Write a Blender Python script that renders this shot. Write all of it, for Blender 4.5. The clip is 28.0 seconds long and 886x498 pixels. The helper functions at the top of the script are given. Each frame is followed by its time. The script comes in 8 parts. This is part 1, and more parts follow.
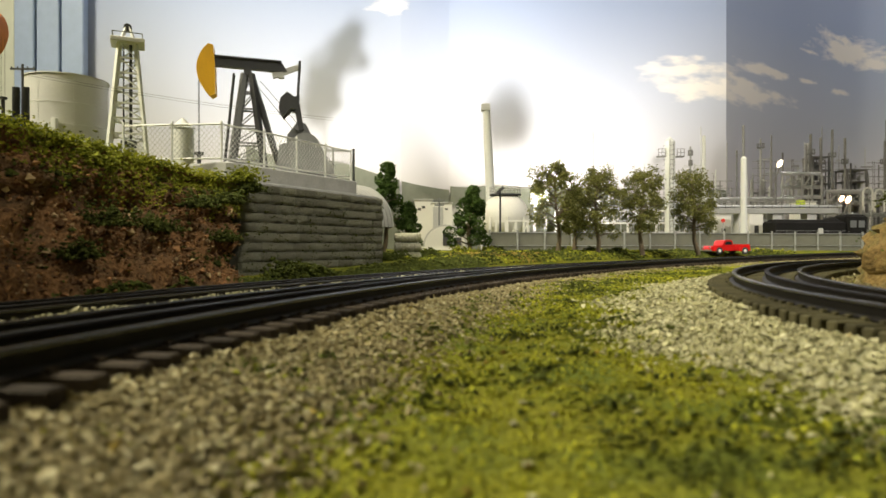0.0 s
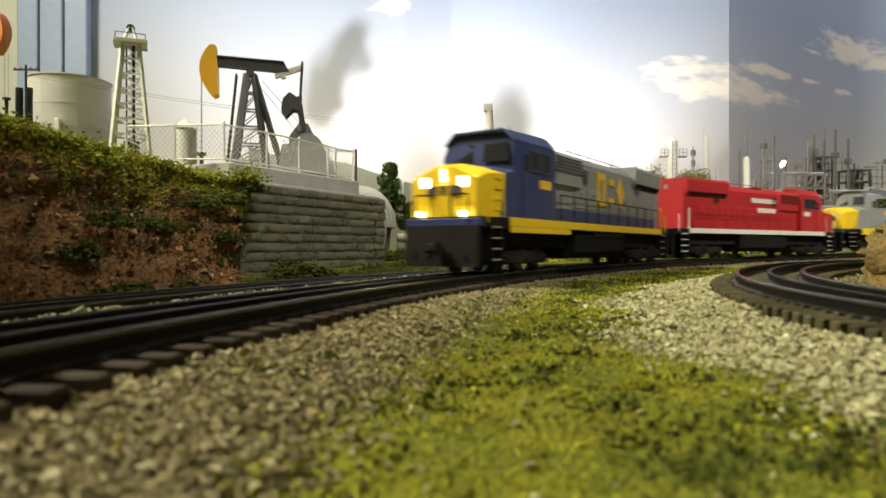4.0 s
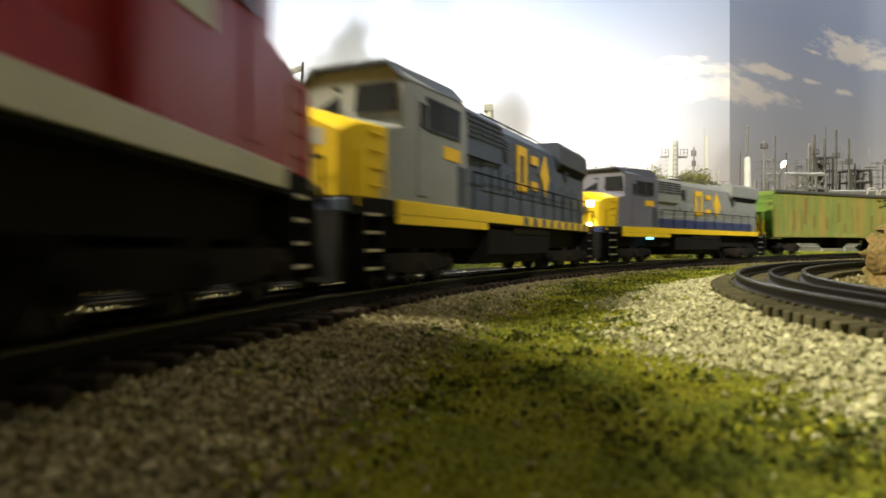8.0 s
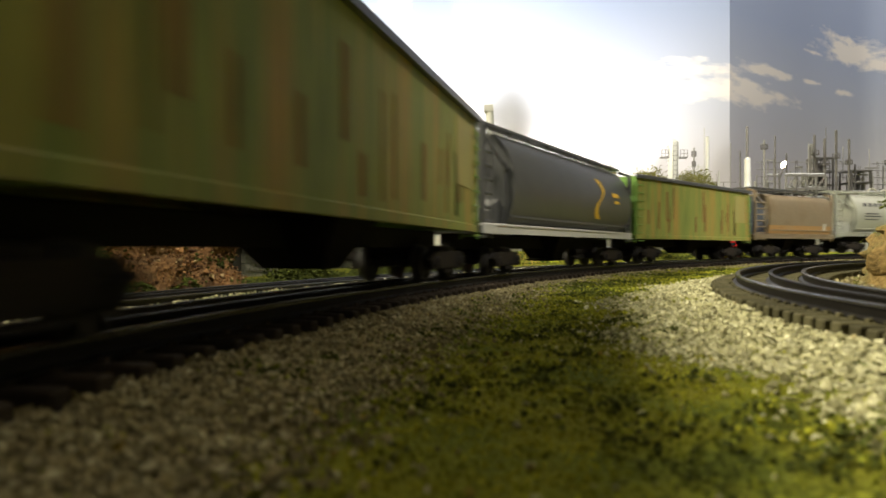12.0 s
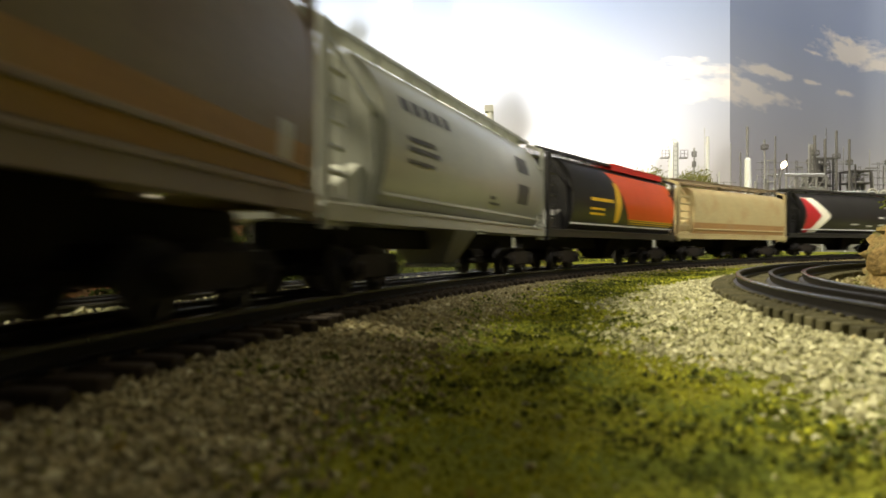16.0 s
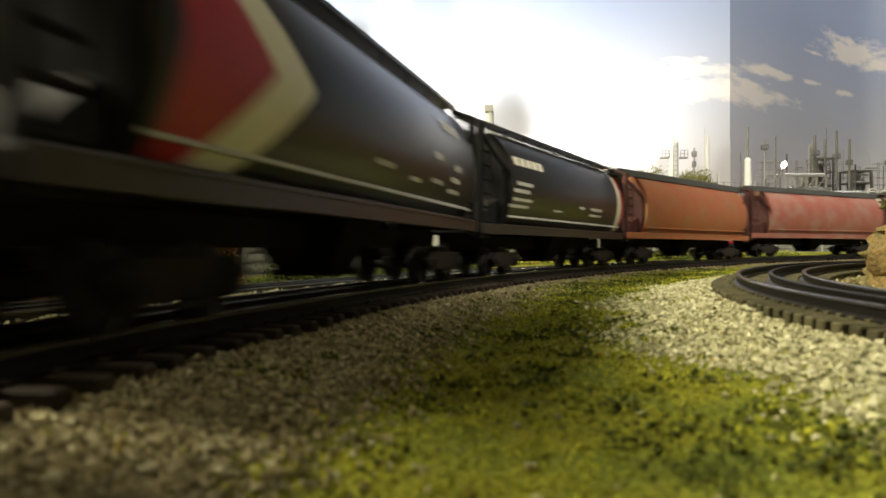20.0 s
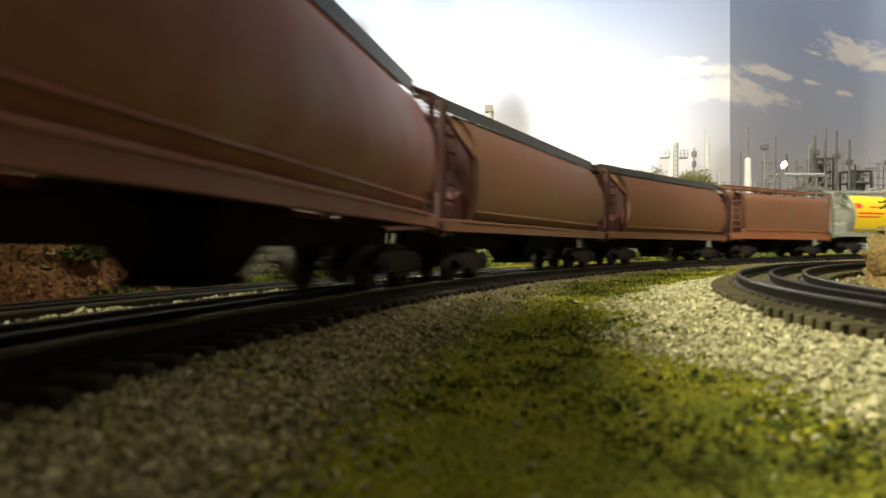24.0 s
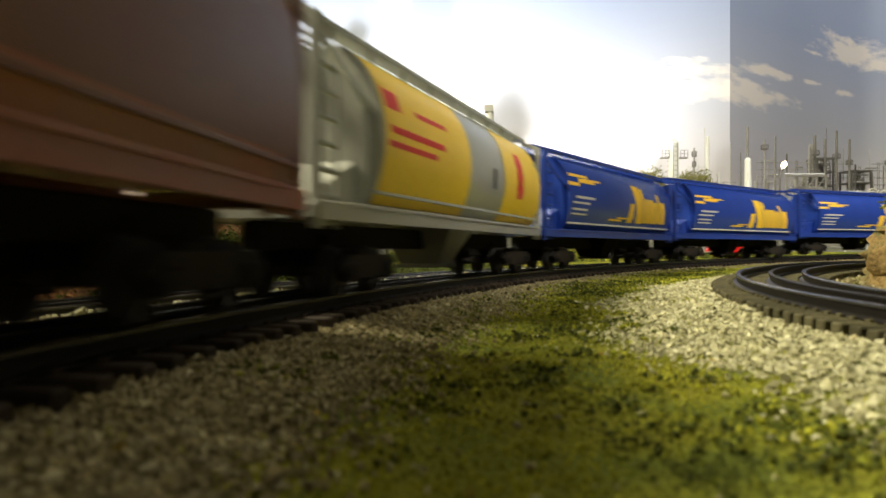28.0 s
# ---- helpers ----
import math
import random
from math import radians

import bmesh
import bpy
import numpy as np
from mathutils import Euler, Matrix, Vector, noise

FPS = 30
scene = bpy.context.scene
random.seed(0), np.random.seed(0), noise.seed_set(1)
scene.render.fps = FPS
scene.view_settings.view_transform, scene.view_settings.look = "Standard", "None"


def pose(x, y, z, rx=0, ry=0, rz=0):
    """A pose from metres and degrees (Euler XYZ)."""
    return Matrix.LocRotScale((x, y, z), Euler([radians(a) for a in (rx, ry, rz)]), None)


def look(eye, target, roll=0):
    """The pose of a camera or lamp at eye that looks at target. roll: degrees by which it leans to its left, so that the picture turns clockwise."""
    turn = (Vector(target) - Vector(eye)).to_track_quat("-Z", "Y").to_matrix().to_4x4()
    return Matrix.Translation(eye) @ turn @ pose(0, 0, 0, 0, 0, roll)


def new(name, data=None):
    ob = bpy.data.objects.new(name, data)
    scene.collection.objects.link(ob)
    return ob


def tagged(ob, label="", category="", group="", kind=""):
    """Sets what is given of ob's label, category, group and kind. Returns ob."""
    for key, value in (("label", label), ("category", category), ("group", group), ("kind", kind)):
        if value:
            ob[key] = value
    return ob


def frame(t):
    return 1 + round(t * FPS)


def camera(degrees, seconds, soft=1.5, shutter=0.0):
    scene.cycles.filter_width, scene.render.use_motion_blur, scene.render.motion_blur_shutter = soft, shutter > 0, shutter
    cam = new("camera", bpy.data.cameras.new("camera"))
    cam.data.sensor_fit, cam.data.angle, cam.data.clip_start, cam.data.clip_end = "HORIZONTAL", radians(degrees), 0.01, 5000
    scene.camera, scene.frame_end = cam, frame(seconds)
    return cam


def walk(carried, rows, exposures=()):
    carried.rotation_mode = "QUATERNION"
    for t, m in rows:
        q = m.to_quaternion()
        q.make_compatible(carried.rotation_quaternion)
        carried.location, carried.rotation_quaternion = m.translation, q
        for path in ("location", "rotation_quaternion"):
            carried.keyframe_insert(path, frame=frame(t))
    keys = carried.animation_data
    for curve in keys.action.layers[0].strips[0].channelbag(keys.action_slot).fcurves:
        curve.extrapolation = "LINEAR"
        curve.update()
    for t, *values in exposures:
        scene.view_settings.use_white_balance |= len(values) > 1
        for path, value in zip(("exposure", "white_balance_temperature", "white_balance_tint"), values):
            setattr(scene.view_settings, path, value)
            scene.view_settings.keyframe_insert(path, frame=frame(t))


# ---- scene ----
# ---- camera ----
EYE = Vector((0.0, 0.0, 0.0181))


def aim(yaw, pitch):
    """Camera pose: degrees to the right and upwards."""
    d = Vector((math.sin(radians(yaw)) * math.cos(radians(pitch)), math.cos(radians(yaw)) * math.cos(radians(pitch)), math.sin(radians(pitch))))
    return look(EYE, EYE + d)


cam = camera(68.53, 28.0, soft=1.6, shutter=1.0)
# a small compact camera focused on the middle distance
cam.data.dof.use_dof, cam.data.dof.focus_distance, cam.data.dof.aperture_fstop = True, 0.85, 24.0
walk(cam, [
    (0.0, aim(0.290, -0.21)), (1.0, aim(0.255, -0.21)), (2.0, aim(0.20, -0.21)), (3.0, aim(0.14, -0.20)),
    (6.0, aim(0.035, -0.17)), (8.0, aim(0.035, -0.16)), (11.0, aim(0.03, -0.12)), (14.5, aim(0.01, -0.09)),
    (18.0, aim(0.0, -0.085)), (28.0, aim(0.0, -0.085)),
], exposures=[(0.0, 0.0), (3.4, 0.0), (5.6, 0.40), (28.0, 0.40)])

# ---- light ----
world = bpy.data.worlds.new("basement")
world.use_nodes = True
scene.world = world
wbg = world.node_tree.nodes["Background"]
wbg.inputs["Color"].default_value = (1.0, 0.94, 0.84, 1)
wbg.inputs["Strength"].default_value = 0.008


def lamp(name, kind, place, target, power, colour, **values):
    data = bpy.data.lights.new(name, kind)
    data.energy, data.color = power, colour
    if kind == "AREA":
        data.shape, data.size, data.size_y = "RECTANGLE", values["size"], values["size_y"]
    if kind == "SPOT":
        data.spot_size, data.spot_blend, data.shadow_soft_size = radians(values["cone"]), values["blend"], values["soft"]
    if kind == "POINT":
        data.shadow_soft_size = values["soft"]
    ob = new(name, data)
    ob.matrix_world = look(place, target)
    return ob


# overhead strip light over the layout, two small floodlights that wash the backdrop, then added fill lamps that
# brighten single areas
lamp("strip_light", "AREA", (-1.42, 0.40, 1.62), (0.1, 0.38, 0.0), 82.0, (1.0, 0.91, 0.66), size=0.75, size_y=0.45)
lamp("backdrop_floodlight", "SPOT", (-0.300, 1.05, 0.105), (-0.33, 2.03, 0.76), 76.0, (1.0, 0.95, 0.83), cone=76, blend=1.0, soft=0.0016)
lamp("backdrop_floodlight", "SPOT", (0.262, 1.45, 0.040), (0.42, 2.11, 0.60), 68.0, (1.0, 0.95, 0.83), cone=84, blend=1.0, soft=0.020)
# added fill from above, lifts the ground inside the train's shadow
lamp("ceiling_light", "AREA", (0.30, 0.35, 2.30), (0.30, 0.36, 0.0), 9.2, (1.0, 0.89, 0.66), size=1.2, size_y=0.3)
# added low fill from the front for upright faces, stands for no known lamp
lamp("standing_lamp", "AREA", (0.9, -2.5, 0.80), (0.1, 0.9, 0.05), 1.9, (1.0, 0.92, 0.78), size=0.7, size_y=0.5)
# added fill aimed at the far stretch of the train and the trees
lamp("ceiling_spotlight", "SPOT", (1.5, -0.9, 1.9), (0.72, 1.08, 0.05), 270.0, (1.0, 0.94, 0.84), cone=30, blend=0.8, soft=0.05)
# added fill that brightens the stone wall and the cut hillside
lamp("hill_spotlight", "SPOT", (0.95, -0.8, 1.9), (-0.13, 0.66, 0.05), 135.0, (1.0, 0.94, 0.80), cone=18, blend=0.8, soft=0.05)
# added fill to lift the right backdrop panel and the refinery
lamp("corner_light", "SPOT", (2.3, 0.7, 2.1), (1.30, 2.2, 0.35), 82.0, (1.0, 0.95, 0.91), cone=72, blend=0.7, soft=0.12)

# ---- materials ----


def mat(name, colour, rough=0.6, metal=0.0, vary=0.25, size=60.0, fine=600.0, bump=0.25, depth=0.0006, second=None, mix=0.5, islands=False, per_object=0.0, spec=0.5, tones=()):
    """A surface with a coarse and a fine noise on its colour, and relief. second: a colour that comes in patches. tones: further colours, taken piece by piece."""
    m = bpy.data.materials.new(name)
    m.use_nodes = True
    n, l = m.node_tree.nodes, m.node_tree.links
    b = n["Principled BSDF"]
    b.inputs["Roughness"].default_value, b.inputs["Metallic"].default_value = rough, metal
    b.inputs["Specular IOR Level"].default_value = spec
    co = n.new("ShaderNodeTexCoord").outputs["Object"]
    coarse, grain = n.new("ShaderNodeTexNoise"), n.new("ShaderNodeTexNoise")
    coarse.inputs["Scale"].default_value, coarse.inputs["Detail"].default_value = size, 5
    grain.inputs["Scale"].default_value, grain.inputs["Detail"].default_value = fine, 3
    l.new(co, coarse.inputs["Vector"]), l.new(co, grain.inputs["Vector"])
    base = n.new("ShaderNodeRGB").outputs[0]
    base.default_value = (*colour, 1)
    if tones:
        pick = n.new("ShaderNodeValToRGB")
        pick.color_ramp.interpolation = "CONSTANT"
        pick.color_ramp.elements[0].color = (*colour, 1)
        pick.color_ramp.elements[1].position, pick.color_ramp.elements[1].color = 1 - 0.55 / (len(tones) + 0.4), (*tones[-1], 1)
        for i, c in enumerate(tones[:-1]):
            pick.color_ramp.elements.new(0.42 + 0.5 * i / len(tones)).color = (*c, 1)
        far = n.new("ShaderNodeMath")
        far.operation, far.inputs[1].default_value = "MULTIPLY", 7.31
        part_of = n.new("ShaderNodeMath")
        part_of.operation = "FRACT"
        l.new(n.new("ShaderNodeNewGeometry").outputs["Random Per Island"], far.inputs[0])
        l.new(far.outputs[0], part_of.inputs[0]), l.new(part_of.outputs[0], pick.inputs[0])
        base = pick.outputs[0]
    if second:
        ramp = n.new("ShaderNodeMapRange")
        ramp.inputs["From Min"].default_value, ramp.inputs["From Max"].default_value = 0.42 + 0.3 * (0.5 - mix), 0.62 + 0.3 * (0.5 - mix)
        l.new(coarse.outputs["Fac"], ramp.inputs["Value"])
        mx = n.new("ShaderNodeMix")
        mx.data_type = "RGBA"
        l.new(ramp.outputs["Result"], mx.inputs["Factor"]), l.new(base, mx.inputs[6])
        mx.inputs[7].default_value = (*second, 1)
        base = mx.outputs[2]
    add = n.new("ShaderNodeMath")
    add.operation = "ADD"
    l.new(coarse.outputs["Fac"], add.inputs[0]), l.new(grain.outputs["Fac"], add.inputs[1])
    value = n.new("ShaderNodeMapRange")
    value.inputs["From Min"].default_value, value.inputs["From Max"].default_value = 0.6, 1.4
    value.inputs["To Min"].default_value, value.inputs["To Max"].default_value = 1 - vary, 1 + vary
    l.new(add.outputs[0], value.inputs["Value"])
    fac = value.outputs["Result"]
    for on, amount, kind, out in ((islands > 0, 0.45 if islands is True else islands, "ShaderNodeNewGeometry", "Random Per Island"), (per_object > 0, per_object, "ShaderNodeObjectInfo", "Random")):
        if on:
            r = n.new("ShaderNodeMapRange")
            r.inputs["To Min"].default_value, r.inputs["To Max"].default_value = 1 - amount, 1 + amount
            l.new(n.new(kind).outputs[out], r.inputs["Value"])
            mul = n.new("ShaderNodeMath")
            mul.operation = "MULTIPLY"
            l.new(fac, mul.inputs[0]), l.new(r.outputs["Result"], mul.inputs[1])
            fac = mul.outputs[0]
    hsv = n.new("ShaderNodeHueSaturation")
    l.new(base, hsv.inputs["Color"]), l.new(fac, hsv.inputs["Value"])
    l.new(hsv.outputs["Color"], b.inputs["Base Color"])
    if bump:
        bp = n.new("ShaderNodeBump")
        bp.inputs["Strength"].default_value, bp.inputs["Distance"].default_value = bump, depth
        l.new(grain.outputs["Fac"], bp.inputs["Height"])
        l.new(bp.outputs["Normal"], b.inputs["Normal"])
    return m


def glow(name, colour, strength):
    m = bpy.data.materials.new(name)
    m.use_nodes = True
    b = m.node_tree.nodes["Principled BSDF"]
    b.inputs["Base Color"].default_value = (*colour, 1)
    b.inputs["Emission Color"].default_value, b.inputs["Emission Strength"].default_value = (*colour, 1), strength
    return m


# ---- mesh helpers ----


def part(name, bm, material, parent=None, label="", smooth=False):
    me = bpy.data.meshes.new(name)
    if isinstance(bm, bmesh.types.BMesh):
        bmesh.ops.recalc_face_normals(bm, faces=bm.faces[:])
        bm.to_mesh(me)
        bm.free()
    else:
        me.from_pydata(*bm)
    me.polygons.foreach_set("use_smooth", [True] * len(me.polygons))
    me.set_sharp_from_angle(angle=radians(60 if smooth else 32))
    for m in material if isinstance(material, (list, tuple)) else [material]:
        me.materials.append(m)
    ob = new(name, me)
    if parent:
        ob.parent = parent
    if label:
        ob["label"] = label
    return ob


def thing(name, label, category, group="", kind="", m=None):
    ob = tagged(new(name), label, category, group, kind)
    if m is not None:
        ob.matrix_world = m
    return ob


def hexa(bm, lo, hi):
    """A solid from two rings of equal length."""
    a, b = [bm.verts.new(p) for p in lo], [bm.verts.new(p) for p in hi]
    k = len(a)
    bm.faces.new(a[::-1]), bm.faces.new(b)
    for i in range(k):
        bm.faces.new((a[i], a[(i + 1) % k], b[(i + 1) % k], b[i]))
    return bm


def box(bm, x0, x1, y0, y1, z0, z1, c=0.0):
    """A box with all its upright edges and its top chamfered by c."""
    if c <= 0:
        return hexa(bm, [(x0, y0, z0), (x1, y0, z0), (x1, y1, z0), (x0, y1, z0)], [(x0, y0, z1), (x1, y0, z1), (x1, y1, z1), (x0, y1, z1)])

    def ring(d, z):
        e = d + c
        return [(x0 + e, y0 + d, z), (x1 - e, y0 + d, z), (x1 - d, y0 + e, z), (x1 - d, y1 - e, z), (x1 - e, y1 - d, z), (x0 + e, y1 - d, z), (x0 + d, y1 - e, z), (x0 + d, y0 + e, z)]

    loft(bm, [ring(0, z0), ring(0, z1 - c), ring(c, z1)])
    return bm


def loft(bm, rings, caps=True, closed=True):
    vs = [[bm.verts.new(p) for p in r] for r in rings]
    k = len(vs[0])
    for a, b in zip(vs, vs[1:]):
        for i in range(k if closed else k - 1):
            bm.faces.new((a[i], a[(i + 1) % k], b[(i + 1) % k], b[i]))
    if caps:
        bm.faces.new(vs[0][::-1]), bm.faces.new(vs[-1])
    return bm


def tube(bm, p0, p1, r0, r1=None, k=8):
    """A tapered round bar between two points."""
    p0, p1 = Vector(p0), Vector(p1)
    q = (p1 - p0).to_track_quat("Z", "Y")
    r1 = r0 if r1 is None else r1
    ring = lambda p, r: [p + q @ Vector((r * math.cos(6.28319 * i / k), r * math.sin(6.28319 * i / k), 0)) for i in range(k)]
    return hexa(bm, ring(p0, r0), ring(p1, r1))


def bar(bm, p0, p1, w, h=None):
    """A square bar between two points."""
    p0, p1 = Vector(p0), Vector(p1)
    q = (p1 - p0).to_track_quat("Z", "Y")
    h = w if h is None else h
    ring = lambda p: [p + q @ Vector((sx * w / 2, sy * h / 2, 0)) for sx, sy in ((-1, -1), (1, -1), (1, 1), (-1, 1))]
    return hexa(bm, ring(p0), ring(p1))


def prism(bm, outline, x0, x1):
    """Extrudes a (y, z) outline along x."""
    return hexa(bm, [(x0, y, z) for y, z in outline], [(x1, y, z) for y, z in outline])


def slab(bm, outline, y0, y1):
    """Extrudes an (x, z) outline along y."""
    return hexa(bm, [(x, y0, z) for x, z in outline], [(x, y1, z) for x, z in outline])


def B():
    return bmesh.new()


# ---- the line of the railway ----
# heading of the main line against +y, its curvature and the gentle grade of the railhead
STEP = 0.01
LINE_S = np.arange(-9.0, 11.0, STEP)


def heading(s):
    c = min(max(s, -0.45), 1.25)
    a = 0.350 + 0.7776 * c - 0.0824 * c * c + 0.0634 * c ** 3
    if s > 1.25:
        a = min(a + 0.87 * (s - 1.25), math.pi)
    return a


LINE_A = np.array([heading(s) for s in LINE_S])
LINE_X = np.cumsum(np.sin(LINE_A)) * STEP
LINE_Y = np.cumsum(np.cos(LINE_A)) * STEP
zero = int(round(9.0 / STEP))
LINE_X += -0.0239 - LINE_X[zero]
LINE_Y += 0.350 - LINE_Y[zero]
CL = np.clip(LINE_S, -0.45, 1.25)
LINE_Z = 0.0145 * CL + 0.00634 * CL ** 2 - 0.02 * (np.interp(CL, LINE_S, LINE_Y) - 0.35)


def line(s, w=0.0, dz=0.0):
    """The point of the main line at s, w metres to its right, as seen along growing s."""
    a = np.interp(s, LINE_S, LINE_A)
    return Vector((np.interp(s, LINE_S, LINE_X) + w * math.cos(a), np.interp(s, LINE_S, LINE_Y) - w * math.sin(a), np.interp(s, LINE_S, LINE_Z) + dz))


def gone(t):
    """How far the train has run at t seconds."""
    return 0.28274 * t + 0.00235 * min(t, 5.0)

# ---- surfaces ----
M_TURF = mat("turf_ground", (0.215, 0.215, 0.024), 0.97, size=34, fine=700, second=(0.095, 0.115, 0.018), vary=0.6, bump=1.0, depth=0.002, spec=0.08)
M_FOAM_YELLOW = mat("foam_yellow_green", (0.34, 0.345, 0.030), 0.97, size=80, vary=0.3, islands=True, bump=0, spec=0.1)
M_FOAM_GREEN = mat("foam_mid_green", (0.195, 0.212, 0.024), 0.97, size=80, vary=0.3, islands=True, bump=0, spec=0.1)
M_FOAM_DARK = mat("foam_dark_green", (0.062, 0.075, 0.017), 0.97, size=80, vary=0.3, islands=True, bump=0, spec=0.1)
M_FOAM_RUST = mat("foam_burnt", (0.25, 0.185, 0.04), 0.97, size=80, vary=0.3, islands=True, bump=0, spec=0.1)
M_TURF_DARK = mat("turf_deep_green", (0.085, 0.100, 0.018), 0.97, size=80, vary=0.3, islands=True, bump=0, spec=0.1)
M_TURF_YELLOW = mat("turf_yellow_green", (0.295, 0.300, 0.028), 0.97, size=80, vary=0.3, islands=True, bump=0, spec=0.1)
M_BALLAST = mat("ballast_warm", (0.245, 0.208, 0.105), 0.85, size=150, fine=1500, vary=0.25, islands=0.26, bump=0, spec=0.25, tones=((0.29, 0.258, 0.140), (0.155, 0.130, 0.066), (0.38, 0.35, 0.215)))
M_BALLAST_PALE = mat("ballast_pale", (0.40, 0.385, 0.225), 0.8, size=150, fine=1500, vary=0.2, islands=0.25, bump=0, spec=0.3, tones=((0.33, 0.315, 0.175), (0.49, 0.475, 0.31), (0.22, 0.21, 0.115)))
M_BED = mat("ballast_bed", (0.17, 0.155, 0.12), 0.95, size=120, fine=900, vary=0.5, bump=0.8, depth=0.001)
M_RAIL = mat("blackened_rail", (0.012, 0.011, 0.010), 0.45, 0.0, size=40, fine=900, vary=0.35, bump=0.1, depth=0.0002, spec=0.16)
M_RAILTOP = mat("worn_railhead", (0.034, 0.032, 0.029), 0.24, 0.25, size=60, fine=800, vary=0.3, bump=0.05, depth=0.0001)
M_TIE = mat("tie_dark_brown", (0.040, 0.031, 0.022), 0.75, size=90, fine=1200, vary=0.35, per_object=0.35, bump=0.5, depth=0.0003, spec=0.12)
M_TIE_OLIVE = mat("tie_olive", (0.070, 0.064, 0.034), 0.75, size=90, fine=1200, vary=0.35, per_object=0.3, bump=0.5, depth=0.0003, spec=0.12)
M_CLAY = mat("cut_clay", (0.27, 0.145, 0.062), 0.95, size=42, fine=420, second=(0.105, 0.066, 0.034), vary=0.75, bump=1.0, depth=0.003, spec=0.12)
M_OCHRE = mat("ochre_rock", (0.235, 0.16, 0.060), 0.9, size=46, fine=380, second=(0.080, 0.078, 0.028), vary=0.6, bump=0.9, depth=0.002, spec=0.2)
M_STONE = mat("grey_cut_stone", (0.42, 0.405, 0.315), 0.9, size=60, fine=380, second=(0.25, 0.25, 0.165), vary=0.55, per_object=0.22, bump=1.0, depth=0.003)
M_MORTAR = mat("dark_mortar", (0.085, 0.082, 0.062), 0.95, size=90, fine=900, vary=0.3)
M_CONCRETE = mat("concrete", (0.46, 0.46, 0.45), 0.75, size=40, fine=500, second=(0.36, 0.36, 0.35), vary=0.15, bump=0.3)
M_PLASTER = mat("room_paint", (0.30, 0.28, 0.25), 0.85, size=3, fine=60, vary=0.06, bump=0.1)
M_WOOD = mat("stained_wood", (0.16, 0.09, 0.045), 0.6, size=12, fine=90, vary=0.3)
M_CARPET = mat("carpet", (0.16, 0.14, 0.12), 0.98, size=30, fine=600, vary=0.35, bump=0.6)

ICO_V, ICO_F = [], []
tmp = B()
bmesh.ops.create_icosphere(tmp, subdivisions=1, radius=1.0)
tmp.verts.ensure_lookup_table()
ICO_V = np.array([v.co[:] for v in tmp.verts])
ICO_F = np.array([[v.index for v in f.verts] for f in tmp.faces])
tmp.free()
OCT_V = np.array([(1, 0, 0), (-1, 0, 0), (0, 1, 0), (0, -1, 0), (0, 0, 1), (0, 0, -1)], float)
OCT_F = np.array([(0, 2, 4), (2, 1, 4), (1, 3, 4), (3, 0, 4), (2, 0, 5), (1, 2, 5), (3, 1, 5), (0, 3, 5)])
SHARD_V = np.array([(1.1, 0, 0.1), (-0.6, 0.95, -0.1), (-0.6, -0.95, 0), (0.1, 0, 0.95), (-0.1, 0, -0.95)], float)
SHARD_F = np.array([(0, 1, 3), (1, 2, 3), (2, 0, 3), (1, 0, 4), (2, 1, 4), (0, 2, 4)])


def bits(name, places, sizes, material, parent=None, seed=1, rough=0.35, squash=0.75, coarse=False, label=""):
    """Many small irregular lumps, turned at random, in one mesh."""
    rng = np.random.default_rng(seed)
    V, F = (SHARD_V, SHARD_F) if coarse == "shard" else (OCT_V, OCT_F) if coarse else (ICO_V, ICO_F)
    places, sizes = np.asarray(places, float), np.asarray(sizes, float)
    n, k = len(places), len(V)
    v = V[None] * (1 + rough * rng.uniform(-1, 1, (n, k, 1))) * (0.7 + 0.6 * rng.random((n, 1, 3)))
    a, b = rng.uniform(0, 6.283, (2, n))
    ca, sa, cb, sb = np.cos(a), np.sin(a), np.cos(b), np.sin(b)
    x, y, z = v[..., 0], v[..., 1], v[..., 2]
    y, z = y * ca[:, None] - z * sa[:, None], y * sa[:, None] + z * ca[:, None]
    x, y = x * cb[:, None] - y * sb[:, None], x * sb[:, None] + y * cb[:, None]
    v = np.stack([x, y, z * squash], 2) * sizes[:, None, None] + places[:, None, :]
    f = (F[None] + (np.arange(n) * k)[:, None, None]).reshape(-1, 3)
    me = bpy.data.meshes.new(name)
    me.vertices.add(n * k), me.loops.add(len(f) * 3), me.polygons.add(len(f))
    me.vertices.foreach_set("co", v.reshape(-1).astype(np.float32))
    me.loops.foreach_set("vertex_index", f.reshape(-1).astype(np.int32))
    me.polygons.foreach_set("loop_start", np.arange(0, len(f) * 3, 3, dtype=np.int32))
    me.update(calc_edges=True)
    me.polygons.foreach_set("use_smooth", [False] * len(f))
    me.materials.append(material)
    ob = new(name, me)
    ob.parent = parent
    if label:
        ob["label"] = label
    return ob


def smooth(a, b, x):
    t = np.clip((x - a) / (b - a), 0, 1)
    return t * t * (3 - 2 * t)


# ---- lie of the land ----
FAR_W, FAR_DZ = -0.104, -0.005
LOOP_C, LOOP_R = np.array((0.563, 0.175)), 0.424
S_SAMPLE = np.arange(-1.2, 1.9, 0.012)


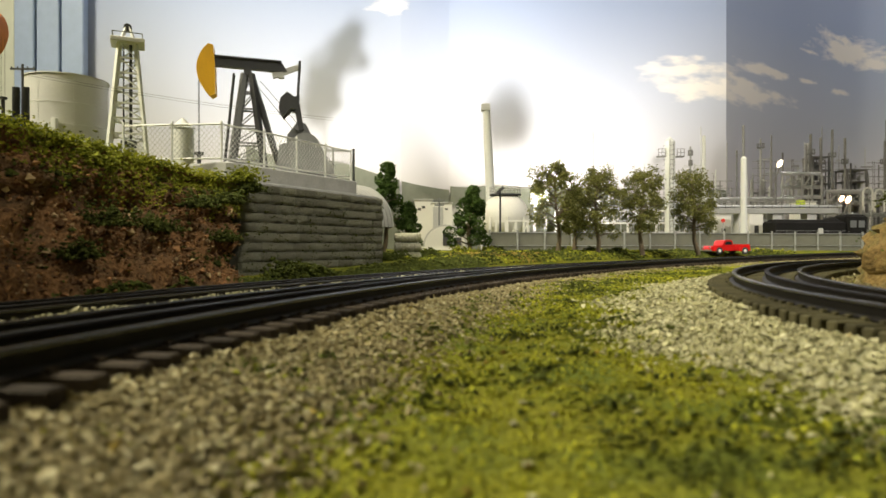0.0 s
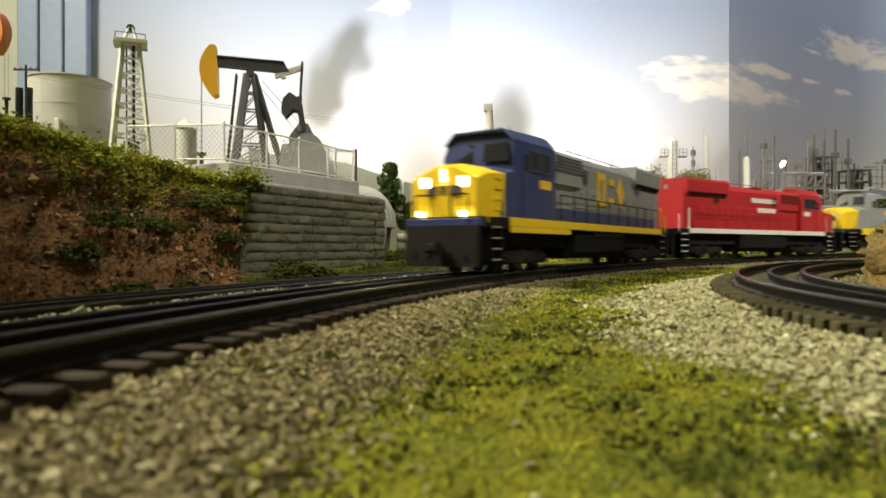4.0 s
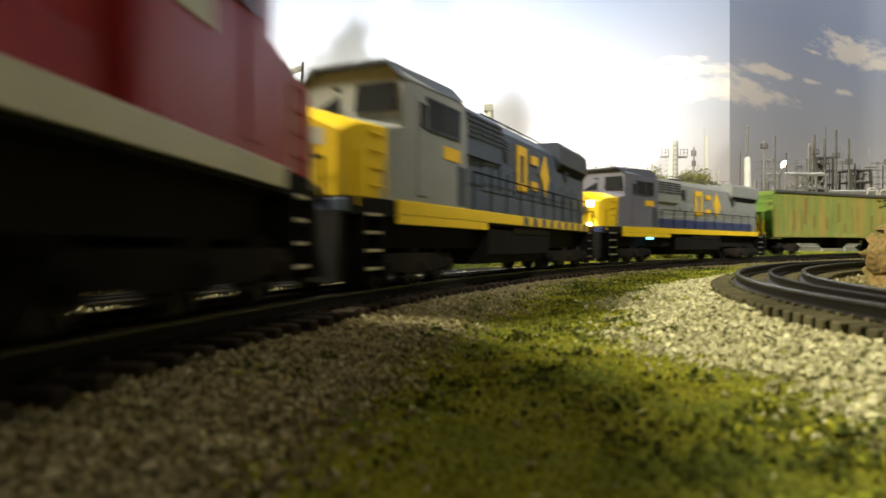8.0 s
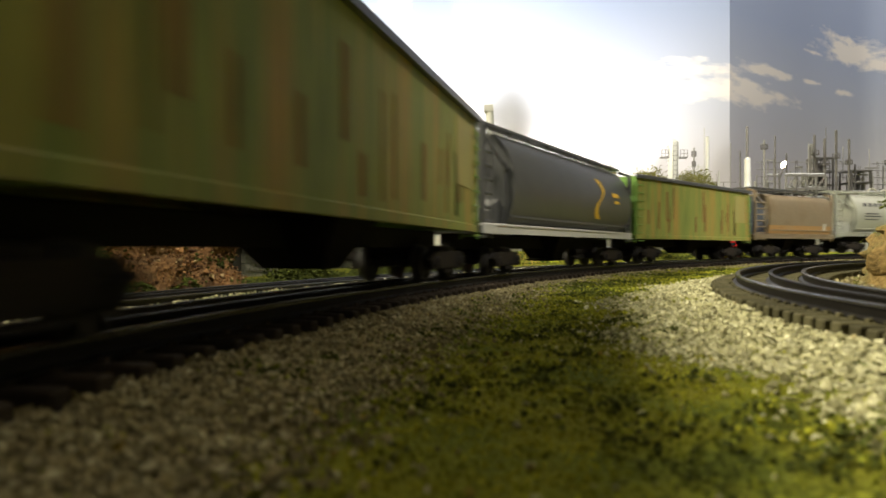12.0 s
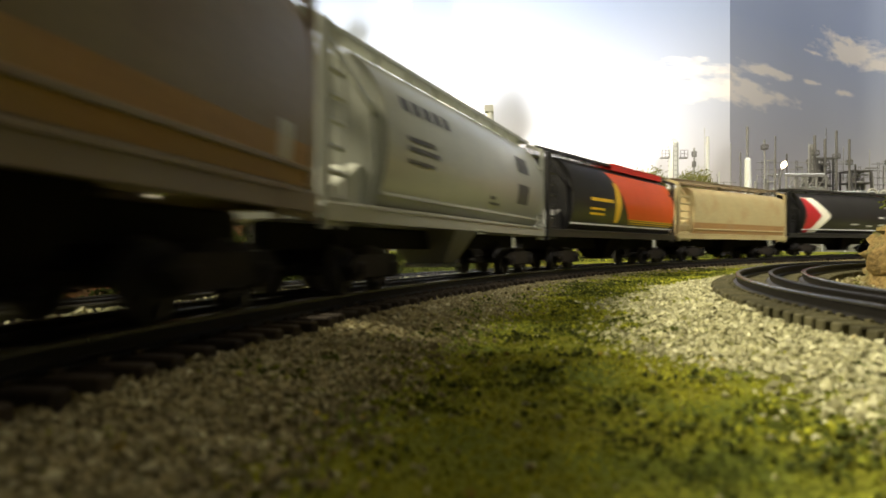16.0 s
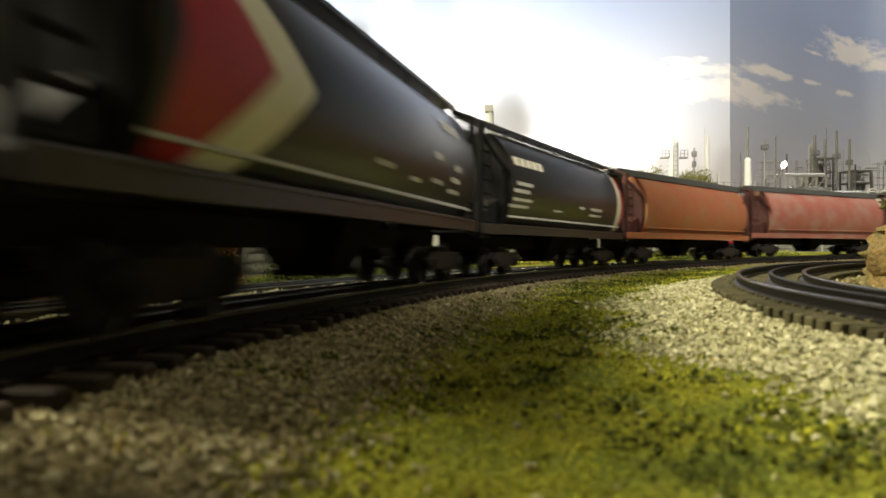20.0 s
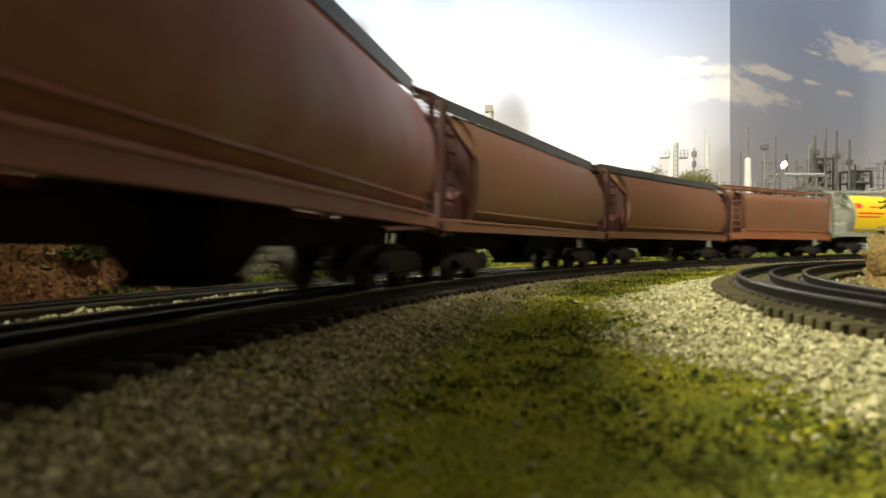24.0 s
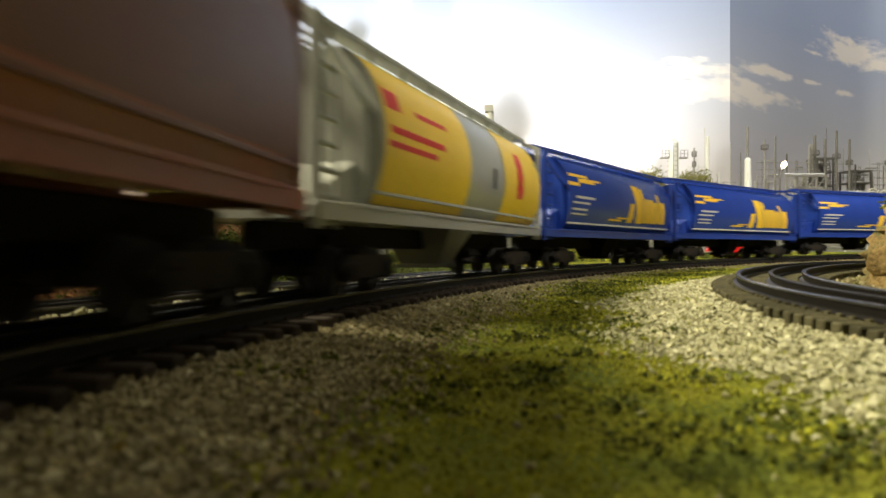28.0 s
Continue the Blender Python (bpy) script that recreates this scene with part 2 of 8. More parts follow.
def tracks(p):
    """For points (n, 2): distance to the main line, the side (positive to its right), its rail height, and the distance to the loop with its rail height."""
    c = np.array([line(s)[:] for s in S_SAMPLE])
    a = np.interp(S_SAMPLE, LINE_S, LINE_A)
    off, high = np.empty(len(p)), np.empty(len(p))
    for i in range(0, len(p), 4000):
        q = p[i:i + 4000]
        d2 = (q[:, None, 0] - c[None, :, 0]) ** 2 + (q[:, None, 1] - c[None, :, 1]) ** 2
        j = d2.argmin(1)
        off[i:i + 4000] = (q[:, 0] - c[j, 0]) * np.cos(a[j]) - (q[:, 1] - c[j, 1]) * np.sin(a[j])
        high[i:i + 4000] = c[j, 2]
    r = np.hypot(*(p - LOOP_C).T) - LOOP_R
    return off, high, r, 0.0128 * np.clip(p[:, 1], -0.1, 0.65)


def lie(p):
    """Height of the ground at points (n, 2)."""
    w, high, r, lh = tracks(p)
    behind = smooth(-0.03, -0.16, w)
    z = -0.0135 + 0.006 * np.clip(p[:, 1], 0, 1.0) + behind * (0.013 * smooth(0.55, 1.0, p[:, 1]) + 0.004)
    for d, top in ((np.abs(w), high), (np.abs(w - FAR_W), high + FAR_DZ), (np.abs(r), lh)):
        k = smooth(0.085, 0.030, d)
        z = z * (1 - k) + (top - 0.0088) * k
    n = np.array([noise.noise(Vector((x * 22, y * 22, 0.3))) + 0.5 * noise.noise(Vector((x * 70, y * 70, 1.3))) for x, y in p])
    return z + 0.0011 * n


def grow(a, b, fine0, fine1, step, coarse):
    """Coordinates from a to b, dense between fine0 and fine1."""
    return np.concatenate([np.arange(a, fine0, coarse), np.arange(fine0, fine1, step), np.arange(fine1, b + coarse, coarse)])


gx, gy = grow(-3.0, 4.0, -0.35, 0.65, 0.008, 0.08), grow(-8.5, 3.2, -0.1, 1.25, 0.008, 0.12)
GX, GY = np.meshgrid(gx, gy)
flat = np.stack([GX.ravel(), GY.ravel()], 1)
gv = np.column_stack([flat, lie(flat)])
nx = len(gx)
gi = (np.arange(len(gy) - 1)[:, None] * nx + np.arange(nx - 1)[None]).ravel()
ground = part("ground", (gv.tolist(), [], np.column_stack([gi, gi + 1, gi + nx + 1, gi + nx]).tolist()), M_TURF, smooth=True)
tagged(ground, "rolling layout ground covered in olive and yellow ground foam", "ground", kind="structure")

# ---- room shell round the table ----
for x0, x1, y0, y1 in ((-3.2, -3.0, -8.7, 3.4), (4.0, 4.2, -8.7, 3.4), (-3.0, 4.0, -8.7, -8.5), (-3.0, 4.0, 3.2, 3.4)):
    wall = B()
    box(wall, x0, x1, y0, y1, -0.95, 2.4)
    tagged(part("wall_%s" % {-3.2: "west", 4.0: "east", -3.0: "south" if y0 < 0 else "north"}[x0], wall, M_PLASTER), "plain painted basement wall behind the layout", "wall", kind="structure")
bm = B()
box(bm, -3.2, 4.2, -8.7, 3.4, 2.4, 2.5)
tagged(part("ceiling", bm, M_PLASTER), "off-white painted basement ceiling", "ceiling", kind="structure")
bm = B()
box(bm, -3.2, 4.2, -8.7, 3.4, -1.05, -0.95)
tagged(part("floor", bm, M_CARPET), "dark carpeted basement floor under the layout", "floor", kind="structure")
bm = B()
box(bm, -3.0, 4.0, -8.5, 3.2, -0.10, -0.045)
tagged(part("layout_deck", bm, M_WOOD), "wooden deck carrying the model railway", "table", kind="structure")

# ---- backdrop: a mural on curved panels ----


CLOUDS = ((0.83, 0.600, 0.17, 0.034), (1.10, 0.628, 0.16, 0.020), (0.97, 0.540, 0.29, 0.046), (1.64, 0.790, 0.24, 0.062), (1.368, 0.741, 0.06, 0.009), (1.355, 0.63, 0.05, 0.011), (1.572, 0.62, 0.065, 0.014), (0.1216, 0.64, 0.075, 0.022), (0.035, 0.485, 0.08, 0.03), (-0.15, 0.768, 0.06, 0.03))


def sky_paint():
    m = bpy.data.materials.new("mural_sky")
    m.use_nodes = True
    n, l = m.node_tree.nodes, m.node_tree.links
    b = n["Principled BSDF"]
    b.inputs["Roughness"].default_value = 0.62
    sep = n.new("ShaderNodeSeparateXYZ")
    co = n.new("ShaderNodeTexCoord").outputs["Object"]
    l.new(co, sep.inputs[0])
    ramp = n.new("ShaderNodeValToRGB")
    ramp.color_ramp.elements[0].position, ramp.color_ramp.elements[0].color = 0.14, (0.70, 0.66, 0.67, 1)
    ramp.color_ramp.elements[1].position, ramp.color_ramp.elements[1].color = 0.80, (0.30, 0.36, 0.54, 1)
    e = ramp.color_ramp.elements.new(0.45)
    e.color = (0.47, 0.49, 0.58, 1)
    l.new(sep.outputs["Z"], ramp.inputs[0])
    # drifting flat-bottomed clouds: centre (x, z), half width, half height
    near = None
    for cx, cz, hw, hh in CLOUDS:
        sub, div, length = n.new("ShaderNodeVectorMath"), n.new("ShaderNodeVectorMath"), n.new("ShaderNodeVectorMath")
        sub.operation, div.operation, length.operation = "SUBTRACT", "MULTIPLY", "LENGTH"
        sub.inputs[1].default_value, div.inputs[1].default_value = (cx, 0, cz), (1 / hw, 0, 1 / hh)
        l.new(co, sub.inputs[0]), l.new(sub.outputs[0], div.inputs[0]), l.new(div.outputs[0], length.inputs[0])
        if near is None:
            near = length.outputs["Value"]
        else:
            least = n.new("ShaderNodeMath")
            least.operation = "MINIMUM"
            l.new(near, least.inputs[0]), l.new(length.outputs["Value"], least.inputs[1])
            near = least.outputs[0]
    mp = n.new("ShaderNodeMapping")
    mp.inputs["Scale"].default_value = (12.0, 12.0, 34.0)
    l.new(co, mp.inputs["Vector"])
    cl = n.new("ShaderNodeTexNoise")
    cl.inputs["Scale"].default_value, cl.inputs["Detail"].default_value, cl.inputs["Roughness"].default_value = 1.0, 6, 0.5
    l.new(mp.outputs[0], cl.inputs["Vector"])
    frayed = n.new("ShaderNodeMath")
    frayed.operation, frayed.inputs[1].default_value = "MULTIPLY_ADD", 2.4
    l.new(cl.outputs["Fac"], frayed.inputs[0]), l.new(near, frayed.inputs[2])
    mul = n.new("ShaderNodeMapRange")
    mul.inputs["From Min"].default_value, mul.inputs["From Max"].default_value = 2.30, 1.70
    mul.inputs["To Max"].default_value = 0.85
    l.new(frayed.outputs[0], mul.inputs["Value"])
    mx = n.new("ShaderNodeMix")
    mx.data_type = "RGBA"
    l.new(mul.outputs[0], mx.inputs["Factor"]), l.new(ramp.outputs["Color"], mx.inputs[6])
    mx.inputs[7].default_value = (0.80, 0.75, 0.72, 1)
    l.new(mx.outputs[2], b.inputs["Base Color"])
    return m


M_SKY = sky_paint()
M_HAZE = mat("mural_hills", (0.150, 0.162, 0.125), 0.7, size=14, fine=60, second=(0.185, 0.195, 0.155), vary=0.12, bump=0)
M_BLUE_BOARD = mat("pale_blue_board", (0.30, 0.38, 0.58), 0.5, size=6, fine=40, vary=0.08, bump=0.05)
M_CREAM_BOARD = mat("cream_board", (0.50, 0.52, 0.47), 0.5, size=6, fine=40, vary=0.06, bump=0.05)
# plan of the mural: left panel, coved joint, middle panel, corner, dim right panel
PANEL = {"left": [(-1.10, 2.03), (-0.12, 2.03)], "middle": [(0.03, 2.075), (0.25, 2.11), (0.936, 2.122)], "right": [(0.936, 2.122), (1.30, 2.36), (1.66, 2.60), (1.75, 2.62), (2.6, 2.5), (3.4, 2.3)]}


def sheet(name, plan, z0, z1, material, label, thick=0.012):
    bm = B()
    rows = []
    for (x, y) in plan:
        rows.append([(x, y, z0), (x, y, z1), (x, y + thick, z1), (x, y + thick, z0)])
    loft(bm, rows)
    return tagged(part(name, bm, material), label, "backdrop", kind="structure")


sheet("backdrop_left", PANEL["left"], 0.0, 1.5, M_SKY, "printed sky backdrop panel with pale hazy clouds")
sheet("backdrop_cove", [(-0.12, 2.03), (-0.075, 2.036), (-0.02, 2.055), (0.03, 2.075)], 0.0, 1.5, M_SKY, "coved joint between two printed sky panels")
sheet("backdrop_middle", PANEL["middle"], 0.0, 1.5, M_SKY, "printed sky backdrop panel washed out by a floodlight")
sheet("backdrop_right", PANEL["right"], 0.0, 1.5, M_SKY, "dim grey-blue printed sky panel with soft clouds")
for i, (x0, x1, m) in enumerate(((-1.285, -1.225, M_BLUE_BOARD), (-1.220, -1.152, M_BLUE_BOARD), (-1.147, -1.08, M_BLUE_BOARD), (-1.55, -1.29, M_CREAM_BOARD), (-3.0, -1.56, M_CREAM_BOARD))):
    bm = B()
    box(bm, x0, x1, 1.97 + 0.004 * i, 2.0 + 0.004 * i, 0.0, 1.5, 0.003)
    tagged(part("backdrop_board", bm, m), "narrow pale blue upright board beside the mural" if m is M_BLUE_BOARD else "cream upright board beside the mural", "backdrop", kind="structure")
# distant hills pasted onto the mural
for x0, x1, base, amp, y0, y1, seed in ((-0.60, -0.125, 0.330, 0.022, 2.020, 2.020, 3), (-0.118, 0.030, 0.225, 0.012, 2.022, 2.062, 5), (0.034, 0.93, 0.215, 0.034, 2.066, 2.105, 8)):
    bm = B()
    rows = []
    for k in range(41):
        u = k / 40
        x = x0 + (x1 - x0) * u
        h = base - (0.10 * u if seed == 3 else 0.03 * u) + amp * noise.noise(Vector((x * 5, seed, 0)))
        y = y0 + (y1 - y0) * u
        rows.append([(x, y, 0.0), (x, y, h), (x, y + 0.003, h), (x, y + 0.003, 0.0)])
    loft(bm, rows)
    tagged(part("hill_cutout", bm, M_HAZE), "pale hazy hills pasted on the sky mural", "hill", kind="structure")

# ---- tracks ----
TIE_MESH = {}


def tie_mesh(material, w=0.0047, length=0.059):
    key = material.name
    if key not in TIE_MESH:
        bm = B()
        box(bm, -length / 2, length / 2, -w / 2, w / 2, -0.0100, -0.0050, 0.0005)
        for g in (-0.0165, 0.0165):
            for sx in (-1, 1):
                box(bm, g + sx * 0.0033 - 0.0009, g + sx * 0.0033 + 0.0009, -0.0011, 0.0011, -0.0051, -0.0040, 0.0003)
        me = bpy.data.meshes.new("tie")
        bmesh.ops.recalc_face_normals(bm, faces=bm.faces[:])
        bm.to_mesh(me)
        bm.free()
        me.materials.append(material)
        TIE_MESH[key] = me
    return TIE_MESH[key]


RAIL_FOOT = [(-0.0008, -0.0012), (0.0008, -0.0012), (0.0006, -0.0019), (0.0005, -0.0038), (0.0023, -0.0046), (0.0023, -0.0051), (-0.0023, -0.0051), (-0.0023, -0.0046), (-0.0005, -0.0038), (-0.0006, -0.0019)]
RAIL_HEAD = [(-0.00115, -0.0003), (-0.0008, 0.0), (0.0008, 0.0), (0.00115, -0.0003), (0.00115, -0.0011), (0.0008, -0.0014), (-0.0008, -0.0014), (-0.00115, -0.0011)]


def lay_track(name, label, axis, steps, ties, tie_material, joined=()):
    """axis(u, w) gives a point of the track w metres to its right; ties: the values of u with a tie of its own."""
    track = thing(name, label, "track", kind="structure")
    for g in (-0.0165, 0.0, 0.0165):
        for prof, material, nm in ((RAIL_FOOT, M_RAIL, "rail"), (RAIL_HEAD, M_RAILTOP if g else M_RAIL, "railhead")):
            bm = B()
            loft(bm, [[axis(u, g + a) + Vector((0, 0, b)) for a, b in prof] for u in steps])
            part(nm, bm, material, track, "black centre rail" if not g else "")
    for u in ties:
        c, e = axis(u, 0), axis(u, 0.01)
        ob = new("tie", tie_mesh(tie_material))
        ob.parent = track
        ob.matrix_world = pose(c.x + random.uniform(-0.0005, 0.0005), c.y, c.z, 0, 0, math.degrees(math.atan2(e.y - c.y, e.x - c.x)) + random.uniform(-1.5, 1.5))
    return track


def loop_axis(a, w):
    r = LOOP_R + w
    y = LOOP_C[1] + LOOP_R * math.sin(a)
    return Vector((LOOP_C[0] + r * math.cos(a), LOOP_C[1] + r * math.sin(a), 0.0128 * y))


main_steps = np.concatenate([np.arange(-8.9, -0.7, 0.4), np.arange(-0.7, 1.5, 0.02), np.arange(1.5, 10.8, 0.12)])
lay_track("main_track", "black three-rail model track on dark brown ties", lambda u, w: line(u, w), main_steps, np.arange(-0.36, 1.30, 0.0116), M_TIE)
lay_track("passing_track", "second black three-rail track close under the hillside", lambda u, w: line(u, FAR_W + w, FAR_DZ), np.arange(-0.9, 1.8, 0.02), np.arange(-0.14, 1.30, 0.0116), M_TIE)
lay_track("loop_track", "tight three-rail loop track with olive brown ties", loop_axis, np.linspace(0.0, 2 * math.pi, 181), np.arange(1.75, 3.9, 0.0160), M_TIE_OLIVE)

# ---- ballast and ground cover ----
rng = np.random.default_rng(7)


def strew(n, s0, s1, w0, w1, lo, hi, power=1.0, fray=0.16):
    s = s0 + (s1 - s0) * rng.random(n) ** power
    w = w0 + (w1 - w0) * rng.random(n) + (w1 - w0) * fray * rng.normal(size=n) * (w1 > 0.04)
    w = np.where((w1 > 0.04) & (w < w0), w0 + rng.random(n) * 0.01, w)
    p = np.array([line(a, b)[:2] for a, b in zip(s, w)])
    return p, rng.uniform(lo, hi, n) * rng.choice([0.75, 1.0, 1.3], n, p=[0.4, 0.45, 0.15])


def in_front(p):
    """The wedge of the table that lies before the bench edge."""
    return (np.abs(p[:, 0]) < 0.73 * p[:, 1] + 0.02) & (p[:, 1] > 0.035)


def with_height(p, size, lift=0.35):
    return np.column_stack([p, lie(p) + size * lift])


def stones_on(name, label, spread, material, seed, lift=0.3, raised=0.0, rough=0.5):
    """Loose stones strewn over the ground, some lying on top of others."""
    p, z = spread
    k = in_front(p)
    p, z = p[k], z[k]
    q = with_height(p, z, lift)
    q[:, 2] += raised + z * rng.random(len(z)) ** 2 * 0.9
    tagged(bits(name, q, z * 1.1, material, seed=seed, rough=rough, coarse="shard"), label, "ballast", kind="stuff")


stones_on("ballast_bed", "fine grey ballast between the ties of the main track", strew(20000, -0.36, 1.30, -0.032, 0.032, 0.0006, 0.0011, 1.5), M_BALLAST, 2, 0.1, 0.0)
stones_on("ballast_tie_ends", "crushed stone packed between the ends of the ties", strew(12000, -0.30, 1.20, 0.019, 0.034, 0.0005, 0.0009, 1.8), M_BALLAST, 21, 0.2, 0.0004)
stones_on("ballast_shoulder", "warm grey crushed-stone ballast beside the main track", strew(74000, -0.34, 1.25, 0.031, 0.062, 0.00042, 0.00085, 1.9), M_BALLAST, 3, 0.3)
stones_on("ballast_drift", "scattered ballast thinning out into the turf", strew(5200, -0.30, 1.20, 0.052, 0.074, 0.0004, 0.0008, 1.6, 0.3), M_BALLAST, 33, 0.9)
stones_on("ballast_between", "grey ballast between the two parallel tracks", strew(15000, -0.25, 1.30, -0.150, -0.032, 0.0009, 0.0018, 1.3), M_BALLAST, 4, 0.2)
# the strong light on the middle heap is put into its pale stone colour
for nm, n, w0, w1, lift, m, lab in (("ballast_heap", 17000, -0.068, -0.028, 0.0086, M_BALLAST_PALE, "pale ballast heaped between the two parallel tracks"), ("ballast_far_side", 5000, -0.150, -0.120, 0.0060, M_BALLAST, "grey ballast heaped beyond the far track")):
    p, z = strew(n, -0.25, 1.30, w0, w1, 0.0005, 0.0011, 1.3)
    mid = 1 - np.abs(tracks(p)[0] - (w0 + w1) / 2) / ((w1 - w0) / 2)
    k = in_front(p)
    tagged(bits(nm, np.column_stack([p, lie(p) + lift * np.clip(mid * 1.6, 0, 1) * rng.uniform(0.3, 1.0, n)])[k], z[k], m, seed=n, rough=0.5, coarse="shard"), lab, "ballast", kind="stuff")


def round_loop(n, w0, spread, lo, hi, power=1.1):
    a = 1.7 + 2.2 * rng.random(n)
    r = LOOP_R + w0 + spread * rng.random(n) ** power + np.abs(rng.normal(0, 0.006, n)) + 0.008 * np.sin(a * 23) * (w0 > 0)
    return np.column_stack([LOOP_C[0] + r * np.cos(a), LOOP_C[1] + r * np.sin(a)]), rng.uniform(lo, hi, n) * rng.choice([0.7, 1.0, 1.35], n, p=[0.4, 0.45, 0.15])


stones_on("ballast_loop_shoulder", "pale whitish crushed-stone ballast round the loop track", round_loop(66000, 0.022, 0.047, 0.00045, 0.00095), M_BALLAST_PALE, 5, 0.35)
stones_on("ballast_loop_drift", "pale stones scattered from the loop into the turf", round_loop(1500, 0.060, 0.026, 0.00045, 0.0009), M_BALLAST_PALE, 55, 0.9)
stones_on("ballast_loop_bed", "fine grey ballast between the loop's ties", round_loop(12000, -0.06, 0.085, 0.0006, 0.0011, 1.0), M_BALLAST, 6, 0.1)

# turf between the main line and the loop
n = 230000
p = np.column_stack([rng.uniform(-0.10, 0.60, n), 0.045 + 1.0 * rng.random(n) ** 1.75])
w, high, r, lh = tracks(p)
edge = np.array([0.012 * noise.noise(Vector((x * 40, y * 40, 4))) + 0.007 * noise.noise(Vector((x * 130, y * 130, 9))) for x, y in p]) + rng.normal(0, 0.003, n)
keep = (w > 0.050 + 1.7 * edge) & (r > 0.062 + 1.6 * edge) & in_front(p)
p = p[keep]
tone = np.array([0.9 * noise.noise(Vector((x * 15, y * 15, 2))) + 0.7 * noise.noise(Vector((x * 48, y * 48, 5))) + 0.45 * noise.noise(Vector((x * 150, y * 150, 8))) for x, y in p])
hump = np.array([noise.noise(Vector((x * 95, y * 95, 3))) + 0.6 * noise.noise(Vector((x * 240, y * 240, 6))) for x, y in p])
shade = tone - 0.25 * hump + rng.normal(0, 0.16, len(p))
near = np.clip(p[:, 1] / 0.5, 0.40, 1.0)
for nm, material, lo, hi, size, label in (("turf_yellow", M_TURF_YELLOW, 0.10, 9, 0.0010, "yellow-green ground foam turf"), ("turf_green", M_FOAM_GREEN, -0.42, 0.10, 0.0011, "mid-green ground foam turf"), ("turf_dark", M_TURF_DARK, -9, -0.42, 0.0013, "dark green clumps of ground foam")):
    k = (shade > lo) & (shade <= hi)
    q, z = p[k], size * near[k] * rng.uniform(0.5, 1.4, k.sum())
    q = with_height(q, z, 0.35)
    q[:, 2] += (0.0012 * np.clip(hump[k], -0.2, 1.2) + 0.0004 * rng.random(len(z))) * (0.5 + 0.5 * near[k])
    tagged(bits(nm, q, z, material, seed=len(nm), squash=0.8, rough=0.5, coarse="shard"), label, "turf", kind="stuff")
k = rng.random(len(p)) < 0.006
q, z = p[k], rng.uniform(0.0003, 0.0008, k.sum())
tagged(bits("stray_ballast", with_height(q, z, 0.9), z, M_BALLAST_PALE, seed=11, rough=0.5), "stray pale stones lying in the turf", "ballast", kind="stuff")
k = (rng.random(len(p)) < 0.006) & (tone > 0.1)
q, z = p[k], rng.uniform(0.0006, 0.0011, k.sum())
tagged(bits("turf_burnt", with_height(q, z, 0.6), z, M_FOAM_RUST, seed=12, coarse=True), "burnt orange flecks in the turf", "turf", kind="stuff")
# ragged mats and tufts of coarse foam, thickest in the dark patches
c = p[(rng.random(len(p)) < 0.011 * np.clip(0.6 - 1.5 * tone, 0.10, 1.8)) & (p[:, 1] > 0.085)]
m = rng.integers(14, 44, len(c))
own = np.repeat(np.arange(len(c)), m)
spread = np.repeat(rng.uniform(0.0016, 0.0046, len(c)), m)
q = c[own] + rng.normal(0, 1, (len(own), 2)) * spread[:, None] * (1.5, 0.8)
z = rng.uniform(0.0003, 0.0009, len(own))
tuft = np.repeat(rng.random(len(c)), m) + rng.normal(0, 0.16, len(own))
up = rng.uniform(0.4, 3.6, len(own)) * np.clip(1 - np.hypot(*(q - c[own]).T) / (2.2 * spread), 0.1, 1)
for nm, material, lo, hi, label in (("tufts_yellow", M_TURF_YELLOW, 0.92, 9, "yellow-green tufts of ground foam"), ("tufts_green", M_FOAM_GREEN, 0.66, 0.92, "green tufts of ground foam"), ("tufts_dark", M_FOAM_DARK, -9, 0.66, "dark tufts of ground foam")):
    k = (tuft > lo) & (tuft <= hi)
    tagged(bits(nm, np.column_stack([q[k], lie(q[k]) + 0.0006 + z[k] * up[k]]), z[k], material, seed=len(nm), rough=0.5, coarse=True), label, "turf", kind="stuff")

# ---- the train ----


def paint(name, colour, rough=0.42, second=None, mix=0.35, vary=0.12, streak=False, size=35, metal=0.0, spec=0.5):
    m = mat(name, colour, rough, metal, vary=vary, size=size, fine=500, second=second, mix=mix, bump=0.12, depth=0.0003, spec=spec)
    if streak:
        n, l = m.node_tree.nodes, m.node_tree.links
        mp = n.new("ShaderNodeMapping")
        mp.inputs["Scale"].default_value = (1.0, 1.0, 0.06)
        co = next(x for x in n if x.bl_idname == "ShaderNodeTexCoord")
        l.new(co.outputs["Object"], mp.inputs["Vector"])
        for tex in [x for x in n if x.bl_idname == "ShaderNodeTexNoise"]:
            l.new(mp.outputs[0], tex.inputs["Vector"])
    return m


P_BLACK = paint("underframe_black", (0.012, 0.0115, 0.011), 0.8, vary=0.4, spec=0.12)
P_TRUCK = paint("truck_dusty_black", (0.013, 0.012, 0.011), 0.75, second=(0.022, 0.018, 0.014), vary=0.4, spec=0.12)
P_WHEEL = paint("wheel_steel", (0.028, 0.026, 0.024), 0.6, metal=0.1, vary=0.3, spec=0.2)
P_YELLOW = paint("loco_yellow", (0.80, 0.55, 0.018), 0.38, vary=0.08)
P_BLUE = paint("loco_blue", (0.030, 0.044, 0.135), 0.4, vary=0.15)
P_GREY = paint("loco_grey", (0.255, 0.27, 0.275), 0.38, second=(0.215, 0.225, 0.22), vary=0.18)
P_PALECAB = paint("loco_pale_grey", (0.14, 0.142, 0.195), 0.42, vary=0.15)
P_SLATE = paint("loco_slate", (0.062, 0.085, 0.135), 0.42, vary=0.15)
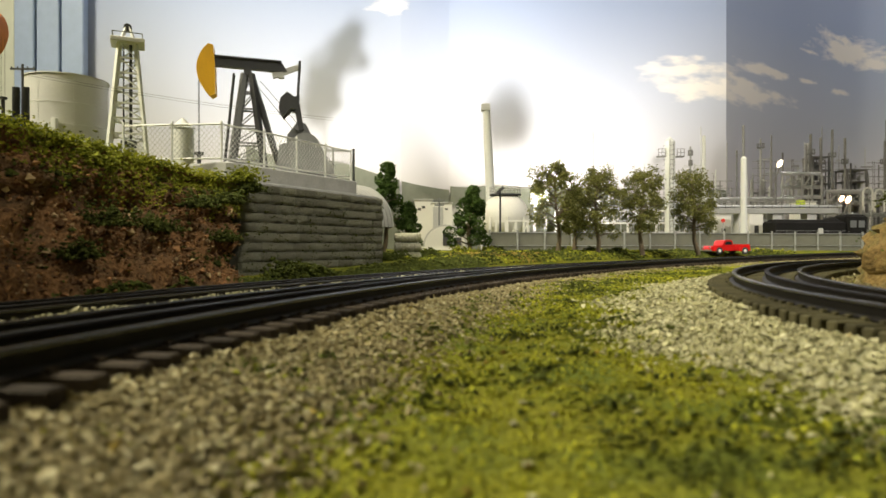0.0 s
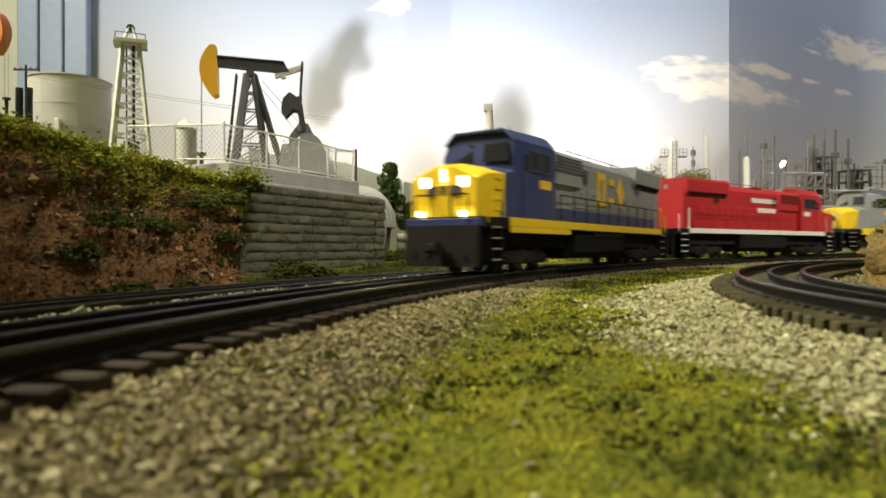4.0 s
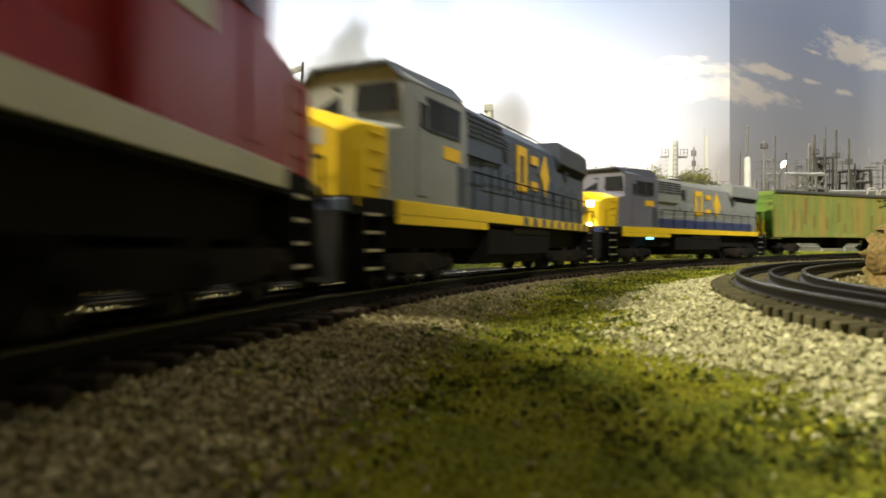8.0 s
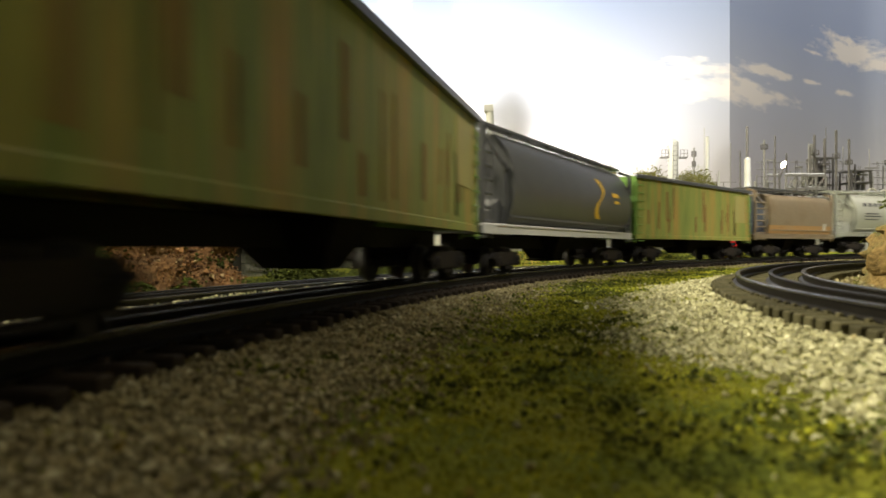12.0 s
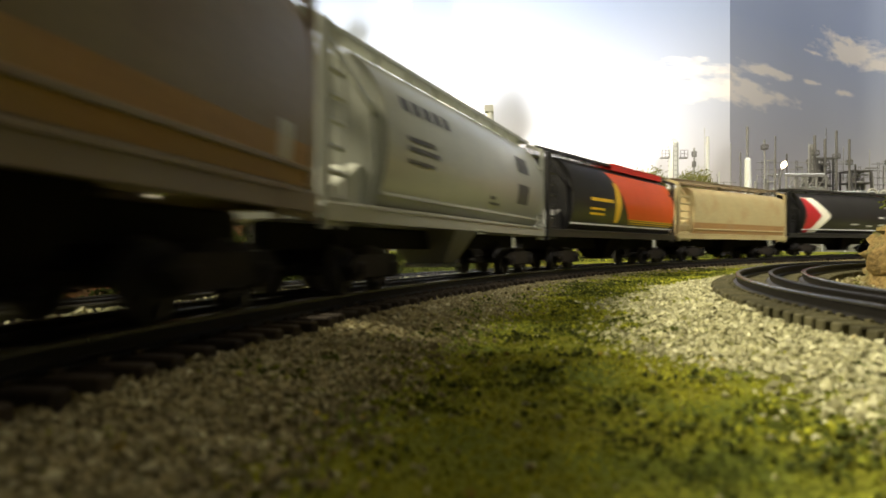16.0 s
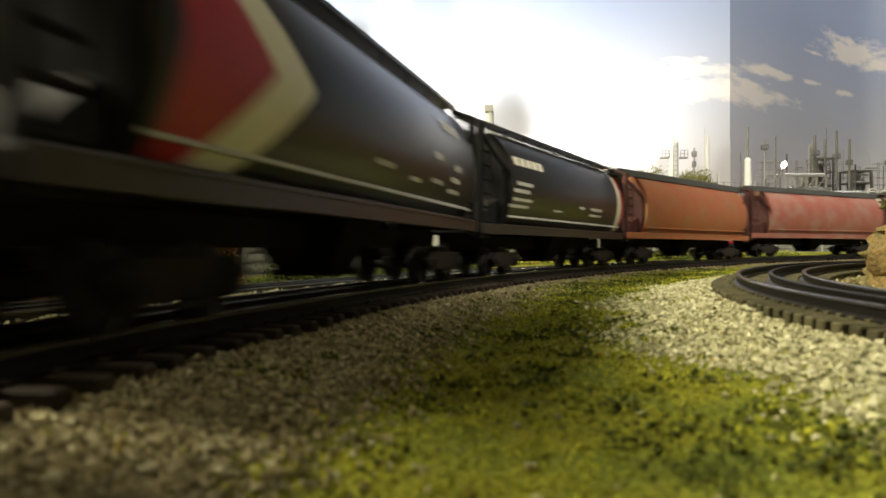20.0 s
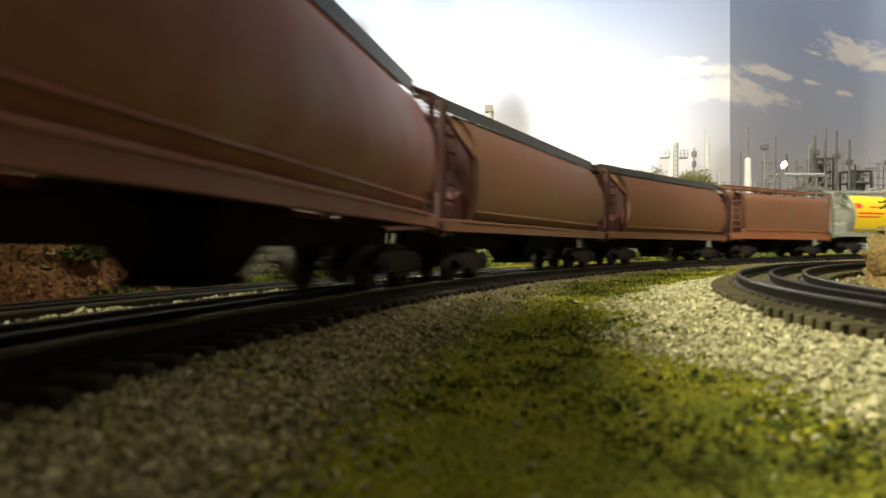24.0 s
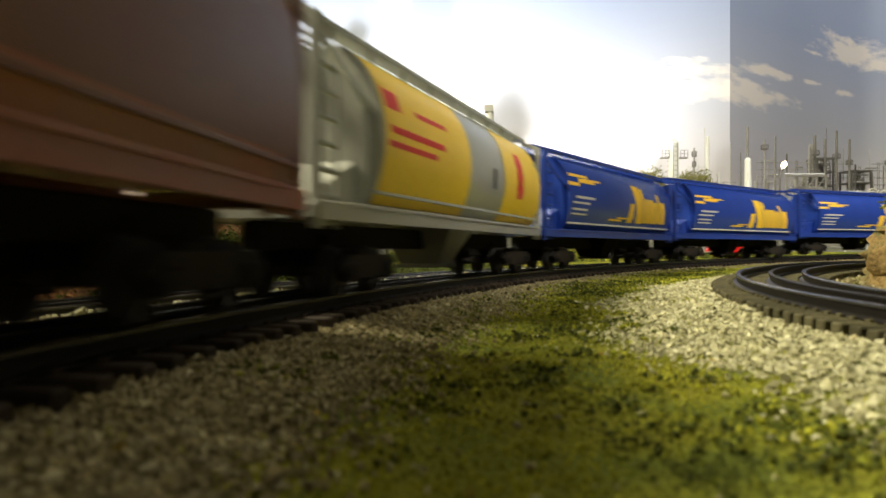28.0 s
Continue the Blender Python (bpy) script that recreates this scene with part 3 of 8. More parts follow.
P_DARK = paint("loco_dark_roof", (0.05, 0.06, 0.085), 0.45, vary=0.2)
P_RED = paint("loco_red", (0.44, 0.018, 0.026), 0.42, second=(0.36, 0.022, 0.028), vary=0.1)
P_WHITE = paint("white_paint", (0.74, 0.72, 0.66), 0.45, vary=0.1)
P_GLASS = mat("cab_glass", (0.02, 0.022, 0.024), 0.08, vary=0.1, bump=0)
P_CHROME = paint("bare_metal", (0.50, 0.49, 0.46), 0.35, metal=0.8)
P_GREEN = paint("hopper_bright_green", (0.15, 0.29, 0.055), 0.5, second=(0.20, 0.22, 0.05), vary=0.25)
P_PANEL = paint("faded_emblem_panel", (0.34, 0.31, 0.105), 0.6, second=(0.27, 0.19, 0.06), vary=0.3, streak=True)
P_GREENSIDE = paint("hopper_weathered_green", (0.215, 0.265, 0.060), 0.6, second=(0.30, 0.185, 0.045), mix=0.38, vary=0.5, streak=True, size=130)
P_GRIME = paint("rust_streak", (0.21, 0.11, 0.035), 0.75, vary=0.35, streak=True, size=60)
P_CHARCOAL = paint("hopper_charcoal", (0.075, 0.077, 0.078), 0.36, vary=0.15)
P_SILVER = paint("hopper_silver", (0.37, 0.38, 0.325), 0.30, metal=0.25, vary=0.1)
P_JET = paint("hopper_black", (0.022, 0.021, 0.021), 0.3, vary=0.3)
P_ORANGE = paint("hopper_orange", (0.75, 0.10, 0.012), 0.35, vary=0.1)
P_TAN = paint("hopper_tan", (0.44, 0.36, 0.18), 0.55, second=(0.36, 0.26, 0.12), vary=0.2)
P_TAUPE = paint("hopper_taupe", (0.20, 0.158, 0.100), 0.55, second=(0.16, 0.115, 0.066), vary=0.2)
P_OXIDE_A = paint("hopper_oxide_brown", (0.31, 0.10, 0.042), 0.5, second=(0.25, 0.12, 0.06), vary=0.2)
P_OXIDE_B = paint("hopper_faded_red", (0.27, 0.085, 0.062), 0.48, second=(0.26, 0.145, 0.11), mix=0.45, vary=0.2)
P_OCHRE = paint("ochre_rust", (0.33, 0.185, 0.065), 0.65, second=(0.27, 0.17, 0.075), vary=0.3)
P_OXIDE_D = paint("hopper_worn_brown", (0.20, 0.090, 0.050), 0.5, second=(0.165, 0.09, 0.052), mix=0.45, vary=0.2)
P_OXIDE_C = paint("hopper_dull_brown", (0.19, 0.080, 0.042), 0.52, second=(0.16, 0.085, 0.046), vary=0.2)
# oxide red with the recessed ends' shade put into it; also colours red louvres
P_OXIDE_SHADED = paint("hopper_end_red", (0.052, 0.012, 0.009), 0.6, vary=0.3)
P_BRIGHTBLUE = paint("hopper_blue", (0.014, 0.042, 0.26), 0.25, vary=0.12)
P_GOLD = paint("yellow_lettering", (0.80, 0.50, 0.03), 0.45, vary=0.08)
P_SIGNRED = paint("red_lettering", (0.62, 0.03, 0.02), 0.45, vary=0.08)
P_CRIMSON = paint("crimson_wedge", (0.42, 0.02, 0.025), 0.4, vary=0.1)
P_CREAM = paint("cream_wedge", (0.80, 0.76, 0.62), 0.4, vary=0.08)
P_PALETEXT = paint("pale_lettering", (0.50, 0.50, 0.47), 0.5, vary=0.1)
P_DARKTEXT = paint("dark_lettering", (0.06, 0.06, 0.06), 0.5, vary=0.1)
G_HEAD = glow("headlight_glow", (1.0, 0.88, 0.58), 8.0)
G_NUMBER = glow("number_board_glow", (1.0, 0.86, 0.50), 9.0)
G_BLUE = glow("blue_step_light", (0.15, 0.55, 1.0), 5.0)

SHARED = {}


def shared(key, parent, m=None):
    """Another object on a mesh that was built before under this key, or None."""
    if key not in SHARED:
        return None
    ob = new(SHARED[key].name.split(".")[0], SHARED[key])
    ob.parent = parent
    if m is not None:
        ob.matrix_local = m
    return ob


def keep(key, ob, m=None):
    SHARED[key] = ob.data
    if m is not None:
        ob.matrix_local = m
    return ob


def place(key, build, parent, m, material, name):
    ob = shared(key, parent, m)
    return ob or keep(key, part(name, build(), material, parent), m)


def wheelset_mesh(r):
    bm = B()
    for y in (-0.0165, 0.0165):
        s = 1 if y > 0 else -1
        tube(bm, (0, y - s * 0.0022, 0), (0, y + s * 0.0016, 0), r, r * 0.98, 18)
        tube(bm, (0, y - s * 0.0034, 0), (0, y - s * 0.0022, 0), r + 0.0011, r + 0.0009, 18)
        tube(bm, (0, y + s * 0.0016, 0), (0, y + s * 0.0022, 0), r * 0.62, r * 0.45, 12)
        for k in range(6):
            a = 1.0472 * k
            bar(bm, (0.62 * r * math.cos(a), y + s * 0.0019, 0.62 * r * math.sin(a)), (0.9 * r * math.cos(a), y + s * 0.0019, 0.9 * r * math.sin(a)), 0.0012, 0.0008)
    tube(bm, (0, -0.021, 0), (0, 0.021, 0), 0.0019, k=8)
    return bm


def frame_mesh(s, axles, length):
    """One cast side frame with journal boxes, springs and brake gear."""
    y = s * 0.0225
    bm = B()
    slab(bm, [(-length / 2, 0.0115), (-length / 2 + 0.006, 0.0155), (length / 2 - 0.006, 0.0155), (length / 2, 0.0115), (length / 2 - 0.004, 0.009), (length * 0.2, 0.0065), (-length * 0.2, 0.0065), (-length / 2 + 0.004, 0.009)], y - 0.0015, y + 0.0015)
    for x in axles:
        box(bm, x - 0.0034, x + 0.0034, y - 0.0025, y + 0.0025, 0.0058, 0.0128, 0.0008)
        tube(bm, (x, y + s * 0.0025, 0.0092), (x, y + s * 0.0036, 0.0092), 0.0024, k=10)
    for x in [(a + b) / 2 for a, b in zip(axles, axles[1:])]:
        for k in (-0.003, 0.0, 0.003):
            tube(bm, (x + k, y, 0.0066), (x + k, y, 0.0140), 0.0013, k=6)
        bar(bm, (x - 0.008, y + s * 0.002, 0.0050), (x + 0.008, y + s * 0.002, 0.0050), 0.0012)
    return bm


TRUCKS = []


def truck(car, x, axles, key, r=0.0092):
    """A truck with its side frames and turning wheelsets, under the car at x."""
    length = (axles[-1] - axles[0]) + 0.018

    def bolster():
        bm = B()
        box(bm, -0.006, 0.006, -0.021, 0.021, 0.0095, 0.0185, 0.001)
        tube(bm, (0, 0, 0.0185), (0, 0, 0.0235), 0.007, k=12)
        box(bm, axles[0] - 0.004, axles[-1] + 0.004, -0.004, 0.004, 0.008, 0.013, 0.0008)
        return bm

    t = place(key + "bolster", bolster, car, pose(x, 0, 0), P_TRUCK, "truck")
    for s in (-1, 1):
        place(key + "frame%d" % s, lambda: frame_mesh(s, axles, length), t, pose(0, 0, 0), P_TRUCK, "side_frame")
    sets = []
    for a in axles:
        sets.append((place("wheels%.4f" % r, lambda: wheelset_mesh(r), t, pose(a, 0, r), [P_WHEEL], "wheelset"), a, r))
    TRUCKS.append((car, t, x, sets))
    return t


def coupler(car, x):
    s = 1 if x > 0 else -1

    def build():
        bm = B()
        box(bm, -0.016, 0.0, -0.0022, 0.0022, 0.0150, 0.0195, 0.0006)
        slab(bm, [(0.0, 0.0135), (0.006, 0.0135), (0.008, 0.016), (0.008, 0.020), (0.0, 0.021)], -0.0040, 0.0036)
        tube(bm, (0.004, 0.003, 0.0125), (0.004, 0.003, 0.0215), 0.0024, k=8)
        return bm

    place("coupler", build, car, pose(x, 0, 0, 0, 0, 0 if s > 0 else 180), P_TRUCK, "coupler")


# half section of the cars' sides: (half width, height)
ROUND = [(0.0314 * math.sqrt(1 - ((z - 0.0600) / (0.0392 if z > 0.06 else 0.0400)) ** 2), z) for z in (0.034, 0.039, 0.044, 0.049, 0.054, 0.059, 0.064, 0.069, 0.074, 0.079, 0.083, 0.087, 0.0905, 0.0935, 0.0955)]
TEAR = [(0.0285, 0.033), (0.0300, 0.039), (0.0308, 0.047), (0.0312, 0.056), (0.0312, 0.065), (0.0308, 0.073), (0.0296, 0.081), (0.0272, 0.0868), (0.0170, 0.0912)]


TALL = Matrix.Diagonal((1, 1, 1.03, 1))    # car bodies stand three per cent taller than their drawing


def mark(car, sect, name, material, x0, x1, z0, z1, label="", lift=0.00035, rows=8):
    """Painted on the car's curved side: x0 and x1 are numbers or functions of the height. One piece on each side."""
    fx0, fx1 = (x0 if callable(x0) else lambda z: x0), (x1 if callable(x1) else lambda z: x1)
    zs, hs = [p[1] for p in sect], [p[0] for p in sect]
    for s in (-1, 1):
        bm = B()
        prev = None
        for z in sorted({z0, z1, *[q for q in zs if z0 < q < z1], *np.linspace(z0, z1, rows + 1).tolist()}):
            y = s * (np.interp(z, zs, hs) + lift)
            a, b = fx0(z), fx1(z)
            row = [bm.verts.new((a + (b - a) * k / 3, y, z)) for k in range(4)]
            if prev:
                for k in range(3):
                    bm.faces.new((prev[k], prev[k + 1], row[k + 1], row[k]))
            prev = row
        part(name, bm, material, car, label, smooth=True).matrix_local = TALL


def bars(car, sect, material, blocks, name="lettering"):
    """Lines of unreadable lettering, as plain bars: (x0, x1, z, height)."""
    zs, hs = [p[1] for p in sect], [p[0] for p in sect]
    for x0, x1, z, h in blocks:
        for s in (-1, 1):
            bm = B()
            prev = None
            for v in sorted({z, z + h, *[c for c in zs if z < c < z + h]}):
                row = [bm.verts.new((x, s * (np.interp(v, zs, hs) + 0.0004), v)) for x in (x0, x1)]
                if prev:
                    bm.faces.new((prev[0], prev[1], row[1], row[0]))
                prev = row
            part(name, bm, material, car).matrix_local = TALL


def raise_car(car):
    """Car bodies stand three per cent taller than their drawing."""
    for o in car.children:
        o.matrix_local = TALL @ o.matrix_local


def hopper(name, label, L, sect, side, end, frame_paint, sill, board, group, chutes=4, hatches=10, stripe=None, recess=0.0, fascia=False):
    """A covered hopper car: L is its length over the end sills."""
    car = thing(name, label, "hopper car", group)
    inset = recess or (0.046 if sect is ROUND else 0.038)
    e = L / 2 - inset
    er = L / 2 - 0.009
    key = "%s%s%.3f" % ("r" if sect is ROUND else "t", side.name, L)

    def ring(x, k=1.0):
        half = [(y * k, z) for y, z in sect]
        return [(x, -y, z) for y, z in half[::-1]] + [(x, y, z) for y, z in half]

    bm = B()
    loft(bm, [ring(-er + 0.0, 0.985), ring(-er + 0.002), ring(e - 0.002), ring(e, 0.985)], caps=True)
    part("body", bm, side, car, smooth=True)
    front = e
    for s in (-1, 1):
        e, inset = (front, L / 2 - front) if s > 0 else (er, L / 2 - er)
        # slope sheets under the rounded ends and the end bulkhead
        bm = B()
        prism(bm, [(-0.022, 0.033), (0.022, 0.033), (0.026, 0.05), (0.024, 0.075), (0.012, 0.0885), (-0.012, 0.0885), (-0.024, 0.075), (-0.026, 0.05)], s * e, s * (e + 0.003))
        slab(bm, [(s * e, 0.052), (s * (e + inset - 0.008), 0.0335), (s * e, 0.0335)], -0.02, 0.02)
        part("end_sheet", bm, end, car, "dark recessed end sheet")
        bm = B()
        box(bm, min(s * e, s * (e + inset)), max(s * e, s * (e + inset)), -0.0295, 0.0295, 0.0275, 0.0325, 0.001)
        part("end_platform", bm, frame_paint, car)
        for y in (-0.0278, 0.0278):
            bm = B()
            xs = s * (L / 2 - 0.0035)
            box(bm, xs - 0.0022, xs + 0.0022, y - 0.0016, y + 0.0016, 0.024, 0.0940, 0.0004)
            bar(bm, (xs, y, 0.0930), (xs, y * 0.55, 0.0975), 0.0026)
            bar(bm, (s * e, y * 0.9, 0.070), (xs, y, 0.0885), 0.0016)
            part("corner_post", bm, frame_paint, car)
            reach = 0.012 if sect is ROUND else 0.024
            ladder = part("ladder", tube(B(), (xs - s * (reach + 0.001), y, 0.024), (xs - s * (reach + 0.001), y, 0.080), 0.0009 if sect is ROUND else 0.0015, k=6), frame_paint, car)
            for k in range(7):
                place("rung%.3f" % reach + frame_paint.name, lambda: tube(B(), (0, 0, 0), (reach, 0, 0), 0.0011, k=6), ladder, pose(xs - s * 0.001 - (reach if s > 0 else 0), y, 0.026 + k * 0.0086), frame_paint, "rung")
        bm = B()
        for k in range(5):
            z = 0.036 + 0.0105 * k
            tube(bm, (s * (L / 2 - 0.002), -0.016, z), (s * (L / 2 - 0.002), 0.010, z), 0.0005, k=5)
        tube(bm, (s * (L / 2 - 0.001), 0.014, 0.062), (s * (L / 2 - 0.0005), 0.014, 0.062), 0.006, k=14)
        part("grab_irons", bm, frame_paint, car)
        coupler(car, s * (L / 2 + 0.002))
    e = (front + er) / 2
    for s in (-1, 1):
        bm = B()
        y = s * 0.0285
        box(bm, -L / 2 + 0.001, L / 2 - 0.001, y - 0.0018, y + 0.0018, 0.0268, 0.0332, 0.0006)
        box(bm, -L / 2 + 0.02, L / 2 - 0.02, y - 0.0008, y + 0.0026, 0.0318, 0.0332, 0.0003)
        part("side_sill", bm, sill, car, "pale striped side sill" if sill is not side else "")
        bm = B()
        z0 = sect[1][1]
        box(bm, -er, front, s * (sect[1][0] + 0.0006) - 0.0006, s * (sect[1][0] + 0.0006) + 0.0006, z0 - 0.0007, z0 + 0.0007, 0.0003)
        part("side_rib", bm, side if stripe is None else stripe, car)
    bm = B()
    for s in (-1, 1):
        box(bm, -L / 2 + 0.002, L / 2 - 0.002, min(s * 0.0085, s * 0.0165), max(s * 0.0085, s * 0.0165), 0.0990, 0.0999)
        box(bm, -L / 2 + 0.002, L / 2 - 0.002, min(s * 0.0163, s * 0.0172), max(s * 0.0163, s * 0.0172), 0.0985, 0.1004)
        for k in range(9):
            x = -e + 0.004 + (2 * e - 0.008) * k / 8
            bar(bm, (x, s * 0.0150, 0.0920), (x, s * 0.0168, 0.0994), 0.0016)
    for k in range(int(L / 0.0105)):
        x = -L / 2 + 0.004 + k * 0.0105
        box(bm, x - 0.0006, x + 0.0006, -0.0165, 0.0165, 0.0992, 0.1003)
    part("running_board", bm, board, car, "roof walkway grating")
    for s in (-1, 1):
        if fascia:
            part("walkway_fascia", box(B(), -L / 2 + 0.003, L / 2 - 0.003, min(s * 0.0174, s * 0.0182), max(s * 0.0174, s * 0.0182), 0.0940, 0.1010, 0.0003), board, car, "deep dark edge board of the roof walkway")
    for k in range(hatches):
        x = -e + 0.016 + (2 * e - 0.032) * k / (hatches - 1)
        place("hatch" + board.name, lambda: box(B(), -0.0085, 0.0085, -0.0070, 0.0070, 0.0915, 0.0965, 0.0012), car, pose(x, 0, 0), board, "hatch_cover")
    for k in range(chutes):
        x = (-0.5 + (k + 0.5) / chutes) * (L - 0.145)
        half = (L - 0.145) / chutes / 2 - 0.002

        def chute():
            bm = B()
            loft(bm, [[(-0.009, -0.011, 0.0085), (0.009, -0.011, 0.0085), (0.009, 0.011, 0.0085), (-0.009, 0.011, 0.0085)], [(-half, -0.0255, 0.0330), (half, -0.0255, 0.0330), (half, 0.0255, 0.0330), (-half, 0.0255, 0.0330)]])
            box(bm, -0.011, 0.011, -0.013, 0.013, 0.0070, 0.0092, 0.0006)
            tube(bm, (0.0, -0.017, 0.0080), (0.0, 0.017, 0.0080), 0.0009, k=6)
            return bm

        place("chute%s%.4f" % (frame_paint.name, half), chute, car, pose(x, 0, 0), P_TRUCK if frame_paint is not P_SILVER else P_SILVER, "discharge_chute")
    bm = B()
    box(bm, -L / 2 + 0.004, L / 2 - 0.004, -0.0042, 0.0042, 0.0170, 0.0270, 0.0008)
    part("centre_sill", bm, P_BLACK, car)
    raise_car(car)
    for x in (-(L / 2 - 0.048), L / 2 - 0.048):
        truck(car, x, (-0.0182, 0.0182), "car")
    return car


def open_hopper(name, label, L, group):
    """An open-top hopper with ribbed, weathered sides."""
    car = thing(name, label, "hopper car", group)
    e = L / 2 - 0.004
    for s in (-1, 1):
        bm = B()
        box(bm, -e, e, min(s * 0.0285, s * 0.0298), max(s * 0.0285, s * 0.0298), 0.0300, 0.0915)
        part("side_sheet", bm, P_GREENSIDE, car, "streaked rusty side sheet")
        for k in range(15):
            x = -e + 0.003 + (2 * e - 0.006) * k / 14

            def rib():
                bm = B()
                loft(bm, [[(-0.0036, 0.0, z), (-0.0018, 0.0032, z), (0.0018, 0.0032, z), (0.0036, 0.0, z)] for z in (0.0305, 0.091)])
                return bm

            place("ribs", rib, car, pose(x, s * 0.0298, 0, 0, 0, 0 if s > 0 else 180), P_GREENSIDE, "side_rib")
        bm = B()
        box(bm, -L / 2 + 0.002, L / 2 - 0.002, s * 0.0305 - 0.0022, s * 0.0305 + 0.0022, 0.0910, 0.0950, 0.0008)
        part("top_chord", bm, P_CHARCOAL, car, "dark top rim")
        bm = B()
        box(bm, -L / 2 + 0.002, L / 2 - 0.002, s * 0.0290 - 0.0016, s * 0.0290 + 0.0016, 0.0262, 0.0306, 0.0006)
        part("side_sill", bm, P_GREENSIDE, car)
        wear = random.Random(int(L * 1000) + s)
        for k in range(16):
            x0, w, z0 = wear.uniform(-e + 0.01, e - 0.014), wear.uniform(0.0012, 0.0048), wear.uniform(0.031, 0.050)
            part("rust_streak", box(B(), x0, x0 + w, min(s * 0.0299, s * 0.03015), max(s * 0.0299, s * 0.03015), z0, z0 + wear.uniform(0.012, 0.040)), P_GRIME, car, "rust streak")
        bm = B()
        slab(bm, [(-e + 0.050, 0.033), (-e + 0.054, 0.034), (-e + 0.0535, 0.050), (-e + 0.056, 0.066), (-e + 0.054, 0.064), (-e + 0.051, 0.050)], min(s * 0.0300, s * 0.0303), max(s * 0.0300, s * 0.0303))
        part("tear", bm, P_BLACK, car, "dark scrape in the paint")
        bm = B()
        box(bm, -e + 0.016, -e + 0.052, min(s * 0.0299, s * 0.0303), max(s * 0.0299, s * 0.0303), 0.050, 0.086)
        part("side_panel", bm, P_PANEL, car, "plain faded emblem panel")
    for s in (-1, 1):
        bm = B()
        slab(bm, [(s * e, 0.0915), (s * (e - 0.001), 0.0915), (s * (e - 0.062), 0.0330), (s * (e - 0.058), 0.0330), (s * e, 0.078)], -0.0285, 0.0285)
        part("slope_sheet", bm, P_GREEN, car, "bright green sloping end sheet")
        bm = B()
        box(bm, s * e - 0.0012, s * e + 0.0012, -0.0300, 0.0300, 0.064, 0.0935, 0.0004)
        for y in (-0.0275, -0.010, 0.010, 0.0275):
            box(bm, s * e - 0.0016, s * e + 0.0016, y - 0.0018, y + 0.0018, 0.027, 0.0925, 0.0004)
        for z in (0.078, 0.088):
            box(bm, s * e + s * 0.0012 - 0.0012, s * e + s * 0.0012 + 0.0012, -0.0295, 0.0295, z - 0.0014, z + 0.0014, 0.0004)
        part("end_frame", bm, P_GREEN, car, "bright green end framing")
        bm = B()
        box(bm, s * (e - 0.022) - 0.023, s * (e - 0.022) + 0.023, -0.0295, 0.0295, 0.0265, 0.0305, 0.0008)
        part("end_platform", bm, P_GREEN, car)
        for y in (-0.0245, 0.0245):
            bm = B()
            for k in range(8):
                z = 0.024 + k * 0.0085
                tube(bm, (s * (L / 2 - 0.001), y - 0.005, z), (s * (L / 2 - 0.001), y + 0.005, z), 0.0006, k=5)
                tube(bm, (s * (L / 2 - 0.004), y * 1.28, z), (s * (L / 2 - 0.016), y * 1.28, z), 0.0006, k=5)
            for o in (-0.005, 0.005):
                tube(bm, (s * (L / 2 - 0.001), y + o, 0.022), (s * (L / 2 - 0.001), y + o, 0.086), 0.0006, k=5)
            part("ladder", bm, P_GREEN, car)
        coupler(car, s * (L / 2 + 0.002))
    for k in range(4):
        x = (-1.5 + k) * 0.050
        place("openchute", lambda: loft(B(), [[(-0.012, -0.013, 0.0095), (0.004, -0.013, 0.0095), (0.004, 0.013, 0.0095), (-0.012, 0.013, 0.0095)], [(-0.024, -0.0275, 0.0320), (0.024, -0.0275, 0.0320), (0.024, 0.0275, 0.0320), (-0.024, 0.0275, 0.0320)]]), car, pose(x, 0, 0), P_TRUCK, "discharge_chute")
    bm = B()
    box(bm, -L / 2 + 0.004, L / 2 - 0.004, -0.0042, 0.0042, 0.0170, 0.0265, 0.0008)
    part("centre_sill", bm, P_BLACK, car)
    bm = B()
    loft(bm, [[(-e + 0.06, -0.028, 0.034), (e - 0.06, -0.028, 0.034), (e - 0.06, 0.028, 0.034), (-e + 0.06, 0.028, 0.034)], [(-e + 0.05, -0.028, 0.060), (e - 0.05, -0.028, 0.060), (e - 0.05, 0.028, 0.060), (-e + 0.05, 0.028, 0.060)]])
    part("load_floor", bm, P_CHARCOAL, car)
    raise_car(car)
    for x in (-(L / 2 - 0.046), L / 2 - 0.046):
        truck(car, x, (-0.0182, 0.0182), "car")
    return car


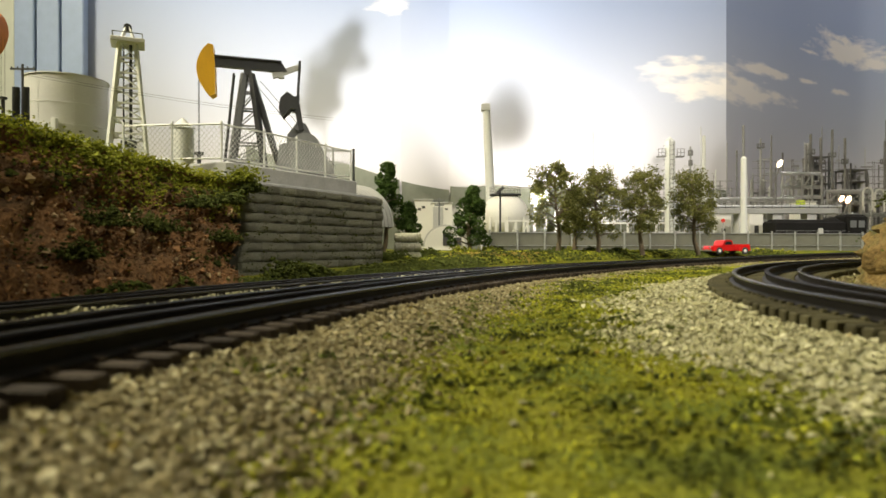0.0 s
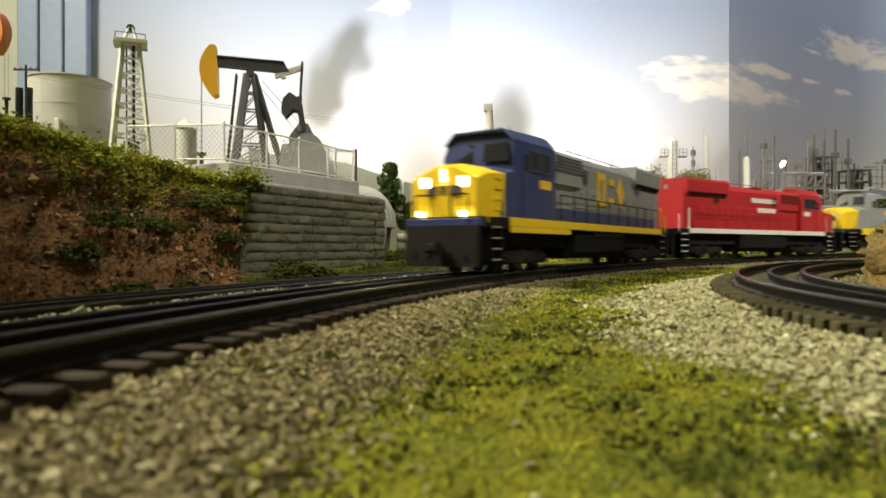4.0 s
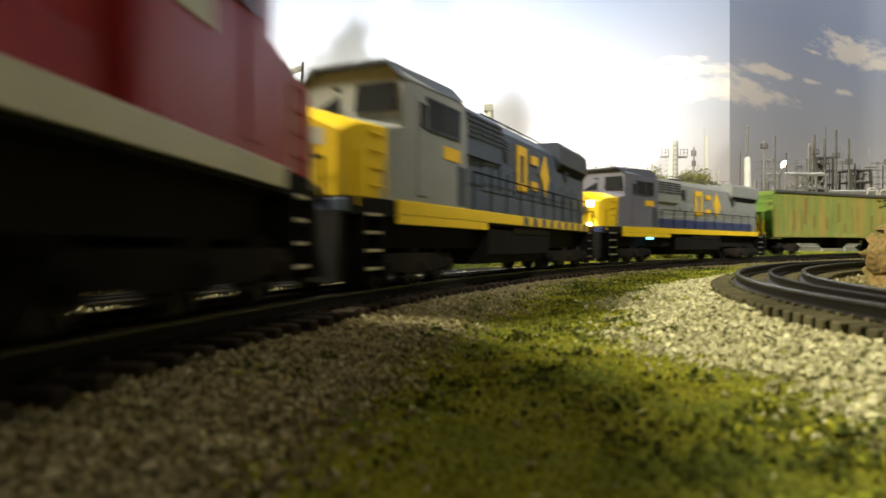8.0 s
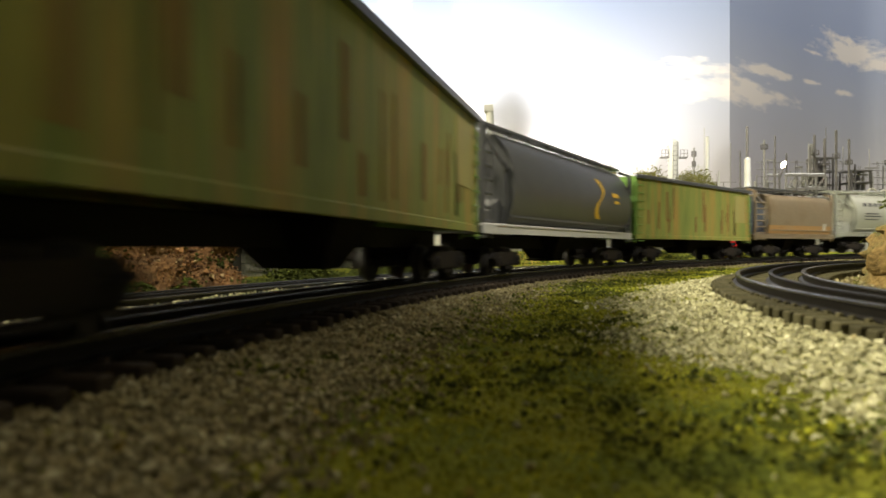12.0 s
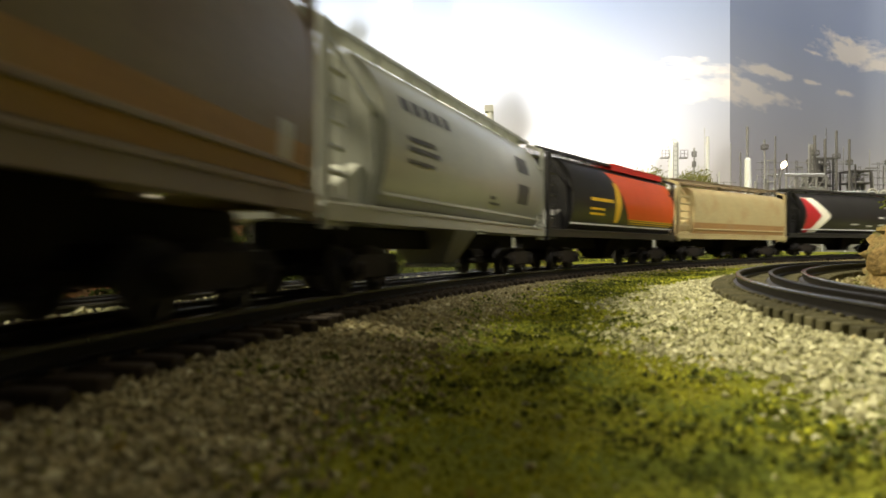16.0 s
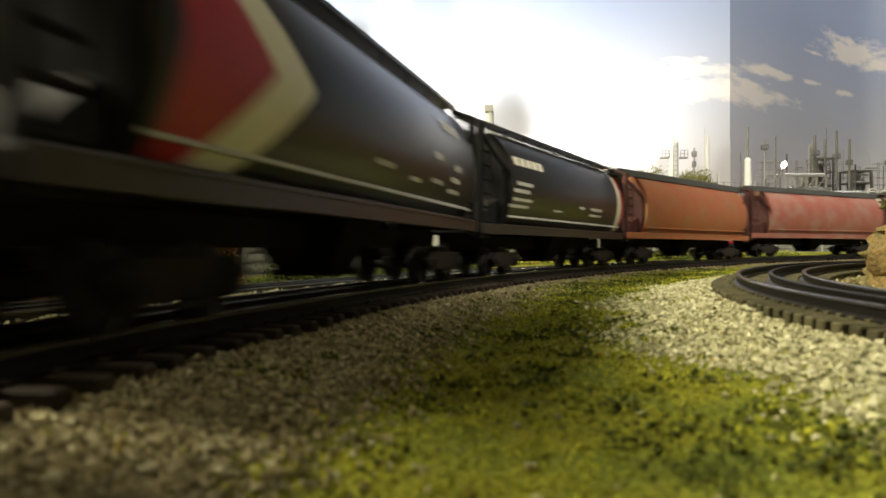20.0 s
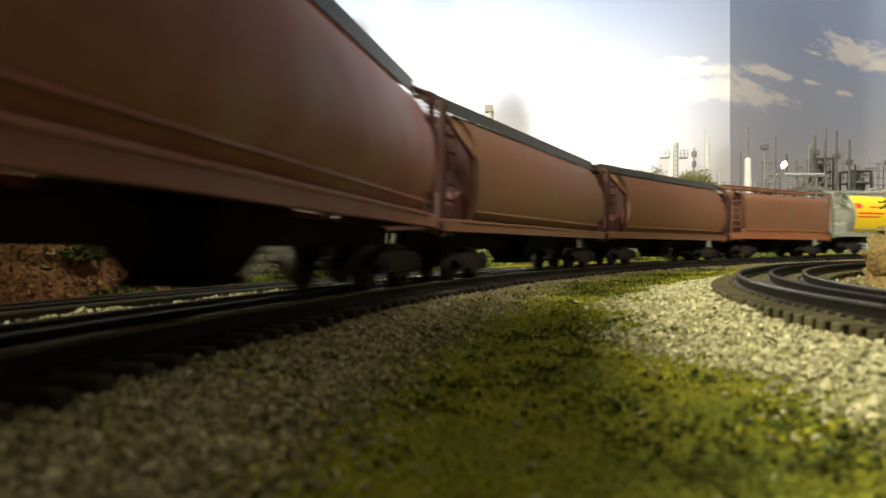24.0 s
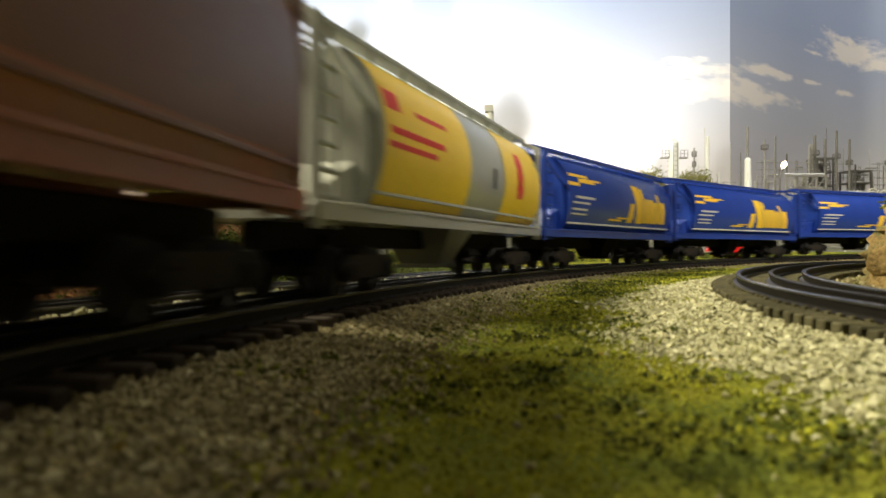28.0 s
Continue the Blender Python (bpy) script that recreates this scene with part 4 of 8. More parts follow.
def locomotive(name, label, L, cab, nose, hood, low, roof, sill, logo, lit, group, stripes=False, step_light=False, red=False):
    """A wide-nosed six-axle diesel; +x is the cab end."""
    eng = thing(name, label, "locomotive", group)
    h = L / 2
    D = 0.0355                        # deck
    bm = B()
    box(bm, -h + 0.006, h - 0.008, -0.0300, 0.0300, 0.0290, D, 0.0008)
    part("deck", bm, P_BLACK, eng)
    for s in (-1, 1):
        bm = B()
        box(bm, -h + 0.036, h - 0.044, s * 0.0306 - 0.0008, s * 0.0306 + 0.0008, 0.0302, D + 0.0004, 0.0003)
        part("sill_stripe", bm, sill, eng, "bright sill stripe")
        if not red:
            bm = B()
            box(bm, h - 0.150, h - 0.044, s * 0.0306 - 0.0008, s * 0.0306 + 0.0008, 0.0262, 0.0300, 0.0003)
            part("front_sill", bm, sill, eng, "deep yellow front sill")
        if stripes:
            for k in range(9):
                x = -h + 0.050 + k * 0.021
                bm = B()
                box(bm, x, x + 0.008, s * 0.0315 - 0.0003, s * 0.0315 + 0.0003, 0.0304, D)
                part("sill_dash", bm, P_BLUE if not red else P_WHITE, eng)
    # nose: a bright front and a rear part in the cab's colour
    n0, n1 = h - 0.056, h - 0.007
    nm = n1 - 0.029

    def nose_ring(x, w, z1, z2, lean=0.0):
        return [(x - lean, -w, D), (x - lean, w, D), (x + lean * 0.4, w, z1 - 0.0020), (x + lean, w * 0.30, z2), (x + lean, -w * 0.30, z2), (x + lean * 0.4, -w, z1 - 0.0020)]

    bm = B()
    loft(bm, [nose_ring(nm, 0.0298, 0.0655, 0.0695, -0.005), nose_ring(n1 - 0.009, 0.0297, 0.0640, 0.0690), nose_ring(n1 - 0.003, 0.0285, 0.0625, 0.0680), nose_ring(n1, 0.0255, 0.0605, 0.0660)])
    part("nose", bm, nose, eng, "bright yellow short nose" if not red else "red short nose")
    bm = B()
    loft(bm, [nose_ring(n0, 0.0300, 0.0690, 0.0715), nose_ring(nm, 0.0299, 0.0656, 0.0697, -0.005)])
    part("nose_rear", bm, cab, eng)
    bm = B()
    box(bm, n1 - 0.004, n1 + 0.0012, -0.005, 0.005, D, 0.056, 0.0008)
    part("nose_door", bm, nose, eng)
    # cab
    c0, c1 = h - 0.122, n0 + 0.001
    bm = B()
    prof = [(-0.0302, D), (0.0302, D), (0.0302, 0.0780), (0.0285, 0.0880), (0.0200, 0.0950), (-0.0200, 0.0950), (-0.0285, 0.0880), (-0.0302, 0.0780)]
    loft(bm, [[(c0, y, z) for y, z in prof], [(c1 - 0.004, y, z) for y, z in prof], [(c1 + (0.0 if z > 0.08 else 0.004), y * 0.97, z if z < 0.09 else z - 0.002) for y, z in prof]])
    part("cab", bm, cab, eng)
    bm = B()
    loft(bm, [[(c0 - 0.002, y, z) for y, z in ((-0.0290, 0.0884), (-0.0203, 0.0955), (0.0203, 0.0955), (0.0290, 0.0884), (0.0203, 0.0970), (-0.0203, 0.0970))], [(c1 + 0.004, y, z) for y, z in ((-0.0290, 0.0864), (-0.0203, 0.0935), (0.0203, 0.0935), (0.0290, 0.0864), (0.0203, 0.0952), (-0.0203, 0.0952))]])
    part("cab_roof", bm, roof, eng)
    for y0, y1 in ((-0.0255, -0.0045), (0.0045, 0.0255)):
        bm = B()
        hexa(bm, [(c1 + 0.0005, y0, 0.0735), (c1 + 0.0040, y0, 0.0735), (c1 + 0.0040, y1, 0.0735), (c1 + 0.0005, y1, 0.0735)], [(c1 - 0.0010, y0 * 0.93, 0.0860), (c1 + 0.0015, y0 * 0.93, 0.0860), (c1 + 0.0015, y1 * 0.93, 0.0860), (c1 - 0.0010, y1 * 0.93, 0.0860)])
        part("windscreen", bm, P_GLASS, eng, "dark glass windscreen")
    for s in (-1, 1):
        for x0, x1 in ((c0 + 0.012, c0 + 0.028), (c0 + 0.031, c0 + 0.047)):
            bm = B()
            box(bm, x0, x1, s * 0.0300 - 0.0008, s * 0.0300 + 0.0008, 0.0690, 0.0815, 0.0002)
            w = part("side_window", bm, P_GLASS, eng, "dark cab side window")
            bm = B()
            for a, b, c, d in ((x0 - 0.001, x1 + 0.001, 0.0680, 0.0690), (x0 - 0.001, x1 + 0.001, 0.0815, 0.0825), (x0 - 0.001, x0, 0.069, 0.0815), (x1, x1 + 0.001, 0.069, 0.0815)):
                box(bm, a, b, s * 0.0302 - 0.0009, s * 0.0302 + 0.0009, c, d)
            part("window_frame", bm, P_DARK, w)
        bm = B()
        box(bm, c0 + 0.010, c0 + 0.030, s * 0.0302 - 0.0004, s * 0.0302 + 0.0004, 0.0575, 0.0635)
        part("number_patch", bm, P_GOLD if not red else P_WHITE, eng, "plain painted number patch")
        bm = B()
        box(bm, c0 + 0.002, c0 + 0.013, s * 0.0298 - 0.0008, s * 0.0298 + 0.0008, 0.0370, 0.0560, 0.0003)
        part("battery_door", bm, P_DARK if not red else P_RED, eng)
    # hood
    hw = 0.0252
    hz = 0.0905
    bm = B()
    hp = [(-hw, D), (hw, D), (hw, hz - 0.006), (hw - 0.006, hz), (-hw + 0.006, hz), (-hw, hz - 0.006)]
    prism(bm, hp, -h + 0.030, c0)
    part("hood", bm, hood, eng)
    bm = B()
    box(bm, c0 - 0.062, c0, -hw - 0.0035, hw + 0.0035, 0.0640, 0.0885, 0.003)
    part("inverter_cabinet", bm, hood, eng)
    for s in (-1, 1):
        for k in range(3):
            bm = B()
            x = c0 - 0.058 + k * 0.019
            for j in range(5):
                box(bm, x, x + 0.016, s * (hw + 0.0037) - 0.0006, s * (hw + 0.0037) + 0.0006, 0.0735 + j * 0.0026, 0.0748 + j * 0.0026)
            part("louvre", bm, P_DARK if not red else P_OXIDE_SHADED, eng, "dark intake louvres")
        bm = B()
        box(bm, -h + 0.050, c0 - 0.004, s * (hw + 0.0008) - 0.0008, s * (hw + 0.0008) + 0.0008, D + 0.0005, D + 0.0105, 0.0003)
        part("hood_band", bm, low, eng, "blue band along the foot of the hood" if not red else "red doors along the foot of the hood")
        for k in range(8):
            x = -h + 0.052 + k * 0.030
            bm = B()
            box(bm, x, x + 0.026, s * (hw + 0.0004) - 0.0006, s * (hw + 0.0004) + 0.0006, D + 0.0125, 0.0640, 0.0004)
            d = part("hood_door", bm, hood, eng)
            bm = B()
            box(bm, x + 0.012, x + 0.0132, s * (hw + 0.0012) - 0.0005, s * (hw + 0.0012) + 0.0005, D + 0.020, D + 0.025)
            part("latch", bm, P_DARK if not red else P_CRIMSON, d)
    # radiator wings at the rear
    bm = B()
    wing = [(-hw + 0.001, 0.0730), (-0.0295, 0.0800), (-0.0295, 0.0925), (-0.0270, 0.0955), (0.0270, 0.0955), (0.0295, 0.0925), (0.0295, 0.0800), (hw - 0.001, 0.0730)]
    prism(bm, wing, -h + 0.032, -h + 0.128)
    part("radiator_wing", bm, roof if stripes else hood, eng, "overhanging radiator hood")
    for s in (-1, 1):
        bm = B()
        for j in range(14):
            x = -h + 0.038 + j * 0.0062
            hexa(bm, [(x, s * 0.0240, 0.0731), (x + 0.004, s * 0.0240, 0.0731), (x + 0.004, s * 0.0244, 0.0727), (x, s * 0.0244, 0.0727)], [(x, s * 0.0290, 0.0792), (x + 0.004, s * 0.0290, 0.0792), (x + 0.004, s * 0.0297, 0.0788), (x, s * 0.0297, 0.0788)])
        part("radiator_grille", bm, P_BLACK, eng)
        # road mark: a ring, three bars and a lozenge
        y, d = s * (hw + 0.0013), 0.0005
        for k in range(3 if not red else 0):
            x = 0.006 - k * 0.0275
            bm = B()
            z0, z1, t = 0.0520, 0.0805, 0.0056
            if k == 0:                                   # a square ring
                for xa, xb, za, zb in ((x - t, x, z0, z1), (x - 0.021 + t, x - t, z1 - t, z1), (x - 0.021 + t, x - t, z0, z0 + t), (x - 0.021, x - 0.021 + t, z0, z1)):
                    box(bm, xa, xb, y - d, y + d, za, zb)
            elif k == 1:                                 # two bars
                for za in (z0 + 0.003, z1 - t - 0.003):
                    box(bm, x - 0.0195, x - 0.0035, y - d, y + d, za, za + t)
            else:                                        # a lozenge
                slab(bm, [(x, (z0 + z1) / 2), (x - 0.011, z0), (x - 0.022, (z0 + z1) / 2), (x - 0.011, z1)], y - d, y + d)
            part("road_mark", bm, logo, eng, "yellow painted shape of the road mark")
        if red:
            bm = B()
            for x, w, z, t in ((0.036, 0.070, 0.0715, 0.0062), (0.034, 0.050, 0.0590, 0.0062)):
                q = x
                while q > x - w:
                    box(bm, q - 0.0052, q, s * (hw + 0.0011) - 0.0004, s * (hw + 0.0011) + 0.0004, z, z + t)
                    q -= 0.0064
            part("lettering", bm, P_WHITE, eng, "two lines of white lettering blocks")
        # handrails
        bm = B()
        y = s * 0.0297
        for k in range(11):
            x = -h + 0.040 + k * (c0 + h - 0.050) / 10
            tube(bm, (x, y, D), (x, y, 0.0555), 0.0005, k=5)
        tube(bm, (-h + 0.040, y, 0.0555), (c0 - 0.010, y, 0.0555), 0.0005, k=5)
        part("handrail", bm, P_BLACK if not red else P_RED, eng)
        for e2 in (-1, 1):
            bm = B()
            xs = e2 * (h - 0.026)
            box(bm, xs - 0.0078, xs + 0.0078, s * 0.0225 - 0.0005, s * 0.0225 + 0.0005, 0.0080, 0.0320)
            box(bm, xs - 0.0078, xs - 0.0068, s * 0.0265 - 0.004, s * 0.0265 + 0.004, 0.0080, 0.0320)
            box(bm, xs + 0.0068, xs + 0.0078, s * 0.0265 - 0.004, s * 0.0265 + 0.004, 0.0080, 0.0320)
            st = part("stepwell", bm, P_BLACK, eng)
            for k in range(4):
                bm = B()
                box(bm, xs - 0.0066, xs + 0.0066, s * 0.0267 - 0.0035, s * 0.0267 + 0.0035, 0.0083 + k * 0.0068, 0.0094 + k * 0.0068)
                part("step", bm, P_CHROME if not red else P_WHITE, st, "bright worn step")
            bm = B()
            tube(bm, (e2 * (h - 0.036), y, D), (e2 * (h - 0.036), y, 0.060), 0.0007, k=5)
            part("grab_rail", bm, sill, eng)
            bm = B()
            tube(bm, (e2 * (h - 0.014), y, 0.032), (e2 * (h - 0.014), y, 0.052), 0.0007, k=5)
            part("grab_rail", bm, sill, eng)
    for e2 in (-1, 1):
        x = e2 * (h - 0.004)
        bm = B()
        hexa(bm, [(x - 0.003, -0.0290, 0.0048), (x + 0.003, -0.0290, 0.0048), (x + 0.003, 0.0290, 0.0048), (x - 0.003, 0.0290, 0.0048)], [(x - 0.003, -0.0290, 0.0300), (x + 0.001, -0.0290, 0.0300), (x + 0.001, 0.0290, 0.0300), (x - 0.003, 0.0290, 0.0300)])
        part("pilot", bm, P_BLACK, eng)
        bm = B()
        box(bm, min(x, x - e2 * 0.012), max(x, x - e2 * 0.012), -0.0298, 0.0298, 0.0298, 0.0345, 0.0006)
        part("anticlimber", bm, low if e2 > 0 and not red else P_BLACK, eng)
        bm = B()
        for y in (-0.020, -0.008, 0.008, 0.020):
            tube(bm, (x + e2 * 0.001, y, 0.016), (x + e2 * 0.004, y, 0.010), 0.0009, k=5)
        part("air_hose", bm, P_BLACK, eng)
        coupler(eng, e2 * (h + 0.002))
    # lights
    for yl, z in [(0.0, 0.0632), (0.0, 0.0590)] if not step_light else [(0.0022 * c, zl) for c in (-1.5, -0.5, 0.5, 1.5) for zl in (0.0634, 0.0596)]:
        bm = B()
        tube(bm, (n1 - 0.003, yl, z), (n1 + 0.0016, yl, z), 0.0019 if not step_light else 0.0010, k=12)
        part("headlight", bm, G_HEAD if lit else P_CHROME, eng, "round nose headlight")
    for s in (-1, 1):
        bm = B()
        za, zb = 0.0540, 0.0600
        hexa(bm, [(n1 - 0.0085, s * 0.0105, za), (n1 + 0.0006, s * 0.0115, za), (n1 - 0.0004, s * 0.0240, za), (n1 - 0.0120, s * 0.0232, za)], [(n1 - 0.0085, s * 0.0105, zb), (n1 + 0.0006, s * 0.0115, zb), (n1 - 0.0004, s * 0.0240, zb), (n1 - 0.0120, s * 0.0232, zb)])
        part("number_board", bm, G_NUMBER if lit else P_PALETEXT, eng, "lit number board")
        bm = B()
        tube(bm, (h - 0.006, s * 0.017, 0.0372), (h - 0.001, s * 0.017, 0.0372), 0.0017, k=10)
        part("ditch_light", bm, G_HEAD if lit else P_CHROME, eng)
    bm = B()
    for k in range(3):
        y = 0.0095 - k * 0.0095
        box(bm, n1 - 0.0005, n1 + 0.0012, y - 0.0034, y + 0.0034, 0.0485, 0.0545)
    part("nose_emblem", bm, P_DARKTEXT if not red else P_WHITE, eng, "dark plain emblem on the nose")
    bm = B()
    for y in (-0.021, -0.0075, 0.0075, 0.021):
        tube(bm, (h - 0.0035, y, D - 0.001), (h - 0.0035, y, 0.0490), 0.0006, k=5)
    tube(bm, (h - 0.0035, -0.021, 0.0490), (h - 0.0035, -0.0075, 0.0490), 0.0006, k=5), tube(bm, (h - 0.0035, 0.0075, 0.0490), (h - 0.0035, 0.021, 0.0490), 0.0006, k=5)
    part("front_handrail", bm, P_BLACK, eng)
    bm = B()
    tube(bm, (-h + 0.029, 0, 0.086), (-h + 0.0335, 0, 0.086), 0.0030, k=10)
    part("rear_headlight", bm, P_CHROME, eng)
    # roof fittings
    bm = B()
    for k in range(2):
        tube(bm, (-h + 0.058 + k * 0.044, 0, 0.0955), (-h + 0.058 + k * 0.044, 0, 0.0968), 0.018, k=20)
    part("radiator_fan", bm, P_BLACK, eng)
    bm = B()
    box(bm, 0.000, 0.030, -0.008, 0.008, hz, hz + 0.004, 0.001)
    part("exhaust_stack", bm, P_BLACK, eng)
    bm = B()
    for k in range(3):
        tube(bm, (c0 - 0.014 - 0.004 * k, 0.006 - 0.006 * k, hz), (c0 - 0.002 - 0.004 * k, 0.006 - 0.006 * k, hz + 0.0045), 0.0012, 0.0022, 8)
    part("air_horn", bm, P_CHROME, eng)
    bm = B()
    for x, y in ((c0 + 0.030, -0.010), (c0 + 0.036, 0.008), (c0 + 0.018, 0.0)):
        tube(bm, (x, y, 0.0950), (x, y, 0.1020), 0.0006, k=5)
    box(bm, c0 + 0.012, c0 + 0.026, -0.012, 0.012, 0.0960, 0.0982, 0.0008)
    part("cab_antenna", bm, P_DARK if not red else P_RED, eng)
    for s in (-1, 1):
        # cab door, grab irons and a walkway edge
        bm = B()
        box(bm, c0 + 0.0485, c0 + 0.0585, s * 0.0304 - 0.0005, s * 0.0304 + 0.0005, 0.0390, 0.0800, 0.0003)
        dr = part("cab_door", bm, cab, eng)
        part("door_window", box(B(), c0 + 0.0505, c0 + 0.0565, s * 0.0309 - 0.0004, s * 0.0309 + 0.0004, 0.0680, 0.0785), P_GLASS, dr)
        bm = B()
        for k in range(4):
            tube(bm, (n1 - 0.026, s * 0.0305, 0.040 + 0.0065 * k), (n1 - 0.016, s * 0.0305, 0.040 + 0.0065 * k), 0.0005, k=5)
        part("grab_irons", bm, nose, eng)
        for k in range(7):
            x = c0 - 0.066 - k * 0.0215
            part("upper_door", box(B(), x, x + 0.016, s * (hw - 0.001) - 0.0012, s * (hw - 0.001) + 0.0014, hz - 0.0235, hz - 0.0090, 0.0004), hood, eng)
        for k in (0, 5):
            bm = B()
            x = c0 - 0.078 - k * 0.030
            for j in range(6):
                box(bm, x, x + 0.011, s * (hw + 0.0014) - 0.0004, s * (hw + 0.0014) + 0.0004, hz - 0.0215 + j * 0.0019, hz - 0.0204 + j * 0.0019)
            part("vent_slats", bm, P_DARK if not red else P_OXIDE_SHADED, eng, "dark vent slats")
        bm = B()
        tube(bm, (c0 - 0.060, s * 0.013, hz + 0.0050), (-h + 0.130, s * 0.013, hz + 0.0050), 0.0005, k=5)
        for k in range(6):
            x = c0 - 0.060 + k * (-h + 0.130 - c0 + 0.060) / 5
            tube(bm, (x, s * 0.013, hz - 0.001), (x, s * 0.013, hz + 0.0050), 0.0005, k=5)
        part("roof_rail", bm, P_DARK if not red else P_RED, eng)
    # under the deck
    bm = B()
    box(bm, -h + 0.016, h - 0.016, -0.0205, 0.0205, 0.0165, 0.0300, 0.001)
    part("underframe", bm, P_BLACK, eng)
    bm = B()
    loft(bm, [[(x, y, z) for y, z in ((-0.0200, 0.0075), (0.0200, 0.0075), (0.0275, 0.0130), (0.0285, 0.0270), (-0.0285, 0.0270), (-0.0275, 0.0130))] for x in (-0.066, 0.062)])
    part("fuel_tank", bm, P_BLACK, eng)
    bm = B()
    tube(bm, (-0.062, 0.0262, 0.0272), (0.020, 0.0262, 0.0272), 0.0036, k=10)
    part("air_tank", bm, P_TRUCK, eng)
    bm = B()
    tube(bm, (-0.062, -0.0262, 0.0272), (0.020, -0.0262, 0.0272), 0.0036, k=10)
    part("air_tank", bm, P_TRUCK, eng)
    if step_light:
        for s in (-1, 1):
            bm = B()
            box(bm, c0 + 0.012, c0 + 0.024, s * 0.0296 - 0.001, s * 0.0296 + 0.001, 0.0240, 0.0258, 0.0003)
            part("step_lamp", bm, G_BLUE, eng, "small blue step light")
    for o in eng.children_recursive:
        if o.name.split(".")[0] != "coupler" and not o.data.get("tall"):
            o.data.transform(Matrix.Diagonal((1, 1, 1.08, 1)))
            o.data["tall"] = True
    for x in (-(h - 0.078), h - 0.078):
        truck(eng, x, (-0.0400, 0.0, 0.0400), "loco", 0.0098)
    return eng


TRAIN = []


def add(car, a, b, flip=False):
    L = b - a
    base = L - (0.166 if "loco" in car.name or "diesel" in car.name else 0.112)
    TRAIN.append((car, (a + b) / 2, base, flip))


ENGINES, FREIGHT = "diesel engines at the head of the train", "hopper cars of the freight train"
add(locomotive("diesel_locomotive", "blue and grey diesel locomotive with yellow nose, lights lit", 0.458, P_BLUE, P_YELLOW, P_GREY, P_BLUE, P_BLUE, P_YELLOW, P_GOLD, True, ENGINES), 1.212, 1.690)
add(locomotive("diesel_locomotive", "red diesel locomotive running backwards with white sill stripe", 0.448, P_RED, P_RED, P_RED, P_RED, P_RED, P_WHITE, P_WHITE, False, ENGINES, red=True), 1.690, 2.158, True)
add(locomotive("diesel_locomotive", "slate grey diesel locomotive with yellow nose and dashed sill", 0.442, P_GREY, P_YELLOW, P_SLATE, P_SLATE, P_DARK, P_YELLOW, P_GOLD, False, ENGINES, stripes=True), 2.158, 2.620)
add(locomotive("diesel_locomotive", "grey diesel locomotive with glaring yellow nose and pale cab", 0.460, P_PALECAB, P_YELLOW, P_GREY, P_BLUE, P_DARK, P_YELLOW, P_GOLD, True, ENGINES, step_light=True), 2.620, 3.100)
add(open_hopper("open_hopper", "rust-streaked green open hopper with bright green end", 0.357, FREIGHT), 3.100, 3.472)
car = hopper("covered_hopper", "charcoal round-sided covered hopper with yellow emblem", 0.349, ROUND, P_CHARCOAL, P_CHARCOAL, P_CHARCOAL, P_PALETEXT, P_CHARCOAL, FREIGHT)
bend = lambda z: 0.010 * math.sin((z - 0.044) / 0.036 * 6.283)
mark(car, ROUND, "emblem", P_GOLD, lambda z: -0.064 + bend(z), lambda z: -0.056 + bend(z) + 0.003 * math.cos((z - 0.044) / 0.036 * 6.283), 0.044, 0.080, "yellow curved emblem", rows=18)
bars(car, ROUND, P_GOLD, [(-0.120, -0.098, 0.066, 0.004), (-0.120, -0.104, 0.060, 0.003)])
add(car, 3.472, 3.836)
add(open_hopper("open_hopper", "streaked green open hopper behind a charcoal car", 0.321, FREIGHT), 3.836, 4.172)
car = hopper("covered_hopper", "short taupe covered hopper with rusty lower sides", 0.213, TEAR, P_TAUPE, P_DARK, P_TAUPE, P_TAUPE, P_CHARCOAL, FREIGHT, chutes=2, hatches=7)
mark(car, TEAR, "rust_band", P_OCHRE, -0.096, 0.073, 0.034, 0.046, "rusty band along the lower side", lift=0.0002)
bars(car, TEAR, P_PALETEXT, [(-0.080, -0.073, 0.040, 0.010)])
add(car, 4.172, 4.399)
car = hopper("covered_hopper", "shiny silver round-sided covered hopper with black markings", 0.327, ROUND, P_SILVER, P_SILVER, P_SILVER, P_SILVER, P_SILVER, FREIGHT)
bars(car, ROUND, P_DARKTEXT, [(0.045 + 0.012 * k, 0.053 + 0.012 * k, 0.0745, 0.006) for k in range(5)] + [(0.070, 0.100, 0.062, 0.002), (0.064, 0.100, 0.058, 0.002), (0.070, 0.100, 0.053, 0.0016), (-0.03, -0.02, 0.046, 0.002), (-0.04, -0.02, 0.043, 0.0015)])
mark(car, ROUND, "emblem", P_DARKTEXT, -0.108, -0.080, 0.068, 0.079, "black plain emblem panel")
mark(car, ROUND, "emblem", P_DARKTEXT, -0.106, -0.078, 0.047, 0.060, "black plain emblem panel")
add(car, 4.399, 4.741)
car = hopper("covered_hopper", "black and orange round-sided covered hopper with yellow wheat mark", 0.331, ROUND, P_JET, P_JET, P_JET, P_JET, P_JET, FREIGHT, stripe=P_PALETEXT)
mark(car, ROUND, "orange_half", P_ORANGE, -0.1550, lambda z: 0.004 + 0.9 * (z - 0.062) if z > 0.045 else -0.012, 0.0460, 0.0905, "glossy orange rear half", rows=12)
